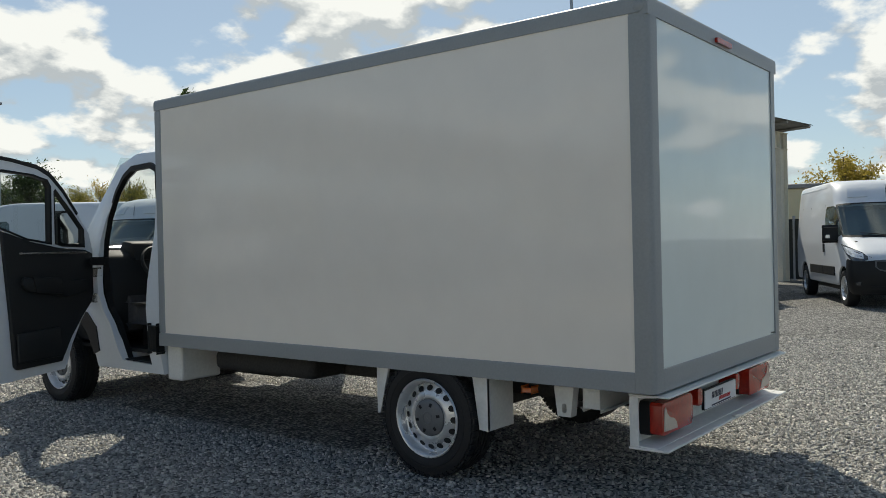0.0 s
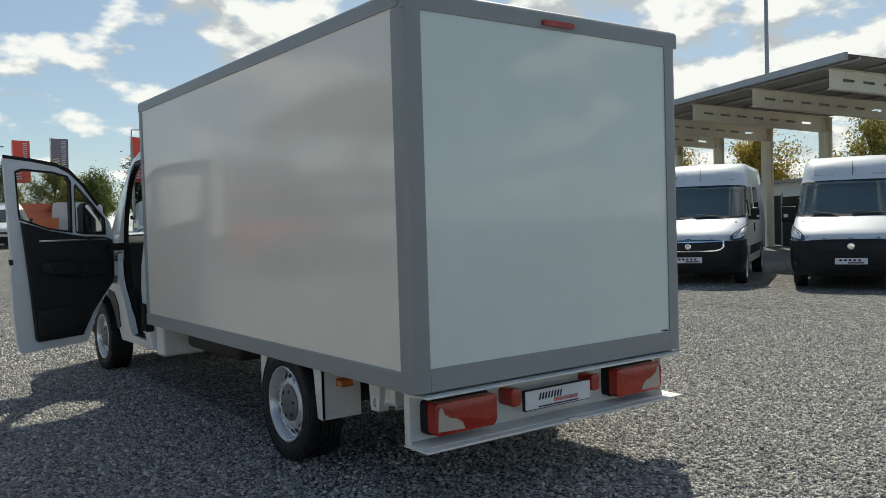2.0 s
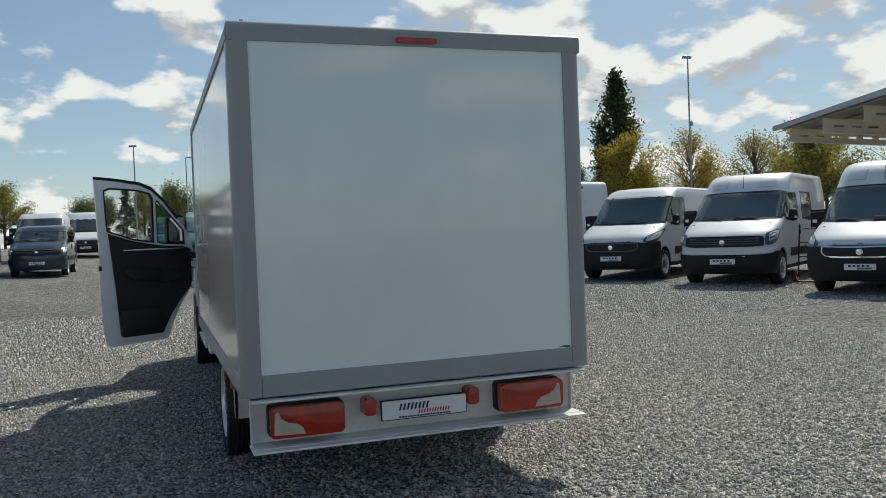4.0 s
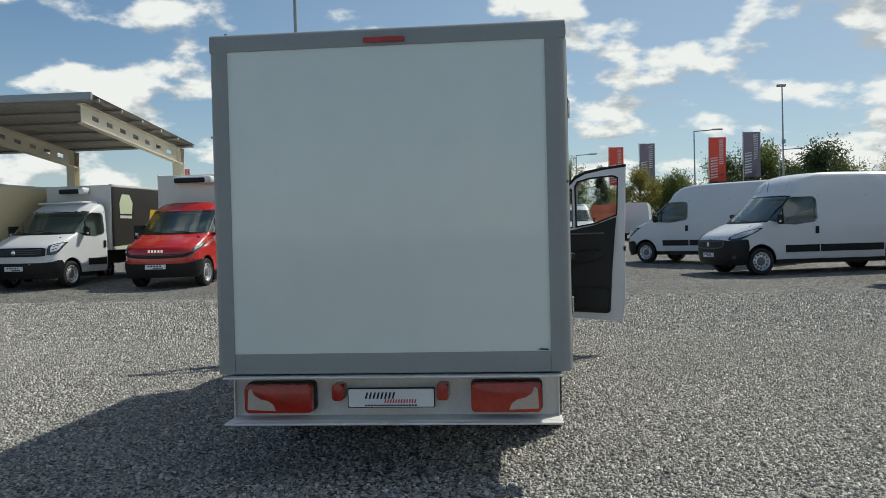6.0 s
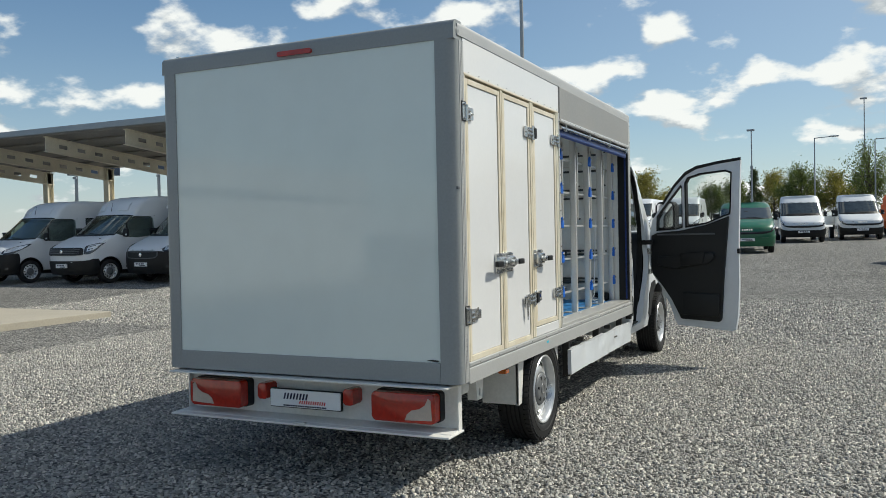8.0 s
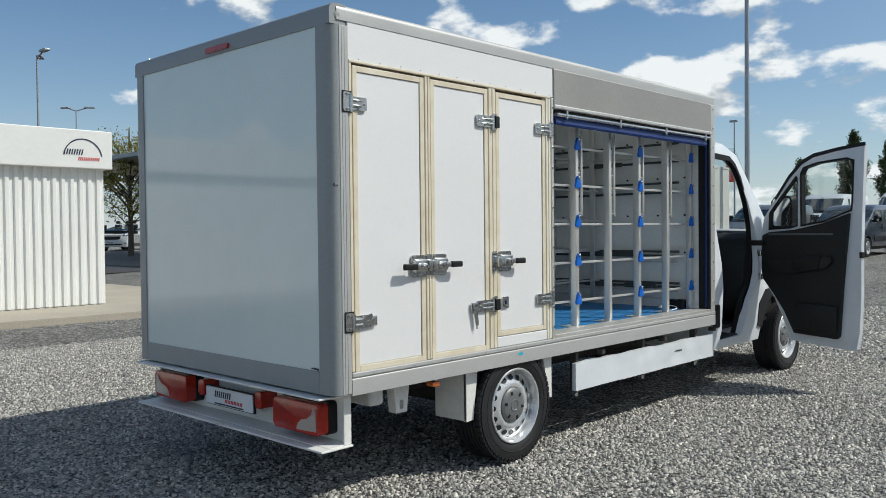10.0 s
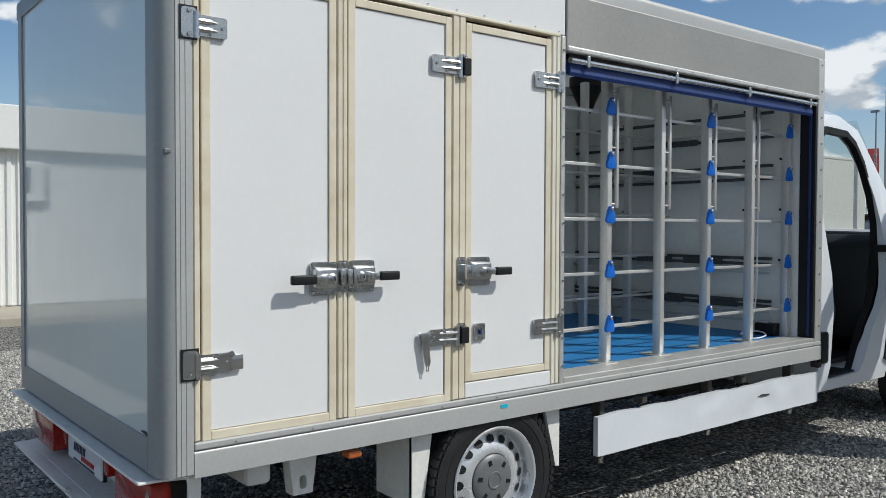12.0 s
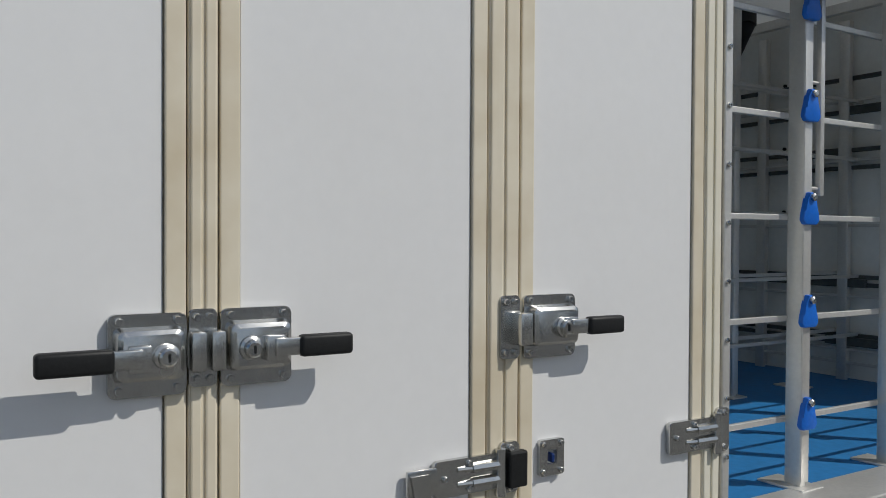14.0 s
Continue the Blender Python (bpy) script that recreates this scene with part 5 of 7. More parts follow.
for x in (-0.48, -0.13, 0.22, 0.52, 0.775):
    for z in (1.20, 1.52, 1.84, 2.16):
        if pin is None:
            pin = ob = part("wall_pin", rod(bmesh.new(), (0, -0.012, 0), (0, 0.0, 0), 0.008, 8), M_BLACK, bay)
        else:
            ob = new("wall_pin", pin.data)
            ob.parent = bay
        ob.matrix_local = Matrix.Translation((x, 4.03, z))
bm = bmesh.new()
loop = [(0.60, 4.02, 2.40), (0.60, 4.015, 2.05), (0.57, 4.01, 1.86), (0.585, 4.015, 1.72)]
for p, q in zip(loop, loop[1:]):
    rod(bm, p, q, 0.007, 8)
part("wall_cable", bm, M_BLACK, bay, "black cable hanging on the front wall", smooth=40)
part("cable_box", B(0.66, 0.80, 3.93, 4.02, 0.724, 0.80, 0.01), M_BLACK, bay, "black cable box on the bay floor")

# roll curtain under the header
bm = bmesh.new()
rod(bm, (0.998, 1.85, 2.150), (0.998, 4.02, 2.158), 0.014, 14)
cur = part("roll_bar", bm, M_CHROME, truck, "steel bar with rolled blue curtain over the bay", smooth=40)
part("curtain_roll", P([(0.90, 2.12), (0.985, 2.085), (0.992, 2.10), (0.985, 2.145), (0.93, 2.17)], "y", 1.86, 4.00), M_BLUECURTAIN, cur)
for k in range(4):
    part("curtain_bracket", B(0.94, 1.016, 1.95 + k * 0.66, 1.968 + k * 0.66, 2.125, 2.182, 0.005), M_STEEL, cur)
# black strip stands in for the shadow in the gap under the header lip
part("header_gap_shade", B(0.93, 0.985, 1.86, 4.0, 2.165, 2.20, 0.004), M_BLACK, cur)
part("curtain_edge", B(0.966, 0.980, 4.006, 4.022, 0.74, 2.10, 0.004), M_BLUECURTAIN, cur, "blue curtain guide along the front post")
part("curtain_guide", B(0.90, 1.0, 4.022, 4.046, 0.72, 2.19, 0.004), M_BLACK, cur)
cab_cu = bpy.data.curves.new("cable", "CURVE")
cab_cu.dimensions, cab_cu.bevel_depth = "3D", 0.005
sp = cab_cu.splines.new("BEZIER")
cpts = [(0.72, 3.86, 1.5), (0.70, 3.84, 0.80), (0.74, 3.70, 0.74), (0.80, 3.82, 0.735), (0.70, 3.90, 0.75), (0.66, 3.78, 0.74), (0.78, 3.72, 0.75)]
sp.bezier_points.add(len(cpts) - 1)
for bp, c in zip(sp.bezier_points, cpts):
    bp.co, bp.handle_left_type, bp.handle_right_type = c, "AUTO", "AUTO"
cab_cu.materials.append(M_PLATE)
cable = new("cable", cab_cu)
tagged(cable, "coiled white cable lying on the blue bay floor", "cable")

# rear bumper channel with lamps and plate
bp_ = bmesh.new()
prism(bp_, [(0.15, 0.335), (0.15, 0.565), (0.02, 0.575), (0.015, 0.585), (0.16, 0.590), (0.16, 0.325), (0.015, 0.318), (0.02, 0.330)], "x", -0.945, 0.925)
bump = part("rear_bumper", bp_, M_BUMPER, truck, "white painted steel channel bumper")
part("bumper_flange", B(-0.955, 0.938, -0.05, 0.165, 0.578, 0.588, 0.004), M_BUMPER, bump)
part("bumper_flange", B(-0.955, 0.940, -0.040, 0.165, 0.316, 0.328, 0.004), M_BUMPER, bump)
for x in (-0.945, 0.925):
    part("end_plate", B(x - 0.004, x + 0.004, 0.115, 0.16, 0.33, 0.57), M_BUMPER, bump)
for z in (0.581, 0.331):
    part("flange_crease", B(-0.03, 0.04, -0.046, -0.02, z - 0.004, z + 0.009, 0.006), M_ALU, bump)
M_CLEAR = mat("clear_reverse_lens", (0.50, 0.42, 0.36), 0.15, vary=0.12, coat=1.0)
for sgn, xc in ((-1, -0.662), (1, 0.632)):
    lens = part("tail_light", P(rounded(xc - 0.195, xc + 0.195, 0.372, 0.532, 0.022), "y", 0.030, 0.150, 0.008, 2), M_RED, truck, "red tail light with a pale reversing lens", smooth=40)
    part("lamp_housing", P(rounded(xc - 0.200, xc + 0.200, 0.367, 0.538, 0.024), "y", 0.095, 0.152), M_BLACK, lens)
    o = xc + sgn * 0.178
    pts = [(o, 0.392), (o - sgn * 0.006, 0.50), (o - sgn * 0.022, 0.512), (o - sgn * 0.040, 0.475), (o - sgn * 0.075, 0.452), (o - sgn * 0.12, 0.442), (o - sgn * 0.150, 0.420), (o - sgn * 0.165, 0.385)]
    part("reversing_lens", P(pts, "y", 0.0265, 0.036), M_CLEAR, lens)
for x in (-0.322, 0.275):
    part("marker_light", P(rounded(x - 0.032, x + 0.032, 0.436, 0.528, 0.016), "y", 0.045, 0.15, 0.006, 2), M_RED, bump, "small dark red plate lamp", smooth=40)
plate = part("number_plate", P(rounded(-0.258, 0.226, 0.402, 0.502, 0.006), "y", 0.042, 0.048), M_PLATE, truck, "white dealer plate with navy and red bars")
part("plate_holder", P(rounded(-0.264, 0.232, 0.396, 0.508, 0.008), "y", 0.0485, 0.062), M_BLACK, plate)


def slanted(name, x, z, w, h, n, material, y, parent, gap=0.22, lean=0.28):
    """A row of leaning bars in place of a word."""
    cw = w / n
    for k in range(n):
        a = x + k * cw
        b = a + cw * (1 - gap)
        part(name, prism(bmesh.new(), [(a, z), (b, z), (b + lean * h, z + h), (a + lean * h, z + h)], "y", y, y - 0.002), material, parent)


slanted("word_bar", -0.165, 0.448, 0.175, 0.036, 8, M_NAVY, 0.0415, plate, gap=0.52)
slanted("word_bar", -0.055, 0.424, 0.185, 0.020, 12, M_REDTEXT, 0.0415, plate, gap=0.52)
slanted("word_bar", -0.165, 0.407, 0.30, 0.008, 18, M_NAVY, 0.0415, plate, lean=0)

# underneath
for sgn in (1, -1):
    part("chassis_rail", B(sgn * 0.36, sgn * 0.46, 0.16, 5.4, 0.42, 0.58, 0.01), M_CHASSIS, truck)
    fl = part("mudguard", B(sgn * 0.695, sgn * 0.945, 1.015, 1.03, 0.295, 0.60, 0.003), M_BUMPER, truck, "grey sheet mudguard behind the wheel")
    part("mudguard_side", P([(1.015, 0.60), (1.118, 0.60), (1.075, 0.298), (1.015, 0.292)], "x", sgn * 0.93, sgn * 0.948), M_BUMPER, fl)
    ff = part("mudguard", B(sgn * 0.60, sgn * 0.945, 1.836, 1.849, 0.31, 0.60, 0.003), M_ALUSIDE, truck, "narrow grey mudguard ahead of the wheel")
    part("mudguard_side", P([(1.752, 0.60), (1.849, 0.60), (1.849, 0.312), (1.826, 0.316)], "x", sgn * 0.93, sgn * 0.948), M_BUMPER, ff)
    part("wheel_liner", P([(1.05, 0.60), (1.10, 0.685), (1.76, 0.685), (1.80, 0.60), (1.80, 0.56), (1.05, 0.56)], "x", sgn * 0.45, sgn * 0.90), M_BLACK, truck)
    br_ = part("tow_bracket", panel_bm([(0.52, 0.57), (0.64, 0.57), (0.62, 0.41), (0.54, 0.41)], [rounded(0.565, 0.595, 0.43, 0.48, 0.012)], "x", sgn * 0.80, sgn * 0.86), M_BUMPER, truck, "dirty pale lifting bracket")
    part("cross_member", B(sgn * 0.3, sgn * 0.85, 0.36, 0.46, 0.47, 0.575, 0.02), M_BUMPER, truck)
    part("side_marker", B(sgn * 0.93, sgn * 0.985, 0.70, 0.76, 0.545, 0.572, 0.008), M_AMBER, truck, "amber side marker lamp")
part("axle", rod(bmesh.new(), (-0.8, 1.436, 0.327), (0.8, 1.436, 0.327), 0.06, 14), M_CHASSIS, truck, smooth=40)
part("fuel_tank", B(-0.8, -0.45, 2.6, 3.7, 0.42, 0.57, 0.05, 3), M_CHASSIS, truck, smooth=40)
part("battery_box", B(-0.92, -0.55, 3.95, 4.14, 0.32, 0.60, 0.02), M_BUMPER, truck)
part("gearbox", B(-0.25, 0.25, 3.6, 5.2, 0.28, 0.5, 0.05), M_CHASSIS, truck)
part("exhaust", rod(bmesh.new(), (0.22, 2.1, 0.40), (0.22, 4.2, 0.40), 0.07, 14), M_CHASSIS, truck, smooth=40)
sk = bmesh.new()
n = 40
rows = []
for i in range(n + 1):
    y = 2.072 + i * (4.12 - 2.072) / n
    row = []
    for j in range(9):
        z = 0.322 + 0.187 * j / 8
        o = 0.985
        for (yc, zc, r, d) in ((2.95, 0.47, 0.06, 0.012), (3.02, 0.42, 0.04, -0.010), (3.10, 0.50, 0.03, 0.010), (3.52, 0.42, 0.10, 0.014), (3.60, 0.44, 0.03, -0.012), (3.40, 0.46, 0.04, -0.008), (2.55, 0.50, 0.09, 0.012), (2.5, 0.40, 0.2, 0.008), (3.28, 0.34, 0.05, 0.012), (3.72, 0.50, 0.06, 0.014), (2.7, 0.34, 0.05, -0.006), (3.85, 0.36, 0.06, 0.008), (2.2, 0.52, 0.05, 0.005)):
            o -= 0.9 * d * math.exp(-((y - yc) ** 2 + (z - zc) ** 2) / (r * r))
        row.append(sk.verts.new((o, y, z + (0.003 * math.sin(y * 9.0) + 0.002 * math.sin(y * 23.0)) * (j / 8) ** 2)))
    rows.append(row)
for a, b in zip(rows, rows[1:]):
    for j in range(8):
        sk.faces.new((a[j], b[j], b[j + 1], a[j + 1]))
r_ = bmesh.ops.extrude_face_region(sk, geom=list(sk.faces))
bmesh.ops.translate(sk, vec=(-0.028, 0, 0), verts=[e for e in r_["geom"] if isinstance(e, bmesh.types.BMVert)])
skirt = part("side_skirt", sk, M_WHITE, truck, "dented white side skirt panel", smooth=40)
for y in (2.12, 3.0, 3.85):
    part("skirt_bracket", B(0.90, 0.955, y, y + 0.035, 0.30, 0.60, 0.004), M_CHASSIS, skirt)
    part("skirt_bolt", rod(bmesh.new(), (0.94, y + 0.02, 0.275), (0.95, y + 0.02, 0.34), 0.012, 8), M_STEEL, skirt)
    part("clamp", B(0.93, 0.985, y + 0.28, y + 0.32, 0.53, 0.565, 0.006), M_CHASSIS, skirt)
part("skirt_tear", P([(3.44, 0.432), (3.58, 0.428), (3.60, 0.437), (3.50, 0.441)], "x", 0.968, 0.980), M_CHASSIS, skirt)
for sgn in (1, -1):
    wheel_part(truck, (sgn * 0.875, 1.436, 0.327), sgn, detail=True)
    wheel_part(truck, (sgn * 0.845, 5.83, 0.327), sgn, detail=True)


# the cab: a lofted shell with door and window openings cut through it
CAB = [(4.16, 2.13, 0.965), (4.22, 2.19, 0.97), (4.62, 2.20, 0.97), (4.88, 2.12, 0.97), (5.12, 1.86, 0.97), (5.34, 1.60, 0.97), (5.56, 1.37, 0.97), (5.72, 1.27, 0.97), (6.25, 1.16, 0.95), (6.52, 1.02, 0.90), (6.62, 0.78, 0.82)]


def cab_loft(inset, z0):
    bm = bmesh.new()
    rings = []
    for k, (y, zt, w) in enumerate(CAB):
        w, zt = w - inset, zt - inset
        y = min(max(y, 4.16 + inset), 6.62 - inset * 3)
        zs = min(1.10, zt - 0.14)
        wt = w * (1 - 0.10 * max(0.0, zt - 1.1) / 1.1)
        h = [(w * 0.97, z0), (w, z0 + 0.16), (w, max(zs, z0 + 0.17)), (wt, zt - 0.11), (wt - 0.03, zt - 0.045), (wt - 0.11, zt - 0.006), (wt * 0.5, zt + 0.02)]
        pts = h + [(0, zt + 0.03)] + [(-x, z) for x, z in h[::-1]]
        rings.append([bm.verts.new((x, y, z)) for x, z in pts])
    for a, b in zip(rings, rings[1:]):
        for k in range(len(a)):
            bm.faces.new((a[k], a[(k + 1) % len(a)], b[(k + 1) % len(a)], b[k]))
    bm.faces.new(rings[0]), bm.faces.new(rings[-1])
    bmesh.ops.recalc_face_normals(bm, faces=bm.faces)
    return bm


DOORWAY = [(4.30, 0.43), (4.72, 0.44), (4.79, 0.56), (4.88, 0.73), (5.00, 0.86), (5.065, 0.99), (5.085, 1.27), (5.06, 1.44), (4.99, 1.63), (4.86, 1.84), (4.74, 1.96), (4.62, 2.02), (4.36, 2.03), (4.27, 1.99), (4.255, 1.5), (4.30, 1.2), (4.345, 0.88)]
ws_cut = bmesh.new()
prism(ws_cut, [(4.86, 2.06), (5.50, 1.37), (5.9, 1.60), (5.2, 2.3)], "x", -0.80, 0.80)
arch = bmesh.new()
prism(arch, [(5.12, 0.20), (5.15, 0.46), (5.24, 0.62), (5.38, 0.74), (5.58, 0.80), (5.83, 0.82), (6.08, 0.79), (6.24, 0.68), (6.30, 0.20)], "x", -1.2, 1.2)
cab_in = cab_loft(0.05, 0.52)
cab_bm = cut(cab_loft(0.0, 0.36), [cab_in, prism(bmesh.new(), DOORWAY, "x", -1.2, 1.2), ws_cut, arch])
cab = part("cab", cab_bm, M_WHITE, truck, "white truck cab with both doors open", smooth=32)


def arc_scale(p, c, k):
    return (c[0] + (p[0] - c[0]) * k, c[1] + (p[1] - c[1]) * k)


for sgn in (1, -1):
    # black seal round each doorway
    dc = (4.68, 1.2)
    part("door_seal", panel_bm([arc_scale(p, dc, 1.035) for p in DOORWAY], [[arc_scale(p, dc, 0.985) for p in DOORWAY]], "x", sgn * 0.86, sgn * 0.905), M_BLACK, cab)
    part("corner_guard", B(sgn * 0.95, sgn * 0.985, 4.155, 4.27, 0.545, 0.75, 0.02), M_BLACK, cab)
    part("arch_guard", P([(5.055, 0.50), (5.10, 0.70), (5.24, 0.82), (5.42, 0.84), (5.46, 0.775), (5.36, 0.735), (5.235, 0.625), (5.145, 0.47)], "x", sgn * 0.962, sgn * 0.978), M_BLACK, cab)
    part("door_step", B(sgn * 0.62, sgn * 0.93, 4.30, 4.78, 0.40, 0.45, 0.01), M_BLACK, cab)
    part("door_hinge", B(sgn * 0.94, sgn * 1.0, 5.08, 5.15, 1.14, 1.20, 0.01), M_STEEL, cab)
    part("door_hinge", B(sgn * 0.94, sgn * 1.0, 5.08, 5.15, 0.92, 0.98, 0.01), M_STEEL, cab)
    part("door_check", B(sgn * 0.90, sgn * 1.03, 5.04, 5.07, 1.24, 1.29, 0.01), M_BLACK, cab)
    seat = part("seat_cushion", B(sgn * 0.22, sgn * 0.72, 4.42, 4.92, 0.72, 0.90, 0.06, 3), M_SEATS, cab, smooth=45)
    part("seat_back", B(sgn * 0.22, sgn * 0.72, 4.26, 4.42, 0.82, 1.42, 0.05, 3), M_SEATS, cab, smooth=45)
    part("headrest", B(sgn * 0.34, sgn * 0.60, 4.28, 4.38, 1.44, 1.62, 0.04, 3), M_SEATS, cab, smooth=45)
    part("seat_base", B(sgn * 0.26, sgn * 0.68, 4.42, 4.86, 0.50, 0.74), M_BLACK, cab)
part("bulkhead", B(-0.88, 0.88, 4.215, 4.24, 0.5, 1.38), M_BLACK, cab)
part("cab_floor", B(-0.86, 0.86, 4.24, 5.6, 0.50, 0.53), M_BLACK, cab)
part("dashboard", P([(4.98, 0.62), (5.02, 1.06), (5.10, 1.30), (5.22, 1.36), (5.62, 1.34), (5.70, 0.55), (5.2, 0.55)], "x", -0.86, 0.86, 0.03, 2), M_TRIM, cab, smooth=40)
part("instrument_hood", P([(5.04, 1.26), (5.12, 1.42), (5.26, 1.44), (5.34, 1.34)], "x", -0.62, -0.22, 0.02, 2), M_TRIM, cab, smooth=40)
st_ = bmesh.new()
bmesh.ops.create_cone(st_, cap_ends=True, segments=16, radius1=0.05, radius2=0.06, depth=0.05)
ring = [[st_.verts.new(((0.19 + 0.016 * math.cos(b)) * math.cos(a), (0.19 + 0.016 * math.cos(b)) * math.sin(a), 0.016 * math.sin(b))) for b in [2 * math.pi * j / 8 for j in range(8)]] for a in [2 * math.pi * i / 32 for i in range(32)]]
for i in range(32):
    for j in range(8):
        st_.faces.new((ring[i][j], ring[(i + 1) % 32][j], ring[(i + 1) % 32][(j + 1) % 8], ring[i][(j + 1) % 8]))
for a in (0, 120, 240):
    rod(st_, (0, 0, 0), (0.18 * math.cos(radians(a + 90)), 0.18 * math.sin(radians(a + 90)), 0), 0.016, 8)
bmesh.ops.transform(st_, matrix=Matrix.Translation((-0.42, 4.94, 1.22)) @ Matrix.Rotation(radians(55), 4, "X"), verts=st_.verts)
part("steering_wheel", st_, M_BLACK, cab, smooth=40)
ws = bmesh.new()
rw = []
for k in range(7):
    f = k / 6
    y, z = 4.90 + f * 0.68, 2.125 - f * 0.74
    rw.append([ws.verts.new((q * 0.84, y + 0.04 * (1 - q * q) - 0.02, z + 0.02)) for q in (-1, -0.6, -0.2, 0.2, 0.6, 1)])
for a, b in zip(rw, rw[1:]):
    for j in range(5):
        ws.faces.new((a[j], a[j + 1], b[j + 1], b[j]))
wsc = part("windscreen", ws, M_GLASS, cab, smooth=60)
wsc.visible_shadow = False
part("front_bumper", P([(-0.93, 6.30), (-0.90, 6.55), (-0.6, 6.72), (0.6, 6.72), (0.90, 6.55), (0.93, 6.30)], "z", 0.30, 0.62, 0.03, 2), M_BLACK, cab, smooth=40)
part("grille", B(-0.45, 0.45, 6.56, 6.66, 0.70, 0.92, 0.03), M_BLACK, cab)
for sgn in (1, -1):
    part("headlight", B(sgn * 0.52, sgn * 0.86, 6.42, 6.60, 0.72, 1.0, 0.05), M_LAMP, cab, smooth=40)


def cab_door(sgn, hinge_at, deg, label):
    """A cab door seen from its inside; u runs from the hinge outwards."""
    out = [(0.0, 1.02), (0.0, 1.34), (0.035, 1.50), (0.14, 1.66), (0.28, 1.86), (0.40, 1.985), (0.52, 2.04), (0.74, 2.075), (0.95, 2.10), (0.972, 2.09), (0.955, 1.60), (0.945, 1.25), (0.945, 0.80), (0.93, 0.50), (0.905, 0.36), (0.87, 0.345), (0.30, 0.385), (0.275, 0.43), (0.225, 0.58), (0.13, 0.77), (0.02, 0.94)]
    main = [(0.405, 1.42), (0.40, 1.88), (0.43, 1.935), (0.56, 1.97), (0.82, 1.99), (0.88, 1.965), (0.868, 1.62), (0.86, 1.545), (0.80, 1.525), (0.62, 1.455)]
    quarter = [(0.085, 1.39), (0.09, 1.54), (0.20, 1.68), (0.35, 1.86), (0.365, 1.84), (0.365, 1.42), (0.30, 1.40)]
    d = part("cab_door", panel_bm(out, [main, quarter], "y", -0.012, 0.035), M_WHITE, truck, label, smooth=30)
    ang = math.radians(deg)
    ux = Vector((sgn * math.sin(ang), -math.cos(ang), 0))
    ny = Vector((ux.y, -ux.x, 0)) * (1 if sgn > 0 else -1)
    m = Matrix.Identity(4)
    m.col[0], m.col[1], m.col[2], m.col[3] = (*ux, 0), (*(-ny), 0), (0, 0, 1, 0), (hinge_at[0], hinge_at[1], 0, 1)
    if (m.to_3x3() @ Vector((0, 1, 0))).y < 0:
        m.col[1] = (*ny, 0)
    d.matrix_local = m
    # local y points to the outside of the door
    for h in (main, quarter):
        cx, cz = sum(p[0] for p in h) / len(h), sum(p[1] for p in h) / len(h)
        g = bmesh.new()
        g.faces.new([g.verts.new((p[0], 0.014, p[1])) for p in [arc_scale(p, (cx, cz), 1.02) for p in h]])
        w = part("door_glass", g, M_GLASS, d)
        w.visible_shadow = False
        part("window_seal", panel_bm([arc_scale(p, (cx, cz), 1.03) for p in h], [[arc_scale(p, (cx, cz), 0.965) for p in h]], "y", -0.018, 0.042), M_BLACK, d)
    part("roof_seal", panel_bm([(0.14, 1.675), (0.28, 1.875), (0.40, 2.0), (0.52, 2.055), (0.74, 2.09), (0.975, 2.115), (0.975, 2.085), (0.74, 2.06), (0.52, 2.02), (0.41, 1.965), (0.29, 1.845), (0.155, 1.655)], [], "y", -0.016, 0.0), M_BLACK, d)
    trim = [(0.03, 1.00), (0.03, 1.335), (0.10, 1.365), (0.36, 1.385), (0.62, 1.425), (0.80, 1.50), (0.860, 1.525), (0.845, 1.40), (0.805, 0.95), (0.775, 0.46), (0.75, 0.435), (0.345, 0.455), (0.32, 0.52), (0.255, 0.65), (0.16, 0.79), (0.04, 0.93)]
    tp = part("trim_panel", P(trim, "y", -0.050, -0.010, 0.012, 2), M_TRIM, d, "black moulded door trim", smooth=40)
    part("armrest", P([(0.10, 1.02), (0.30, 0.98), (0.66, 1.04), (0.72, 1.10), (0.70, 1.16), (0.40, 1.10), (0.12, 1.12)], "y", -0.085, -0.045, 0.014, 2), M_TRIM, d, smooth=40)
    # strip stands in for the highlight along the trim, steel on the driver side
    part("trim_highlight", B(0.10, 0.72, -0.058, -0.05, 1.335, 1.352, 0.003), M_STEEL if sgn < 0 else M_GREYTRIM, d)
    part("pocket", P([(0.36, 0.50), (0.755, 0.49), (0.765, 0.72), (0.38, 0.74)], "y", -0.078, -0.045, 0.014, 2), M_TRIM, d, smooth=40)
    part("handle_recess", P([(0.36, 1.01), (0.60, 1.03), (0.63, 1.16), (0.37, 1.14)], "y", -0.096, -0.082, 0.01, 2), M_BLACK, d, smooth=40)
    part("door_latch", B(0.93, 0.955, -0.02, 0.03, 1.14, 1.19, 0.004), M_BLACK, d)
    part("outer_handle", B(0.74, 0.90, 0.035, 0.075, 1.10, 1.16, 0.015), M_BLACK, d)
    part("rub_strip", B(0.20, 0.92, 0.034, 0.055, 0.58, 0.76, 0.012), M_BLACK, d)
    mi = part("mirror", P(rounded(0.02, 0.235, 1.33, 1.70, 0.05), "y", 0.12, 0.24, 0.02, 2), M_BLACK, d, "black door mirror", smooth=40)
    part("mirror_glass", P(rounded(0.04, 0.215, 1.42, 1.68, 0.035), "y", 0.112, 0.119), M_CHROME, d)
    part("mirror_glass", P(rounded(0.04, 0.215, 1.345, 1.405, 0.02), "y", 0.112, 0.119), M_CHROME, d)
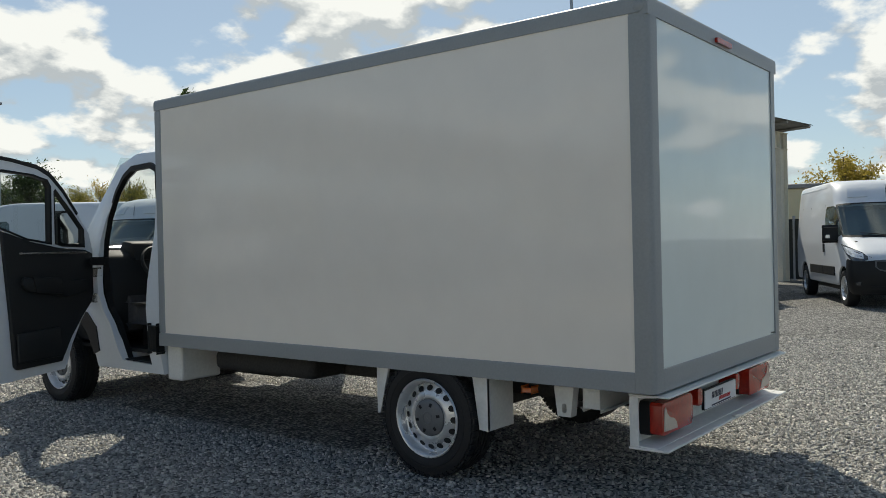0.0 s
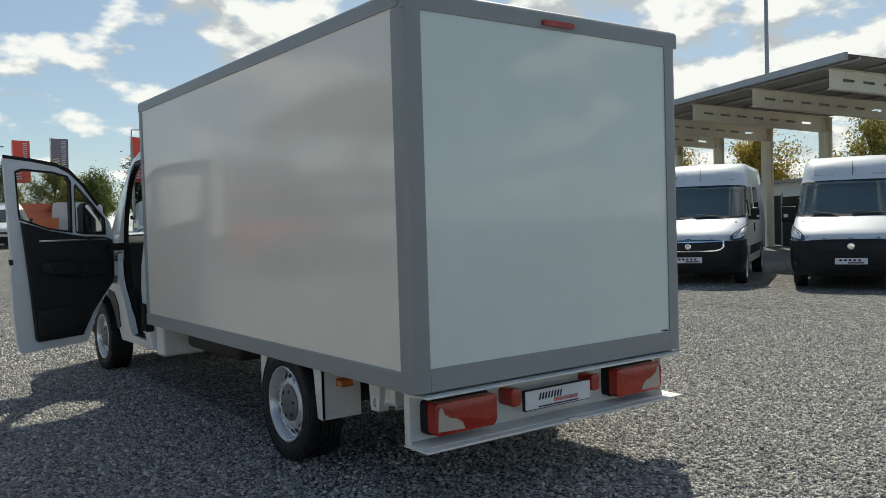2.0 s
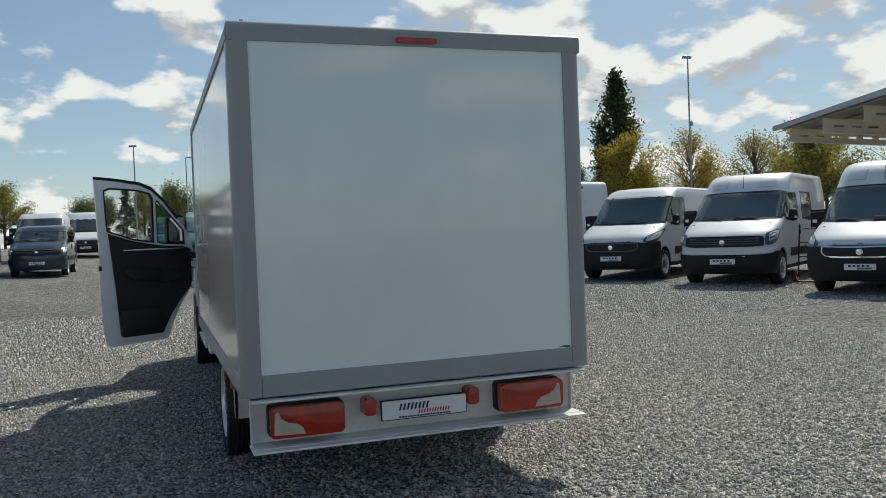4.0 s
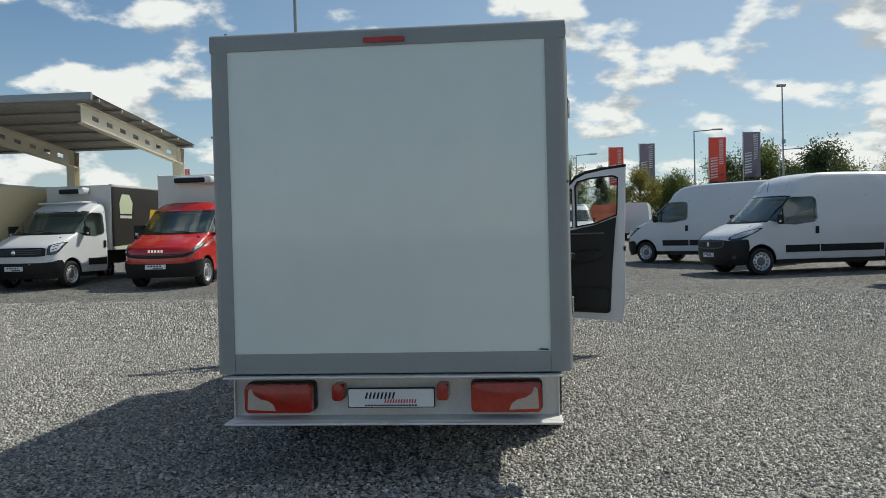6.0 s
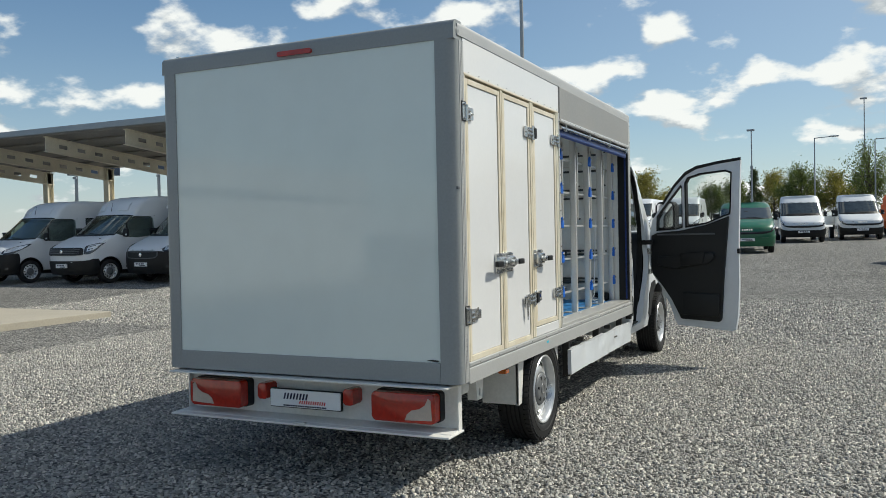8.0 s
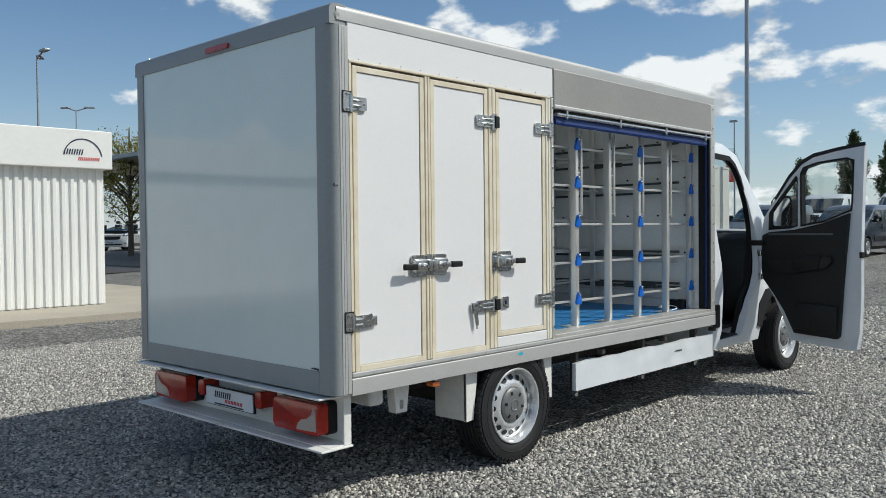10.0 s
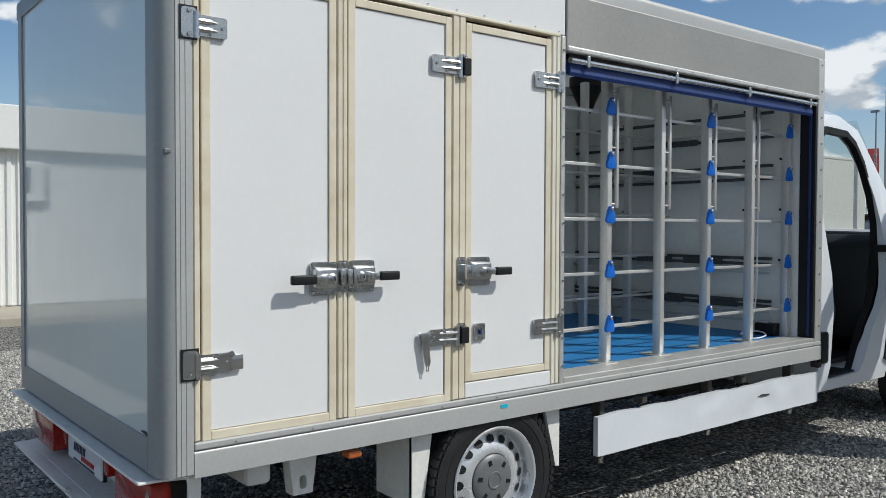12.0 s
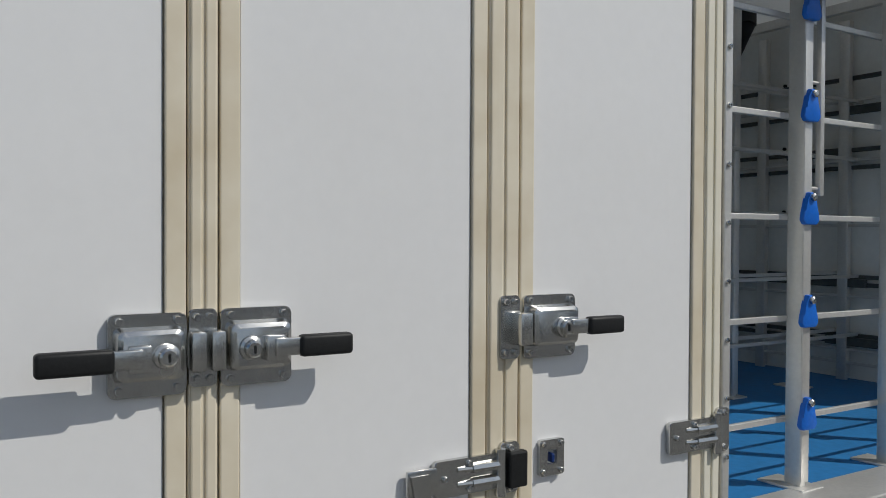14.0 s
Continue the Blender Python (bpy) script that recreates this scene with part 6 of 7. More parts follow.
    part("mirror_arm", B(0.05, 0.16, 0.03, 0.14, 1.36, 1.42, 0.01), M_BLACK, d)
    return d


cab_door(1, (0.985, 5.13), 79, "open white cab door with black trim, passenger side")
cab_door(-1, (-0.985, 5.13), 79, "open white cab door with black trim, driver side")


# ---- loose stones on the yard ----
def stones(n, x0, x1, y0, y1, seed, lo, hi):
    rng = np.random.default_rng(seed)
    # each stone is a broken block: a three-cornered foot and a smaller, tilted top
    c = np.stack([rng.uniform(x0, x1, n), rng.uniform(y0, y1, n)], 1)
    c = c[~((np.abs(c[:, 0]) < 0.75) & (c[:, 1] > 2.2) & (c[:, 1] < 5.2))]
    n = len(c)
    size = lo + (hi - lo) * rng.power(0.8, n)
    ang = np.array([0.0, 2.1, 4.2])[None] + rng.uniform(-0.5, 0.5, (n, 3)) + rng.uniform(0, 6.28, (n, 1))
    rad = rng.uniform(0.75, 1.25, (n, 3))
    ring = np.stack([np.cos(ang) * rad, np.sin(ang) * rad], -1)
    low = np.concatenate([ring, np.full((n, 3, 1), -0.7)], 2)
    top = np.concatenate([ring * rng.uniform(0.45, 0.95, (n, 3, 1)) + rng.normal(0, 0.10, (n, 3, 2)), rng.uniform(0.25, 0.95, (n, 3, 1))], 2)
    v = np.concatenate([low, top], 1)
    turn = rng.uniform(0, 6.28, n)
    ca, sa = np.cos(turn)[:, None], np.sin(turn)[:, None]
    long_ = rng.uniform(1.0, 1.5, n)[:, None]
    x, y = v[..., 0] * long_, v[..., 1] * rng.uniform(0.65, 1.0, n)[:, None]
    x, y = x * ca - y * sa, x * sa + y * ca
    z = v[..., 2] * rng.uniform(0.5, 0.9, n)[:, None] + x * rng.normal(0, 0.2, n)[:, None]
    zz = np.array([rise(p, q) for p, q in c]) + size * rng.uniform(0.0, 0.5, n)
    k = size[:, None]
    pts = np.stack([x * k + c[:, :1], y * k + c[:, 1:], z * k + zz[:, None]], -1).reshape(-1, 3)
    tri = np.array([(3, 4, 5), (0, 1, 4), (0, 4, 3), (1, 2, 5), (1, 5, 4), (2, 0, 3), (2, 3, 5)])
    f = (tri[None] + 6 * np.arange(n)[:, None, None]).reshape(-1, 3)
    me = bpy.data.meshes.new("gravel")
    me.vertices.add(len(pts))
    me.vertices.foreach_set("co", pts.ravel())
    me.loops.add(f.size)
    me.loops.foreach_set("vertex_index", f.ravel().astype(np.int32))
    me.polygons.add(len(f))
    me.polygons.foreach_set("loop_start", np.arange(0, f.size, 3, dtype=np.int32))
    me.update(calc_edges=True)
    return me


def stone_mat():
    m = bpy.data.materials.new("crushed_stone")
    m.use_nodes = True
    n, l = m.node_tree.nodes, m.node_tree.links
    p = n["Principled BSDF"]
    geo, ramp = n.new("ShaderNodeNewGeometry"), n.new("ShaderNodeValToRGB")
    e = ramp.color_ramp.elements
    e[0].color, e[1].color = (0.22, 0.215, 0.20, 1), (0.90, 0.86, 0.77, 1)
    k = e.new(0.55)
    k.color = (0.47, 0.46, 0.425, 1)
    k = e.new(0.85)
    k.color = (0.64, 0.605, 0.54, 1)
    no, mx = n.new("ShaderNodeTexNoise"), n.new("ShaderNodeMix")
    no.inputs["Scale"].default_value = 140
    mx.data_type, mx.blend_type = "RGBA", "MULTIPLY"
    mx.inputs["Factor"].default_value = 0.4
    l.new(geo.outputs["Random Per Island"], ramp.inputs[0])
    l.new(ramp.outputs[0], mx.inputs["A"]), l.new(no.outputs["Color"], mx.inputs["B"])
    l.new(mx.outputs["Result"], p.inputs["Base Color"])
    p.inputs["Roughness"].default_value = 0.85
    return m


gravel = new("gravel", stones(180000, -6.8, 7.0, -1.3, 6.6, 3, 0.0075, 0.0165))
gravel.data.materials.append(stone_mat())
tagged(gravel, "loose crushed grey and beige stones", "gravel", kind="stuff")
gravel_far = new("gravel", stones(78000, -13.0, 12.0, 6.4, 12.5, 5, 0.011, 0.024))
gravel_far.data.materials.append(gravel.data.materials[0])
tagged(gravel_far, "loose crushed grey stones further out", "gravel", kind="stuff")


# ---- trees ----
def leaf_mat(name, a, b):
    m = bpy.data.materials.new(name)
    m.use_nodes = True
    n, l = m.node_tree.nodes, m.node_tree.links
    p = n["Principled BSDF"]
    geo, ramp = n.new("ShaderNodeNewGeometry"), n.new("ShaderNodeValToRGB")
    ramp.color_ramp.elements[0].color, ramp.color_ramp.elements[1].color = (*a, 1), (*b, 1)
    l.new(geo.outputs["Random Per Island"], ramp.inputs[0])
    l.new(ramp.outputs[0], p.inputs["Base Color"])
    p.inputs["Roughness"].default_value = 0.6
    tl, mx = n.new("ShaderNodeBsdfTranslucent"), n.new("ShaderNodeMixShader")
    l.new(ramp.outputs[0], tl.inputs[0])
    mx.inputs[0].default_value = 0.45
    l.new(p.outputs[0], mx.inputs[1]), l.new(tl.outputs[0], mx.inputs[2])
    l.new(mx.outputs[0], n["Material Output"].inputs[0])
    return m


M_BARK = mat("bark", (0.10, 0.085, 0.065), 0.9, vary=0.4, scale=6, fine=40, bump=0.4)
LEAVES = {
    "dark": leaf_mat("dark_foliage", (0.030, 0.050, 0.018), (0.10, 0.14, 0.05)),
    "green": leaf_mat("green_foliage", (0.06, 0.09, 0.02), (0.22, 0.27, 0.07)),
    "yellow": leaf_mat("autumn_foliage", (0.20, 0.16, 0.02), (0.62, 0.47, 0.09)),
    "mixed": leaf_mat("turning_foliage", (0.12, 0.13, 0.025), (0.44, 0.38, 0.09)),
}


def tree_mesh(kind, seed, h, r, leaves, size):
    """Trunk with limbs, and leaves gathered round the limbs' ends. kind: round, poplar, airy or conifer."""
    rnd = random.Random(seed)
    tr, cr = bmesh.new(), bmesh.new()
    rod(tr, (0, 0, -0.2), (0, 0, h * 0.9), h * 0.022, 8, h * 0.004)
    tips = []
    n = {"round": 46, "poplar": 60, "airy": 40, "conifer": 60}[kind]
    for k in range(n):
        f = (k + 0.5) / n
        a = rnd.uniform(0, 2 * math.pi)
        if kind == "poplar":
            z0 = h * (0.08 + 0.80 * f)
            rr = r * (0.55 + 0.6 * math.sin(math.pi * min(1, f * 1.1 + 0.1))) * rnd.uniform(0.6, 1.1) * (1 - 0.75 * f ** 4)
            tip = Vector((math.cos(a) * rr, math.sin(a) * rr, z0 + rr * 1.3))
        elif kind == "conifer":
            z0 = h * (0.10 + 0.86 * f)
            rr = r * (1.02 - f) * rnd.uniform(0.7, 1.15)
            tip = Vector((math.cos(a) * rr, math.sin(a) * rr, z0 - rr * 0.1))
        else:
            z0 = h * (0.22 + 0.50 * f)
            rr = r * math.sin(math.pi * (0.22 + 0.72 * f)) * rnd.uniform(0.45, 1.12)
            tip = Vector((math.cos(a) * rr, math.sin(a) * rr, z0 + h * rnd.uniform(0.08, 0.26)))
        base = Vector((0, 0, z0 * (0.9 if kind != "conifer" else 1)))
        rod(tr, base, tip, h * 0.006, 5, h * 0.0015)
        tips.append((base, tip))
    sp = r * {"round": 0.115, "poplar": 0.17, "airy": 0.10, "conifer": 0.10}[kind]
    rng = np.random.default_rng(seed)
    pick = rng.integers(0, n, leaves)
    ends = np.array([(*b, *t) for b, t in tips])[pick]
    f = rng.uniform(0.5, 1.06, (leaves, 1))
    c = ends[:, :3] * (1 - f) + ends[:, 3:] * f + rng.normal(0, sp, (leaves, 3))
    u = rng.normal(0, 1, (leaves, 3))
    u /= np.linalg.norm(u, axis=1, keepdims=True)
    w = np.cross(u, rng.normal(0, 1, (leaves, 3)))
    w /= np.linalg.norm(w, axis=1, keepdims=True) + 1e-9
    d = np.cross(u, w)
    sz = size * rng.uniform(0.6, 1.3, (leaves, 1))
    pts = np.stack([c - u * sz, c - w * sz * 0.45 + d * sz * 0.12, c + u * sz, c + w * sz * 0.45 + d * sz * 0.12], 1).reshape(-1, 3)
    faces = [q for k in range(0, 4 * leaves, 4) for q in ((k, k + 1, k + 2), (k, k + 2, k + 3))]
    me = bpy.data.meshes.new("leaves")
    me.from_pydata(pts.tolist(), [], faces)
    cr.from_mesh(me)
    bpy.data.meshes.remove(me)
    return tr, cr


TREES = {}


def tree(key, at, h, label, turn=0.0):
    kind, leafs = key
    if key not in TREES:
        r = {"round": 0.36, "poplar": 0.105, "airy": 0.34, "conifer": 0.24}[kind] * 8
        nl = {"round": 8200, "poplar": 11000, "airy": 5200, "conifer": 7000}[kind]
        sd = sum(ord(c) for c in kind + leafs)
        tr, cr = tree_mesh(kind, sd, 8.0, r, nl, {"round": 0.12, "poplar": 0.10, "airy": 0.085, "conifer": 0.10}[kind])
        root = thing("tree", label, "tree", group="trees round the yard")
        part("trunk", tr, M_BARK, root)
        part("crown", cr, LEAVES[leafs], root)
        TREES[key] = root
        ob = root
    else:
        ob = copy_thing(TREES[key], Matrix.Identity(4))
        ob["label"] = label
    k = h / 8.0
    ob.matrix_world = Matrix.Translation((at[0], at[1], rise(*at) - 0.05)) @ Matrix.Rotation(turn, 4, "Z") @ Matrix.Diagonal((k, k, k, 1))
    return ob


rt = random.Random(8)
tree(("round", "dark"), (20.6, 52.0), 6.6, "dark green leafy tree behind the parked vans", 1)
tree(("airy", "yellow"), (24.6, 50.2), 5.7, "thin yellowing autumn tree behind the vans", 2)
tree(("airy", "mixed"), (27.0, 51.0), 6.2, "thin yellowing tree with open crown", 5)
tree(("poplar", "dark"), (35.6, 56.5), 14.6, "tall dark green poplar", 0)
tree(("round", "yellow"), (33.2, 51.0), 8.2, "yellow autumn tree in front of the poplar", 3)
tree(("airy", "yellow"), (38.5, 50.5), 8.6, "thin yellow autumn tree with open crown", 1)
tree(("airy", "mixed"), (42.5, 48.0), 8.4, "thin yellowing tree with open crown", 4)
tree(("airy", "mixed"), (46.5, 45.0), 8.0, "thin yellowing tree with open crown", 2)
for k, (x, y) in enumerate(((33, 32), (37, 29), (41, 25), (44, 20), (46, 15), (48, 10), (36, 36), (47, 5))):
    tree((("round", "airy", "round")[k % 3], ("mixed", "yellow", "yellow", "mixed")[k % 4]), (x, y), 6.4 + 0.8 * rt.random(), "yellow-green autumn tree beyond the canopy", k)
tree(("poplar", "dark"), (-18.8, 72.0), 8.9, "dark green poplar far off", 1)
tree(("poplar", "dark"), (-16.0, 72.0), 8.1, "dark green poplar far off", 2.2)
tree(("conifer", "dark"), (-20.1, 63.5), 5.6, "dark green pine beyond the parked vehicles", 0.7)
tree(("round", "mixed"), (-14.0, 80.0), 6.4, "drooping olive-green tree far off", 1)
for k, (x, y, h, kd, lf) in enumerate(((-7, 74, 4.6, "round", "green"), (-3.5, 76, 5.6, "conifer", "dark"), (0.5, 72, 6.0, "round", "green"), (3, 74, 5.4, "round", "mixed"), (5.6, 72, 7.4, "airy", "green"), (8.4, 73, 6.4, "conifer", "dark"),
                                        (11.5, 70, 6.2, "round", "mixed"), (15, 71, 6.0, "round", "green"), (18.5, 69, 7.0, "round", "dark"), (22, 70, 8.4, "round", "green"), (25.5, 68, 6.4, "round", "dark"),
                                        (29, 70, 6.6, "round", "green"), (33, 69, 6.2, "round", "mixed"), (38, 68, 6.6, "round", "dark"), (44, 66, 6.4, "round", "green"), (50, 64, 6.8, "round", "mixed"), (56, 60, 6.8, "round", "green"))):
    tree((kd, lf), (x, y), h, {"dark": "dark green tree in the hedgerow", "green": "leafy green tree in the hedgerow", "mixed": "yellow-green tree in the hedgerow"}[lf], k * 1.3)
for k in range(18):
    tree(("round", ("green", "mixed", "dark")[k % 3]), (-6 + 4.0 * k + rt.uniform(-1, 1), 80 + rt.uniform(-2, 3)), 4.6 + 1.6 * rt.random(), ("leafy green tree in the hedgerow", "yellow-green tree in the hedgerow", "dark green tree in the hedgerow")[k % 3], k * 0.9)
tree(("airy", "mixed"), (-36.0, 17.0), 7.2, "slender olive-brown tree beyond the sales building", 0.5)
tree(("airy", "green"), (-40.5, 21.0), 6.2, "slender green tree beyond the sales building", 2.5)
tree(("round", "mixed"), (-44, 27), 5.6, "olive-green tree beyond the sales building", 3)


# ---- poles, lamps and flags ----
def street_lamp(at, h, style, label, turn=0.0, r=0.07):
    g = rise(*at)
    root = thing("street_lamp", label, "lamp", Matrix.Translation((at[0], at[1], g)) @ Matrix.Rotation(turn, 4, "Z"), "street lamps")
    part("pole", rod(bmesh.new(), (0, 0, -0.1), (0, 0, h), r, 12, r * 0.55), M_POLE, root, smooth=40)
    part("base", rod(bmesh.new(), (0, 0, -0.1), (0, 0, 0.35), r * 1.7, 12, r * 1.05), M_POLE, root, smooth=40)
    if style == "arm":
        part("arm", rod(bmesh.new(), (0, 0, h), (1.5, 0, h + 0.08), r * 0.5, 8), M_POLE, root, smooth=40)
        part("lamp_head", B(1.1, 1.8, -0.09, 0.09, h + 0.03, h + 0.13, 0.03), M_POLE, root)
    elif style == "double":
        for a in (0, 150):
            m = Matrix.Rotation(radians(a), 4, "Z")
            bm = bmesh.new()
            rod(bm, (0, 0, h - 0.05), (0.7, 0, h + 0.18), r * 0.5, 8)
            bmesh.ops.transform(bm, matrix=m, verts=bm.verts)
            part("arm", bm, M_POLE, root)
            part("lamp_head", B(0.5, 1.15, -0.13, 0.13, h + 0.14, h + 0.24, 0.03, m=m), M_POLE, root)
    elif style == "head":
        part("lamp_head", B(-0.32, 0.22, -0.1, 0.1, h - 0.04, h + 0.10, 0.03), M_POLE, root)
        part("camera_box", B(-0.10, 0.10, -0.2, -0.05, h * 0.62, h * 0.62 + 0.25, 0.02), M_POLE, root)
    return root


street_lamp((-6.2, 21.5), 14.0, "mast", "tall tapered grey steel mast on gravel", r=0.08)
street_lamp((30.5, 18.0), 14.5, "mast", "tall thin grey steel mast beyond the canopy", r=0.12)
street_lamp((16.9, 47.7), 9.2, "head", "tall grey lamp post with small head")
street_lamp((28.4, 36.6), 10.4, "head", "tall grey lamp post with small head")
street_lamp((5.45, 76.7), 11.2, "head", "tall grey lamp post with small head")
street_lamp((-2.4, 60.0), 7.4, "head", "tall grey lamp post with small head")
street_lamp((12.2, 50.5), 6.9, "arm", "grey street lamp with a single arm")
street_lamp((1.6, 70.0), 7.4, "arm", "grey street lamp with a single arm")
street_lamp((5.9, 68.5), 6.9, "arm", "grey street lamp with a single arm")
street_lamp((20.4, 60.0), 6.2, "arm", "grey street lamp with a single arm")
street_lamp((-33.3, 11.6), 9.0, "double", "grey street lamp with paired heads")
street_lamp((-51.0, 20.7), 9.2, "double", "grey street lamp with paired heads", 1.0)
street_lamp((-20.3, 52.2), 7.6, "head", "grey lamp post far off")
M_FLAGRED = mat("red_flag_cloth", (0.66, 0.085, 0.06), 0.8, vary=0.12, scale=1.5, fine=20)
M_FLAGGREY = mat("slate_flag_cloth", (0.17, 0.155, 0.20), 0.8, vary=0.12, scale=1.5, fine=20)
M_FLAGTEXT = mat("pale_flag_print", (0.90, 0.89, 0.89), 0.8, vary=0.05)

for cloth_mat, tone in ((M_FLAGRED, (0.62, 0.10, 0.07)), (M_FLAGGREY, (0.22, 0.20, 0.26)), (M_FLAGTEXT, (0.7, 0.66, 0.66))):
    cn, cl = cloth_mat.node_tree.nodes, cloth_mat.node_tree.links
    c_t, c_m = cn.new("ShaderNodeBsdfTranslucent"), cn.new("ShaderNodeMixShader")
    c_t.inputs[0].default_value, c_m.inputs[0].default_value = (*tone, 1), 0.25
    cl.new(cn["Principled BSDF"].outputs[0], c_m.inputs[1]), cl.new(c_t.outputs[0], c_m.inputs[2])
    cl.new(c_m.outputs[0], cn["Material Output"].inputs[0])


def flag(at, top, material, text, label):
    g = rise(*at)
    root = thing("flag", label, "flag", Matrix.Translation((at[0], at[1], g)), "advertising flags")
    h = top - g
    part("pole", rod(bmesh.new(), (0, 0, -0.1), (0, 0, h), 0.05, 10, 0.03), M_STEEL, root, smooth=40)
    bm = bmesh.new()
    n = 16
    fw, fh = 1.38, 3.70

    def wave(u, v):
        return 0.07 * math.sin(u * 5.0 + v * 1.3) * (0.3 + u)
    rows = [[bm.verts.new((0.05 + fw * i / 8, wave(i / 8, j * fh / n), h - 0.05 - fh * j / n - 0.04 * (i / 8))) for i in range(9)] for j in range(n + 1)]
    for a, b in zip(rows, rows[1:]):
        for i in range(8):
            bm.faces.new((a[i], a[i + 1], b[i + 1], b[i]))
    cloth = part("cloth", bm, material, root, smooth=60)
    # leaning bars in place of the two words, running up the cloth
    for n_b, x0, z0, step, w in ((4, 0.16, fh * 0.05, 0.46, 0.56), (6, 0.86, fh * 0.36, 0.36, 0.36)):
        for k in range(n_b):
            bm = bmesh.new()
            z = h - fh + z0 + k * step
            for lo, hi in ((0.0, 0.30), (0.48, 0.74)):
                q = [(x0, z + step * lo), (x0 + w * 0.5, z + step * (lo + 0.10)), (x0 + w, z + step * (lo + 0.22)), (x0 + w, z + step * (hi + 0.18)), (x0 + w * 0.5, z + step * (hi + 0.08)), (x0, z + step * hi)]
                for dy in (-0.014, 0.014):
                    bm.faces.new([bm.verts.new((x, wave((x - 0.05) / fw, h - zz) + dy, zz)) for x, zz in q])
            part("word_bar", bm, text, cloth)
    return root


flag((9.6, 77.0), 9.6, M_FLAGRED, M_FLAGTEXT, "red vertical advertising flag with pale bars on a pole")
flag((12.0, 73.5), 9.5, M_FLAGGREY, M_FLAGTEXT, "slate grey vertical advertising flag with pale bars")
flag((16.8, 67.0), 9.15, M_FLAGRED, M_FLAGTEXT, "red vertical advertising flag with pale bars on a pole")
flag((19.5, 66.6), 9.45, M_FLAGGREY, M_FLAGTEXT, "slate grey vertical advertising flag with pale bars")

flag((-44.6, 104.0), 11.3, M_FLAGRED, M_FLAGTEXT, "red vertical advertising flag far off")

# ---- fence, sheds, road, small things of the yard ----
fence = thing("fence", "dark screened fence behind the parked vans", "fence", kind="structure")
for k in range(-3, 6):
    a = Vector((23.3 + 1.1 * k, 8.6 + 2.86 * k, 0))
    b = Vector((23.3 + 1.1 * (k + 1), 8.6 + 2.86 * (k + 1), 0))
    d = (b - a).normalized()
    m = Matrix.Translation((a.x, a.y, rise(a.x, a.y))) @ Matrix.Rotation(math.atan2(d.y, d.x), 4, "Z")
    part("fence_screen", B(0.03, 3.02, -0.015, 0.015, 0.05, 1.9, m=m), M_FENCE, fence)
    part("fence_post", B(-0.03, 0.03, -0.03, 0.03, 0.0, 2.0, m=m), M_POLE, fence)
shed = thing("shed", "pale beige container shed beyond the fence", "shed", Matrix.Translation((29.5, 4.5, 0)) @ Matrix.Rotation(radians(22), 4, "Z"))
part("wall", B(-3, 3, -6, 6, 0, 3.0, 0.03), PAINT["beige"], shed)
part("roof", B(-3.1, 3.1, -6.1, 6.1, 3.0, 3.15, 0.03), M_SOFFIT, shed)
lowroof = thing("shed", "long low grey shed behind the canopy", "shed", Matrix.Translation((33, 20, 0)) @ Matrix.Rotation(radians(-21), 4, "Z"))
part("wall", B(-2, 2, -14, 14, 0, 2.6), M_CLAD, lowroof)
part("roof", B(-2.2, 2.2, -14.2, 14.2, 2.6, 2.75), M_SOFFIT, lowroof)
M_ASPH = mat("asphalt", (0.055, 0.055, 0.058), 0.9, vary=0.2, scale=0.6, fine=30, bump=0.2)
bm = bmesh.new()
for x0, x1 in ((-58, -24),):
    vs = [bm.verts.new((x, y, rise(x, y) + 0.02)) for x, y in ((x0, 9), (x1, 9), (x1, 30), (x0, 30))]
    bm.faces.new(vs)
tagged(part("road", bm, M_ASPH), "dark asphalt road beyond the sales building", "road", kind="structure")
CARS = "cars parked beyond the building"
van("white saloon car parked by the road", (-45.0, 20.5), 130, 1.45, 2.7, 0.9, car=True, half=0.9, group=CARS, name="car", bumper="body")
van("black estate car parked by the road", (-44.0, 24.5), 130, 1.5, 2.7, 0.9, paint="navy", car=True, half=0.9, group=CARS, name="car", bumper="body")
van("dark grey car parked by the road", (-42.0, 28.0), 130, 1.5, 2.7, 0.9, paint="grey", car=True, half=0.9, group=CARS, name="car", bumper="body")
M_BOARD = mat("dark_blue_board", (0.06, 0.085, 0.13), 0.5, vary=0.15)
for x, y, w in ((-43.5, 38.0, 3.4), (-38.6, 40.0, 2.0)):
    bb = thing("billboard", "dark blue billboard on steel legs behind the canopy", "billboard", Matrix.Translation((x, y, rise(x, y))) @ Matrix.Rotation(radians(42), 4, "Z"), "billboards")
    part("board", B(-w / 2, w / 2, -0.1, 0.1, 5.2, 6.7, 0.03), M_BOARD, bb)
    for q in (-w / 3, w / 3):
        part("leg", B(q - 0.1, q + 0.1, -0.08, 0.08, -0.1, 5.2), M_POLE, bb)
        part("spotlight", B(q - 0.12, q + 0.12, -0.9, -0.6, 4.9, 5.05, 0.02), M_POLE, bb)
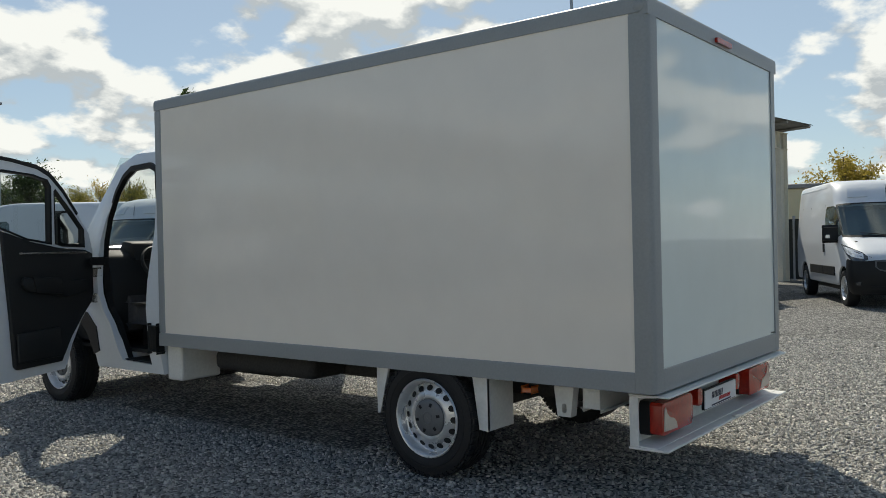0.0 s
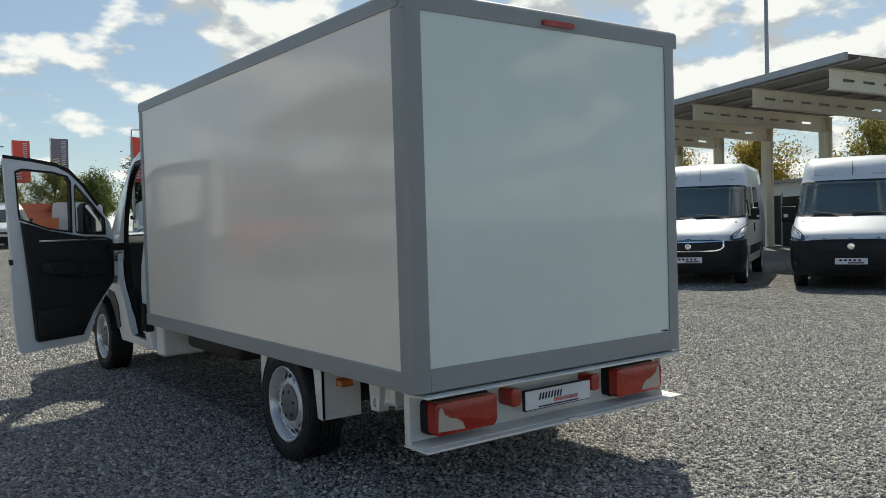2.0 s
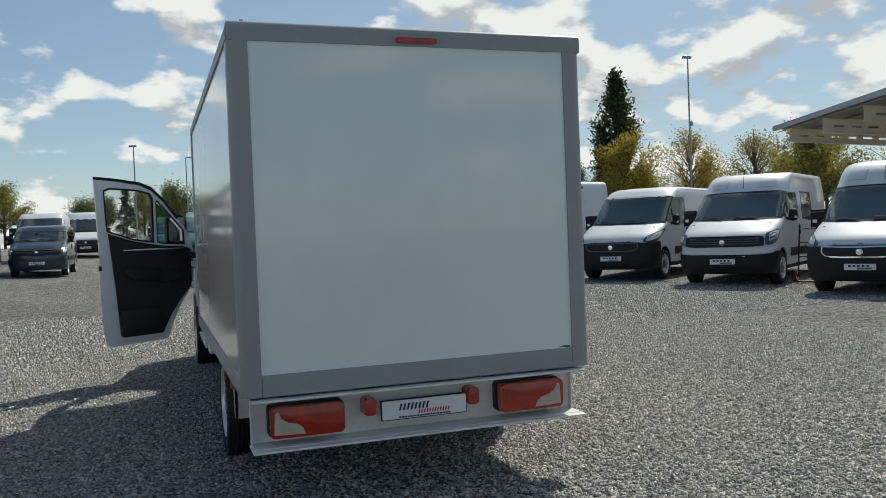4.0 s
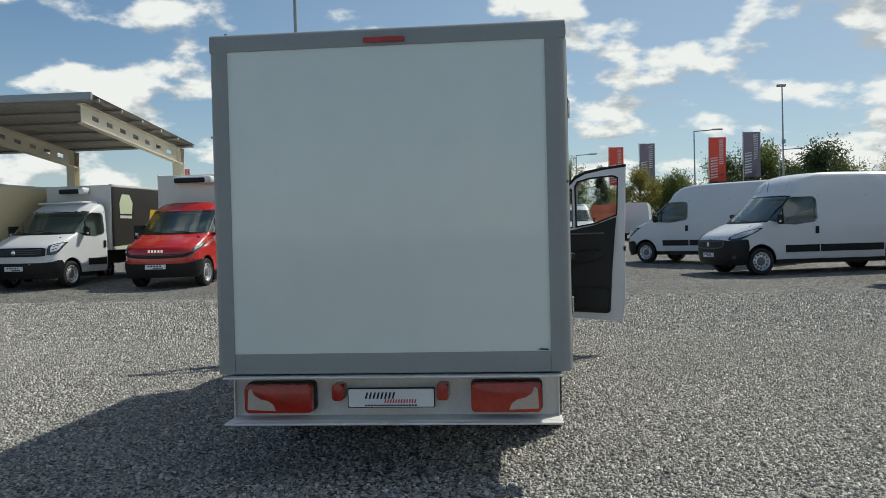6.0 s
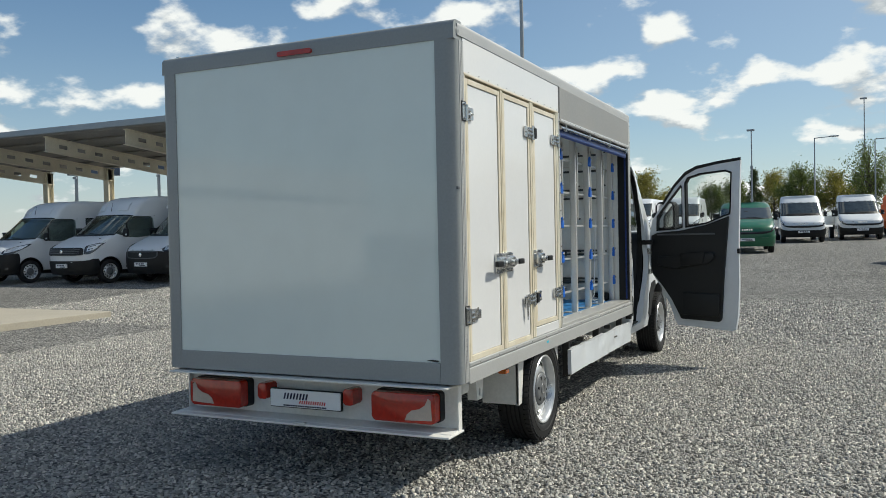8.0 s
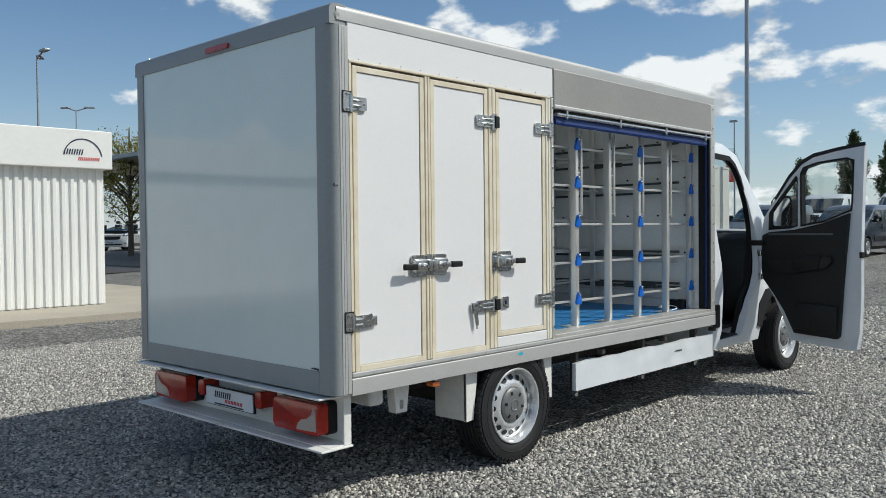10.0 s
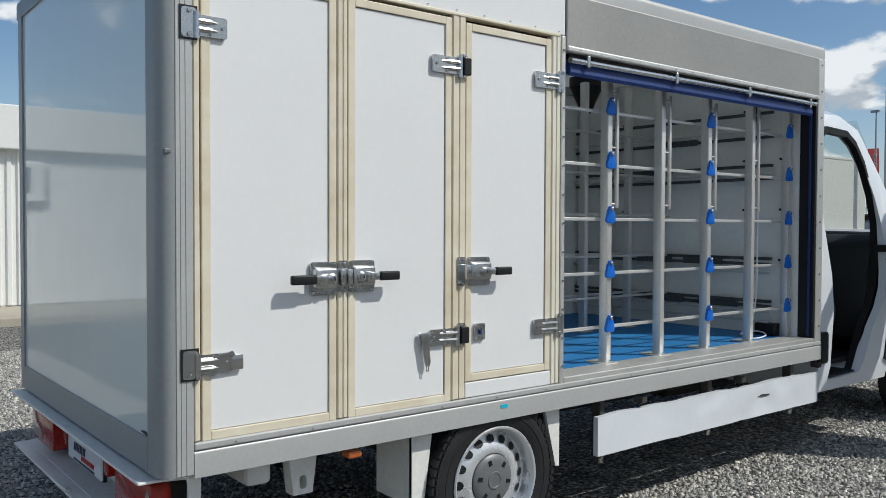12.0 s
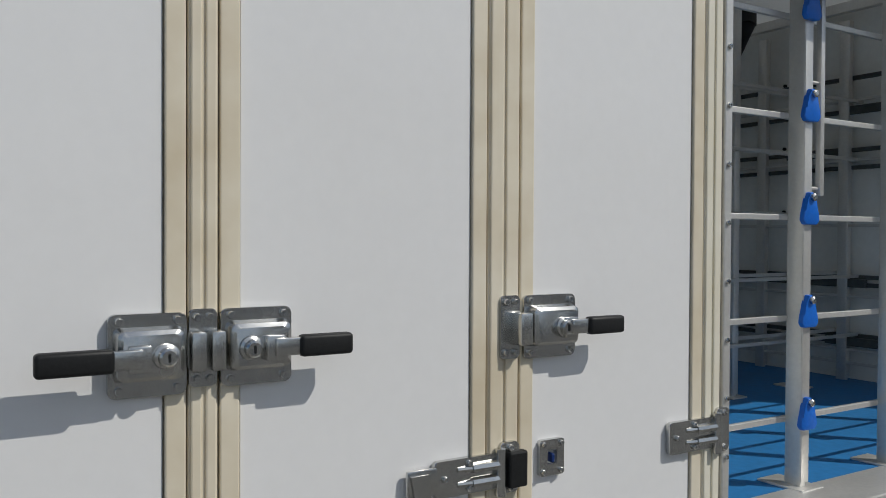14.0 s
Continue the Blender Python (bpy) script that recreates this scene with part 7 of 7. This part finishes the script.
ht = thing("hand_truck", "black hand truck with small red wheels", "hand truck", Matrix.Translation((11.9, 10.0, rise(11.9, 10.0))) @ Matrix.Rotation(radians(-55), 4, "Z"))
for x in (-0.18, 0.18):
    part("upright", rod(bmesh.new(), (x, 0.0, 0.12), (x, 0.25, 1.25), 0.016, 8), M_BLACK, ht)
    part("wheel", lathe(bmesh.new(), [(0.05, -0.03), (0.13, -0.03), (0.13, 0.03), (0.05, 0.03), (0.05, -0.03)], 16, Matrix.Translation((x * 1.3, 0.05, 0.13))), PAINT["red"], ht)
for k in range(4):
    part("crossbar", rod(bmesh.new(), (-0.18, 0.03 + 0.07 * k, 0.25 + 0.3 * k), (0.18, 0.03 + 0.07 * k, 0.25 + 0.3 * k), 0.012, 8), M_BLACK, ht)
part("toe_plate", B(-0.2, 0.2, -0.22, 0.02, 0.02, 0.035), M_BLACK, ht)

# sign on the sales building
arc = bmesh.new()
prev = None
for k in range(25):
    a = radians(8 + 164 * k / 24)
    o = Vector((-11.012, 3.95 - 0.36 * math.cos(a) * 1.0, 2.80 + 0.36 * math.sin(a)))
    i_ = Vector((-11.012, 3.95 - 0.34 * math.cos(a), 2.80 + 0.34 * math.sin(a)))
    cur_ = (arc.verts.new(o), arc.verts.new(i_))
    if prev:
        arc.faces.new((prev[0], cur_[0], cur_[1], prev[1]))
    prev = cur_
part("sign_arc", arc, M_NAVY, bld)
for y0, w, z, h, n_, mt in ((3.60, 0.36, 2.86, 0.10, 8, M_NAVY), (3.86, 0.40, 2.76, 0.06, 12, M_REDTEXT)):
    for k in range(n_):
        a, b = y0 + k * w / n_, y0 + (k + 0.45) * w / n_
        part("word_bar", prism(bmesh.new(), [(a, z), (b, z), (b + 0.25 * h, z + h), (a + 0.25 * h, z + h)], "x", -11.018, -11.010), mt, bld)
# a window further along the same wall
wn_ = part("window", B(-11.2, -11.06, -2.38, -1.45, 1.79, 2.44, 0.02), M_CLAD, bld)
part("pane", B(-11.08, -11.055, -2.16, -1.62, 1.93, 2.34), M_TINT, wn_)
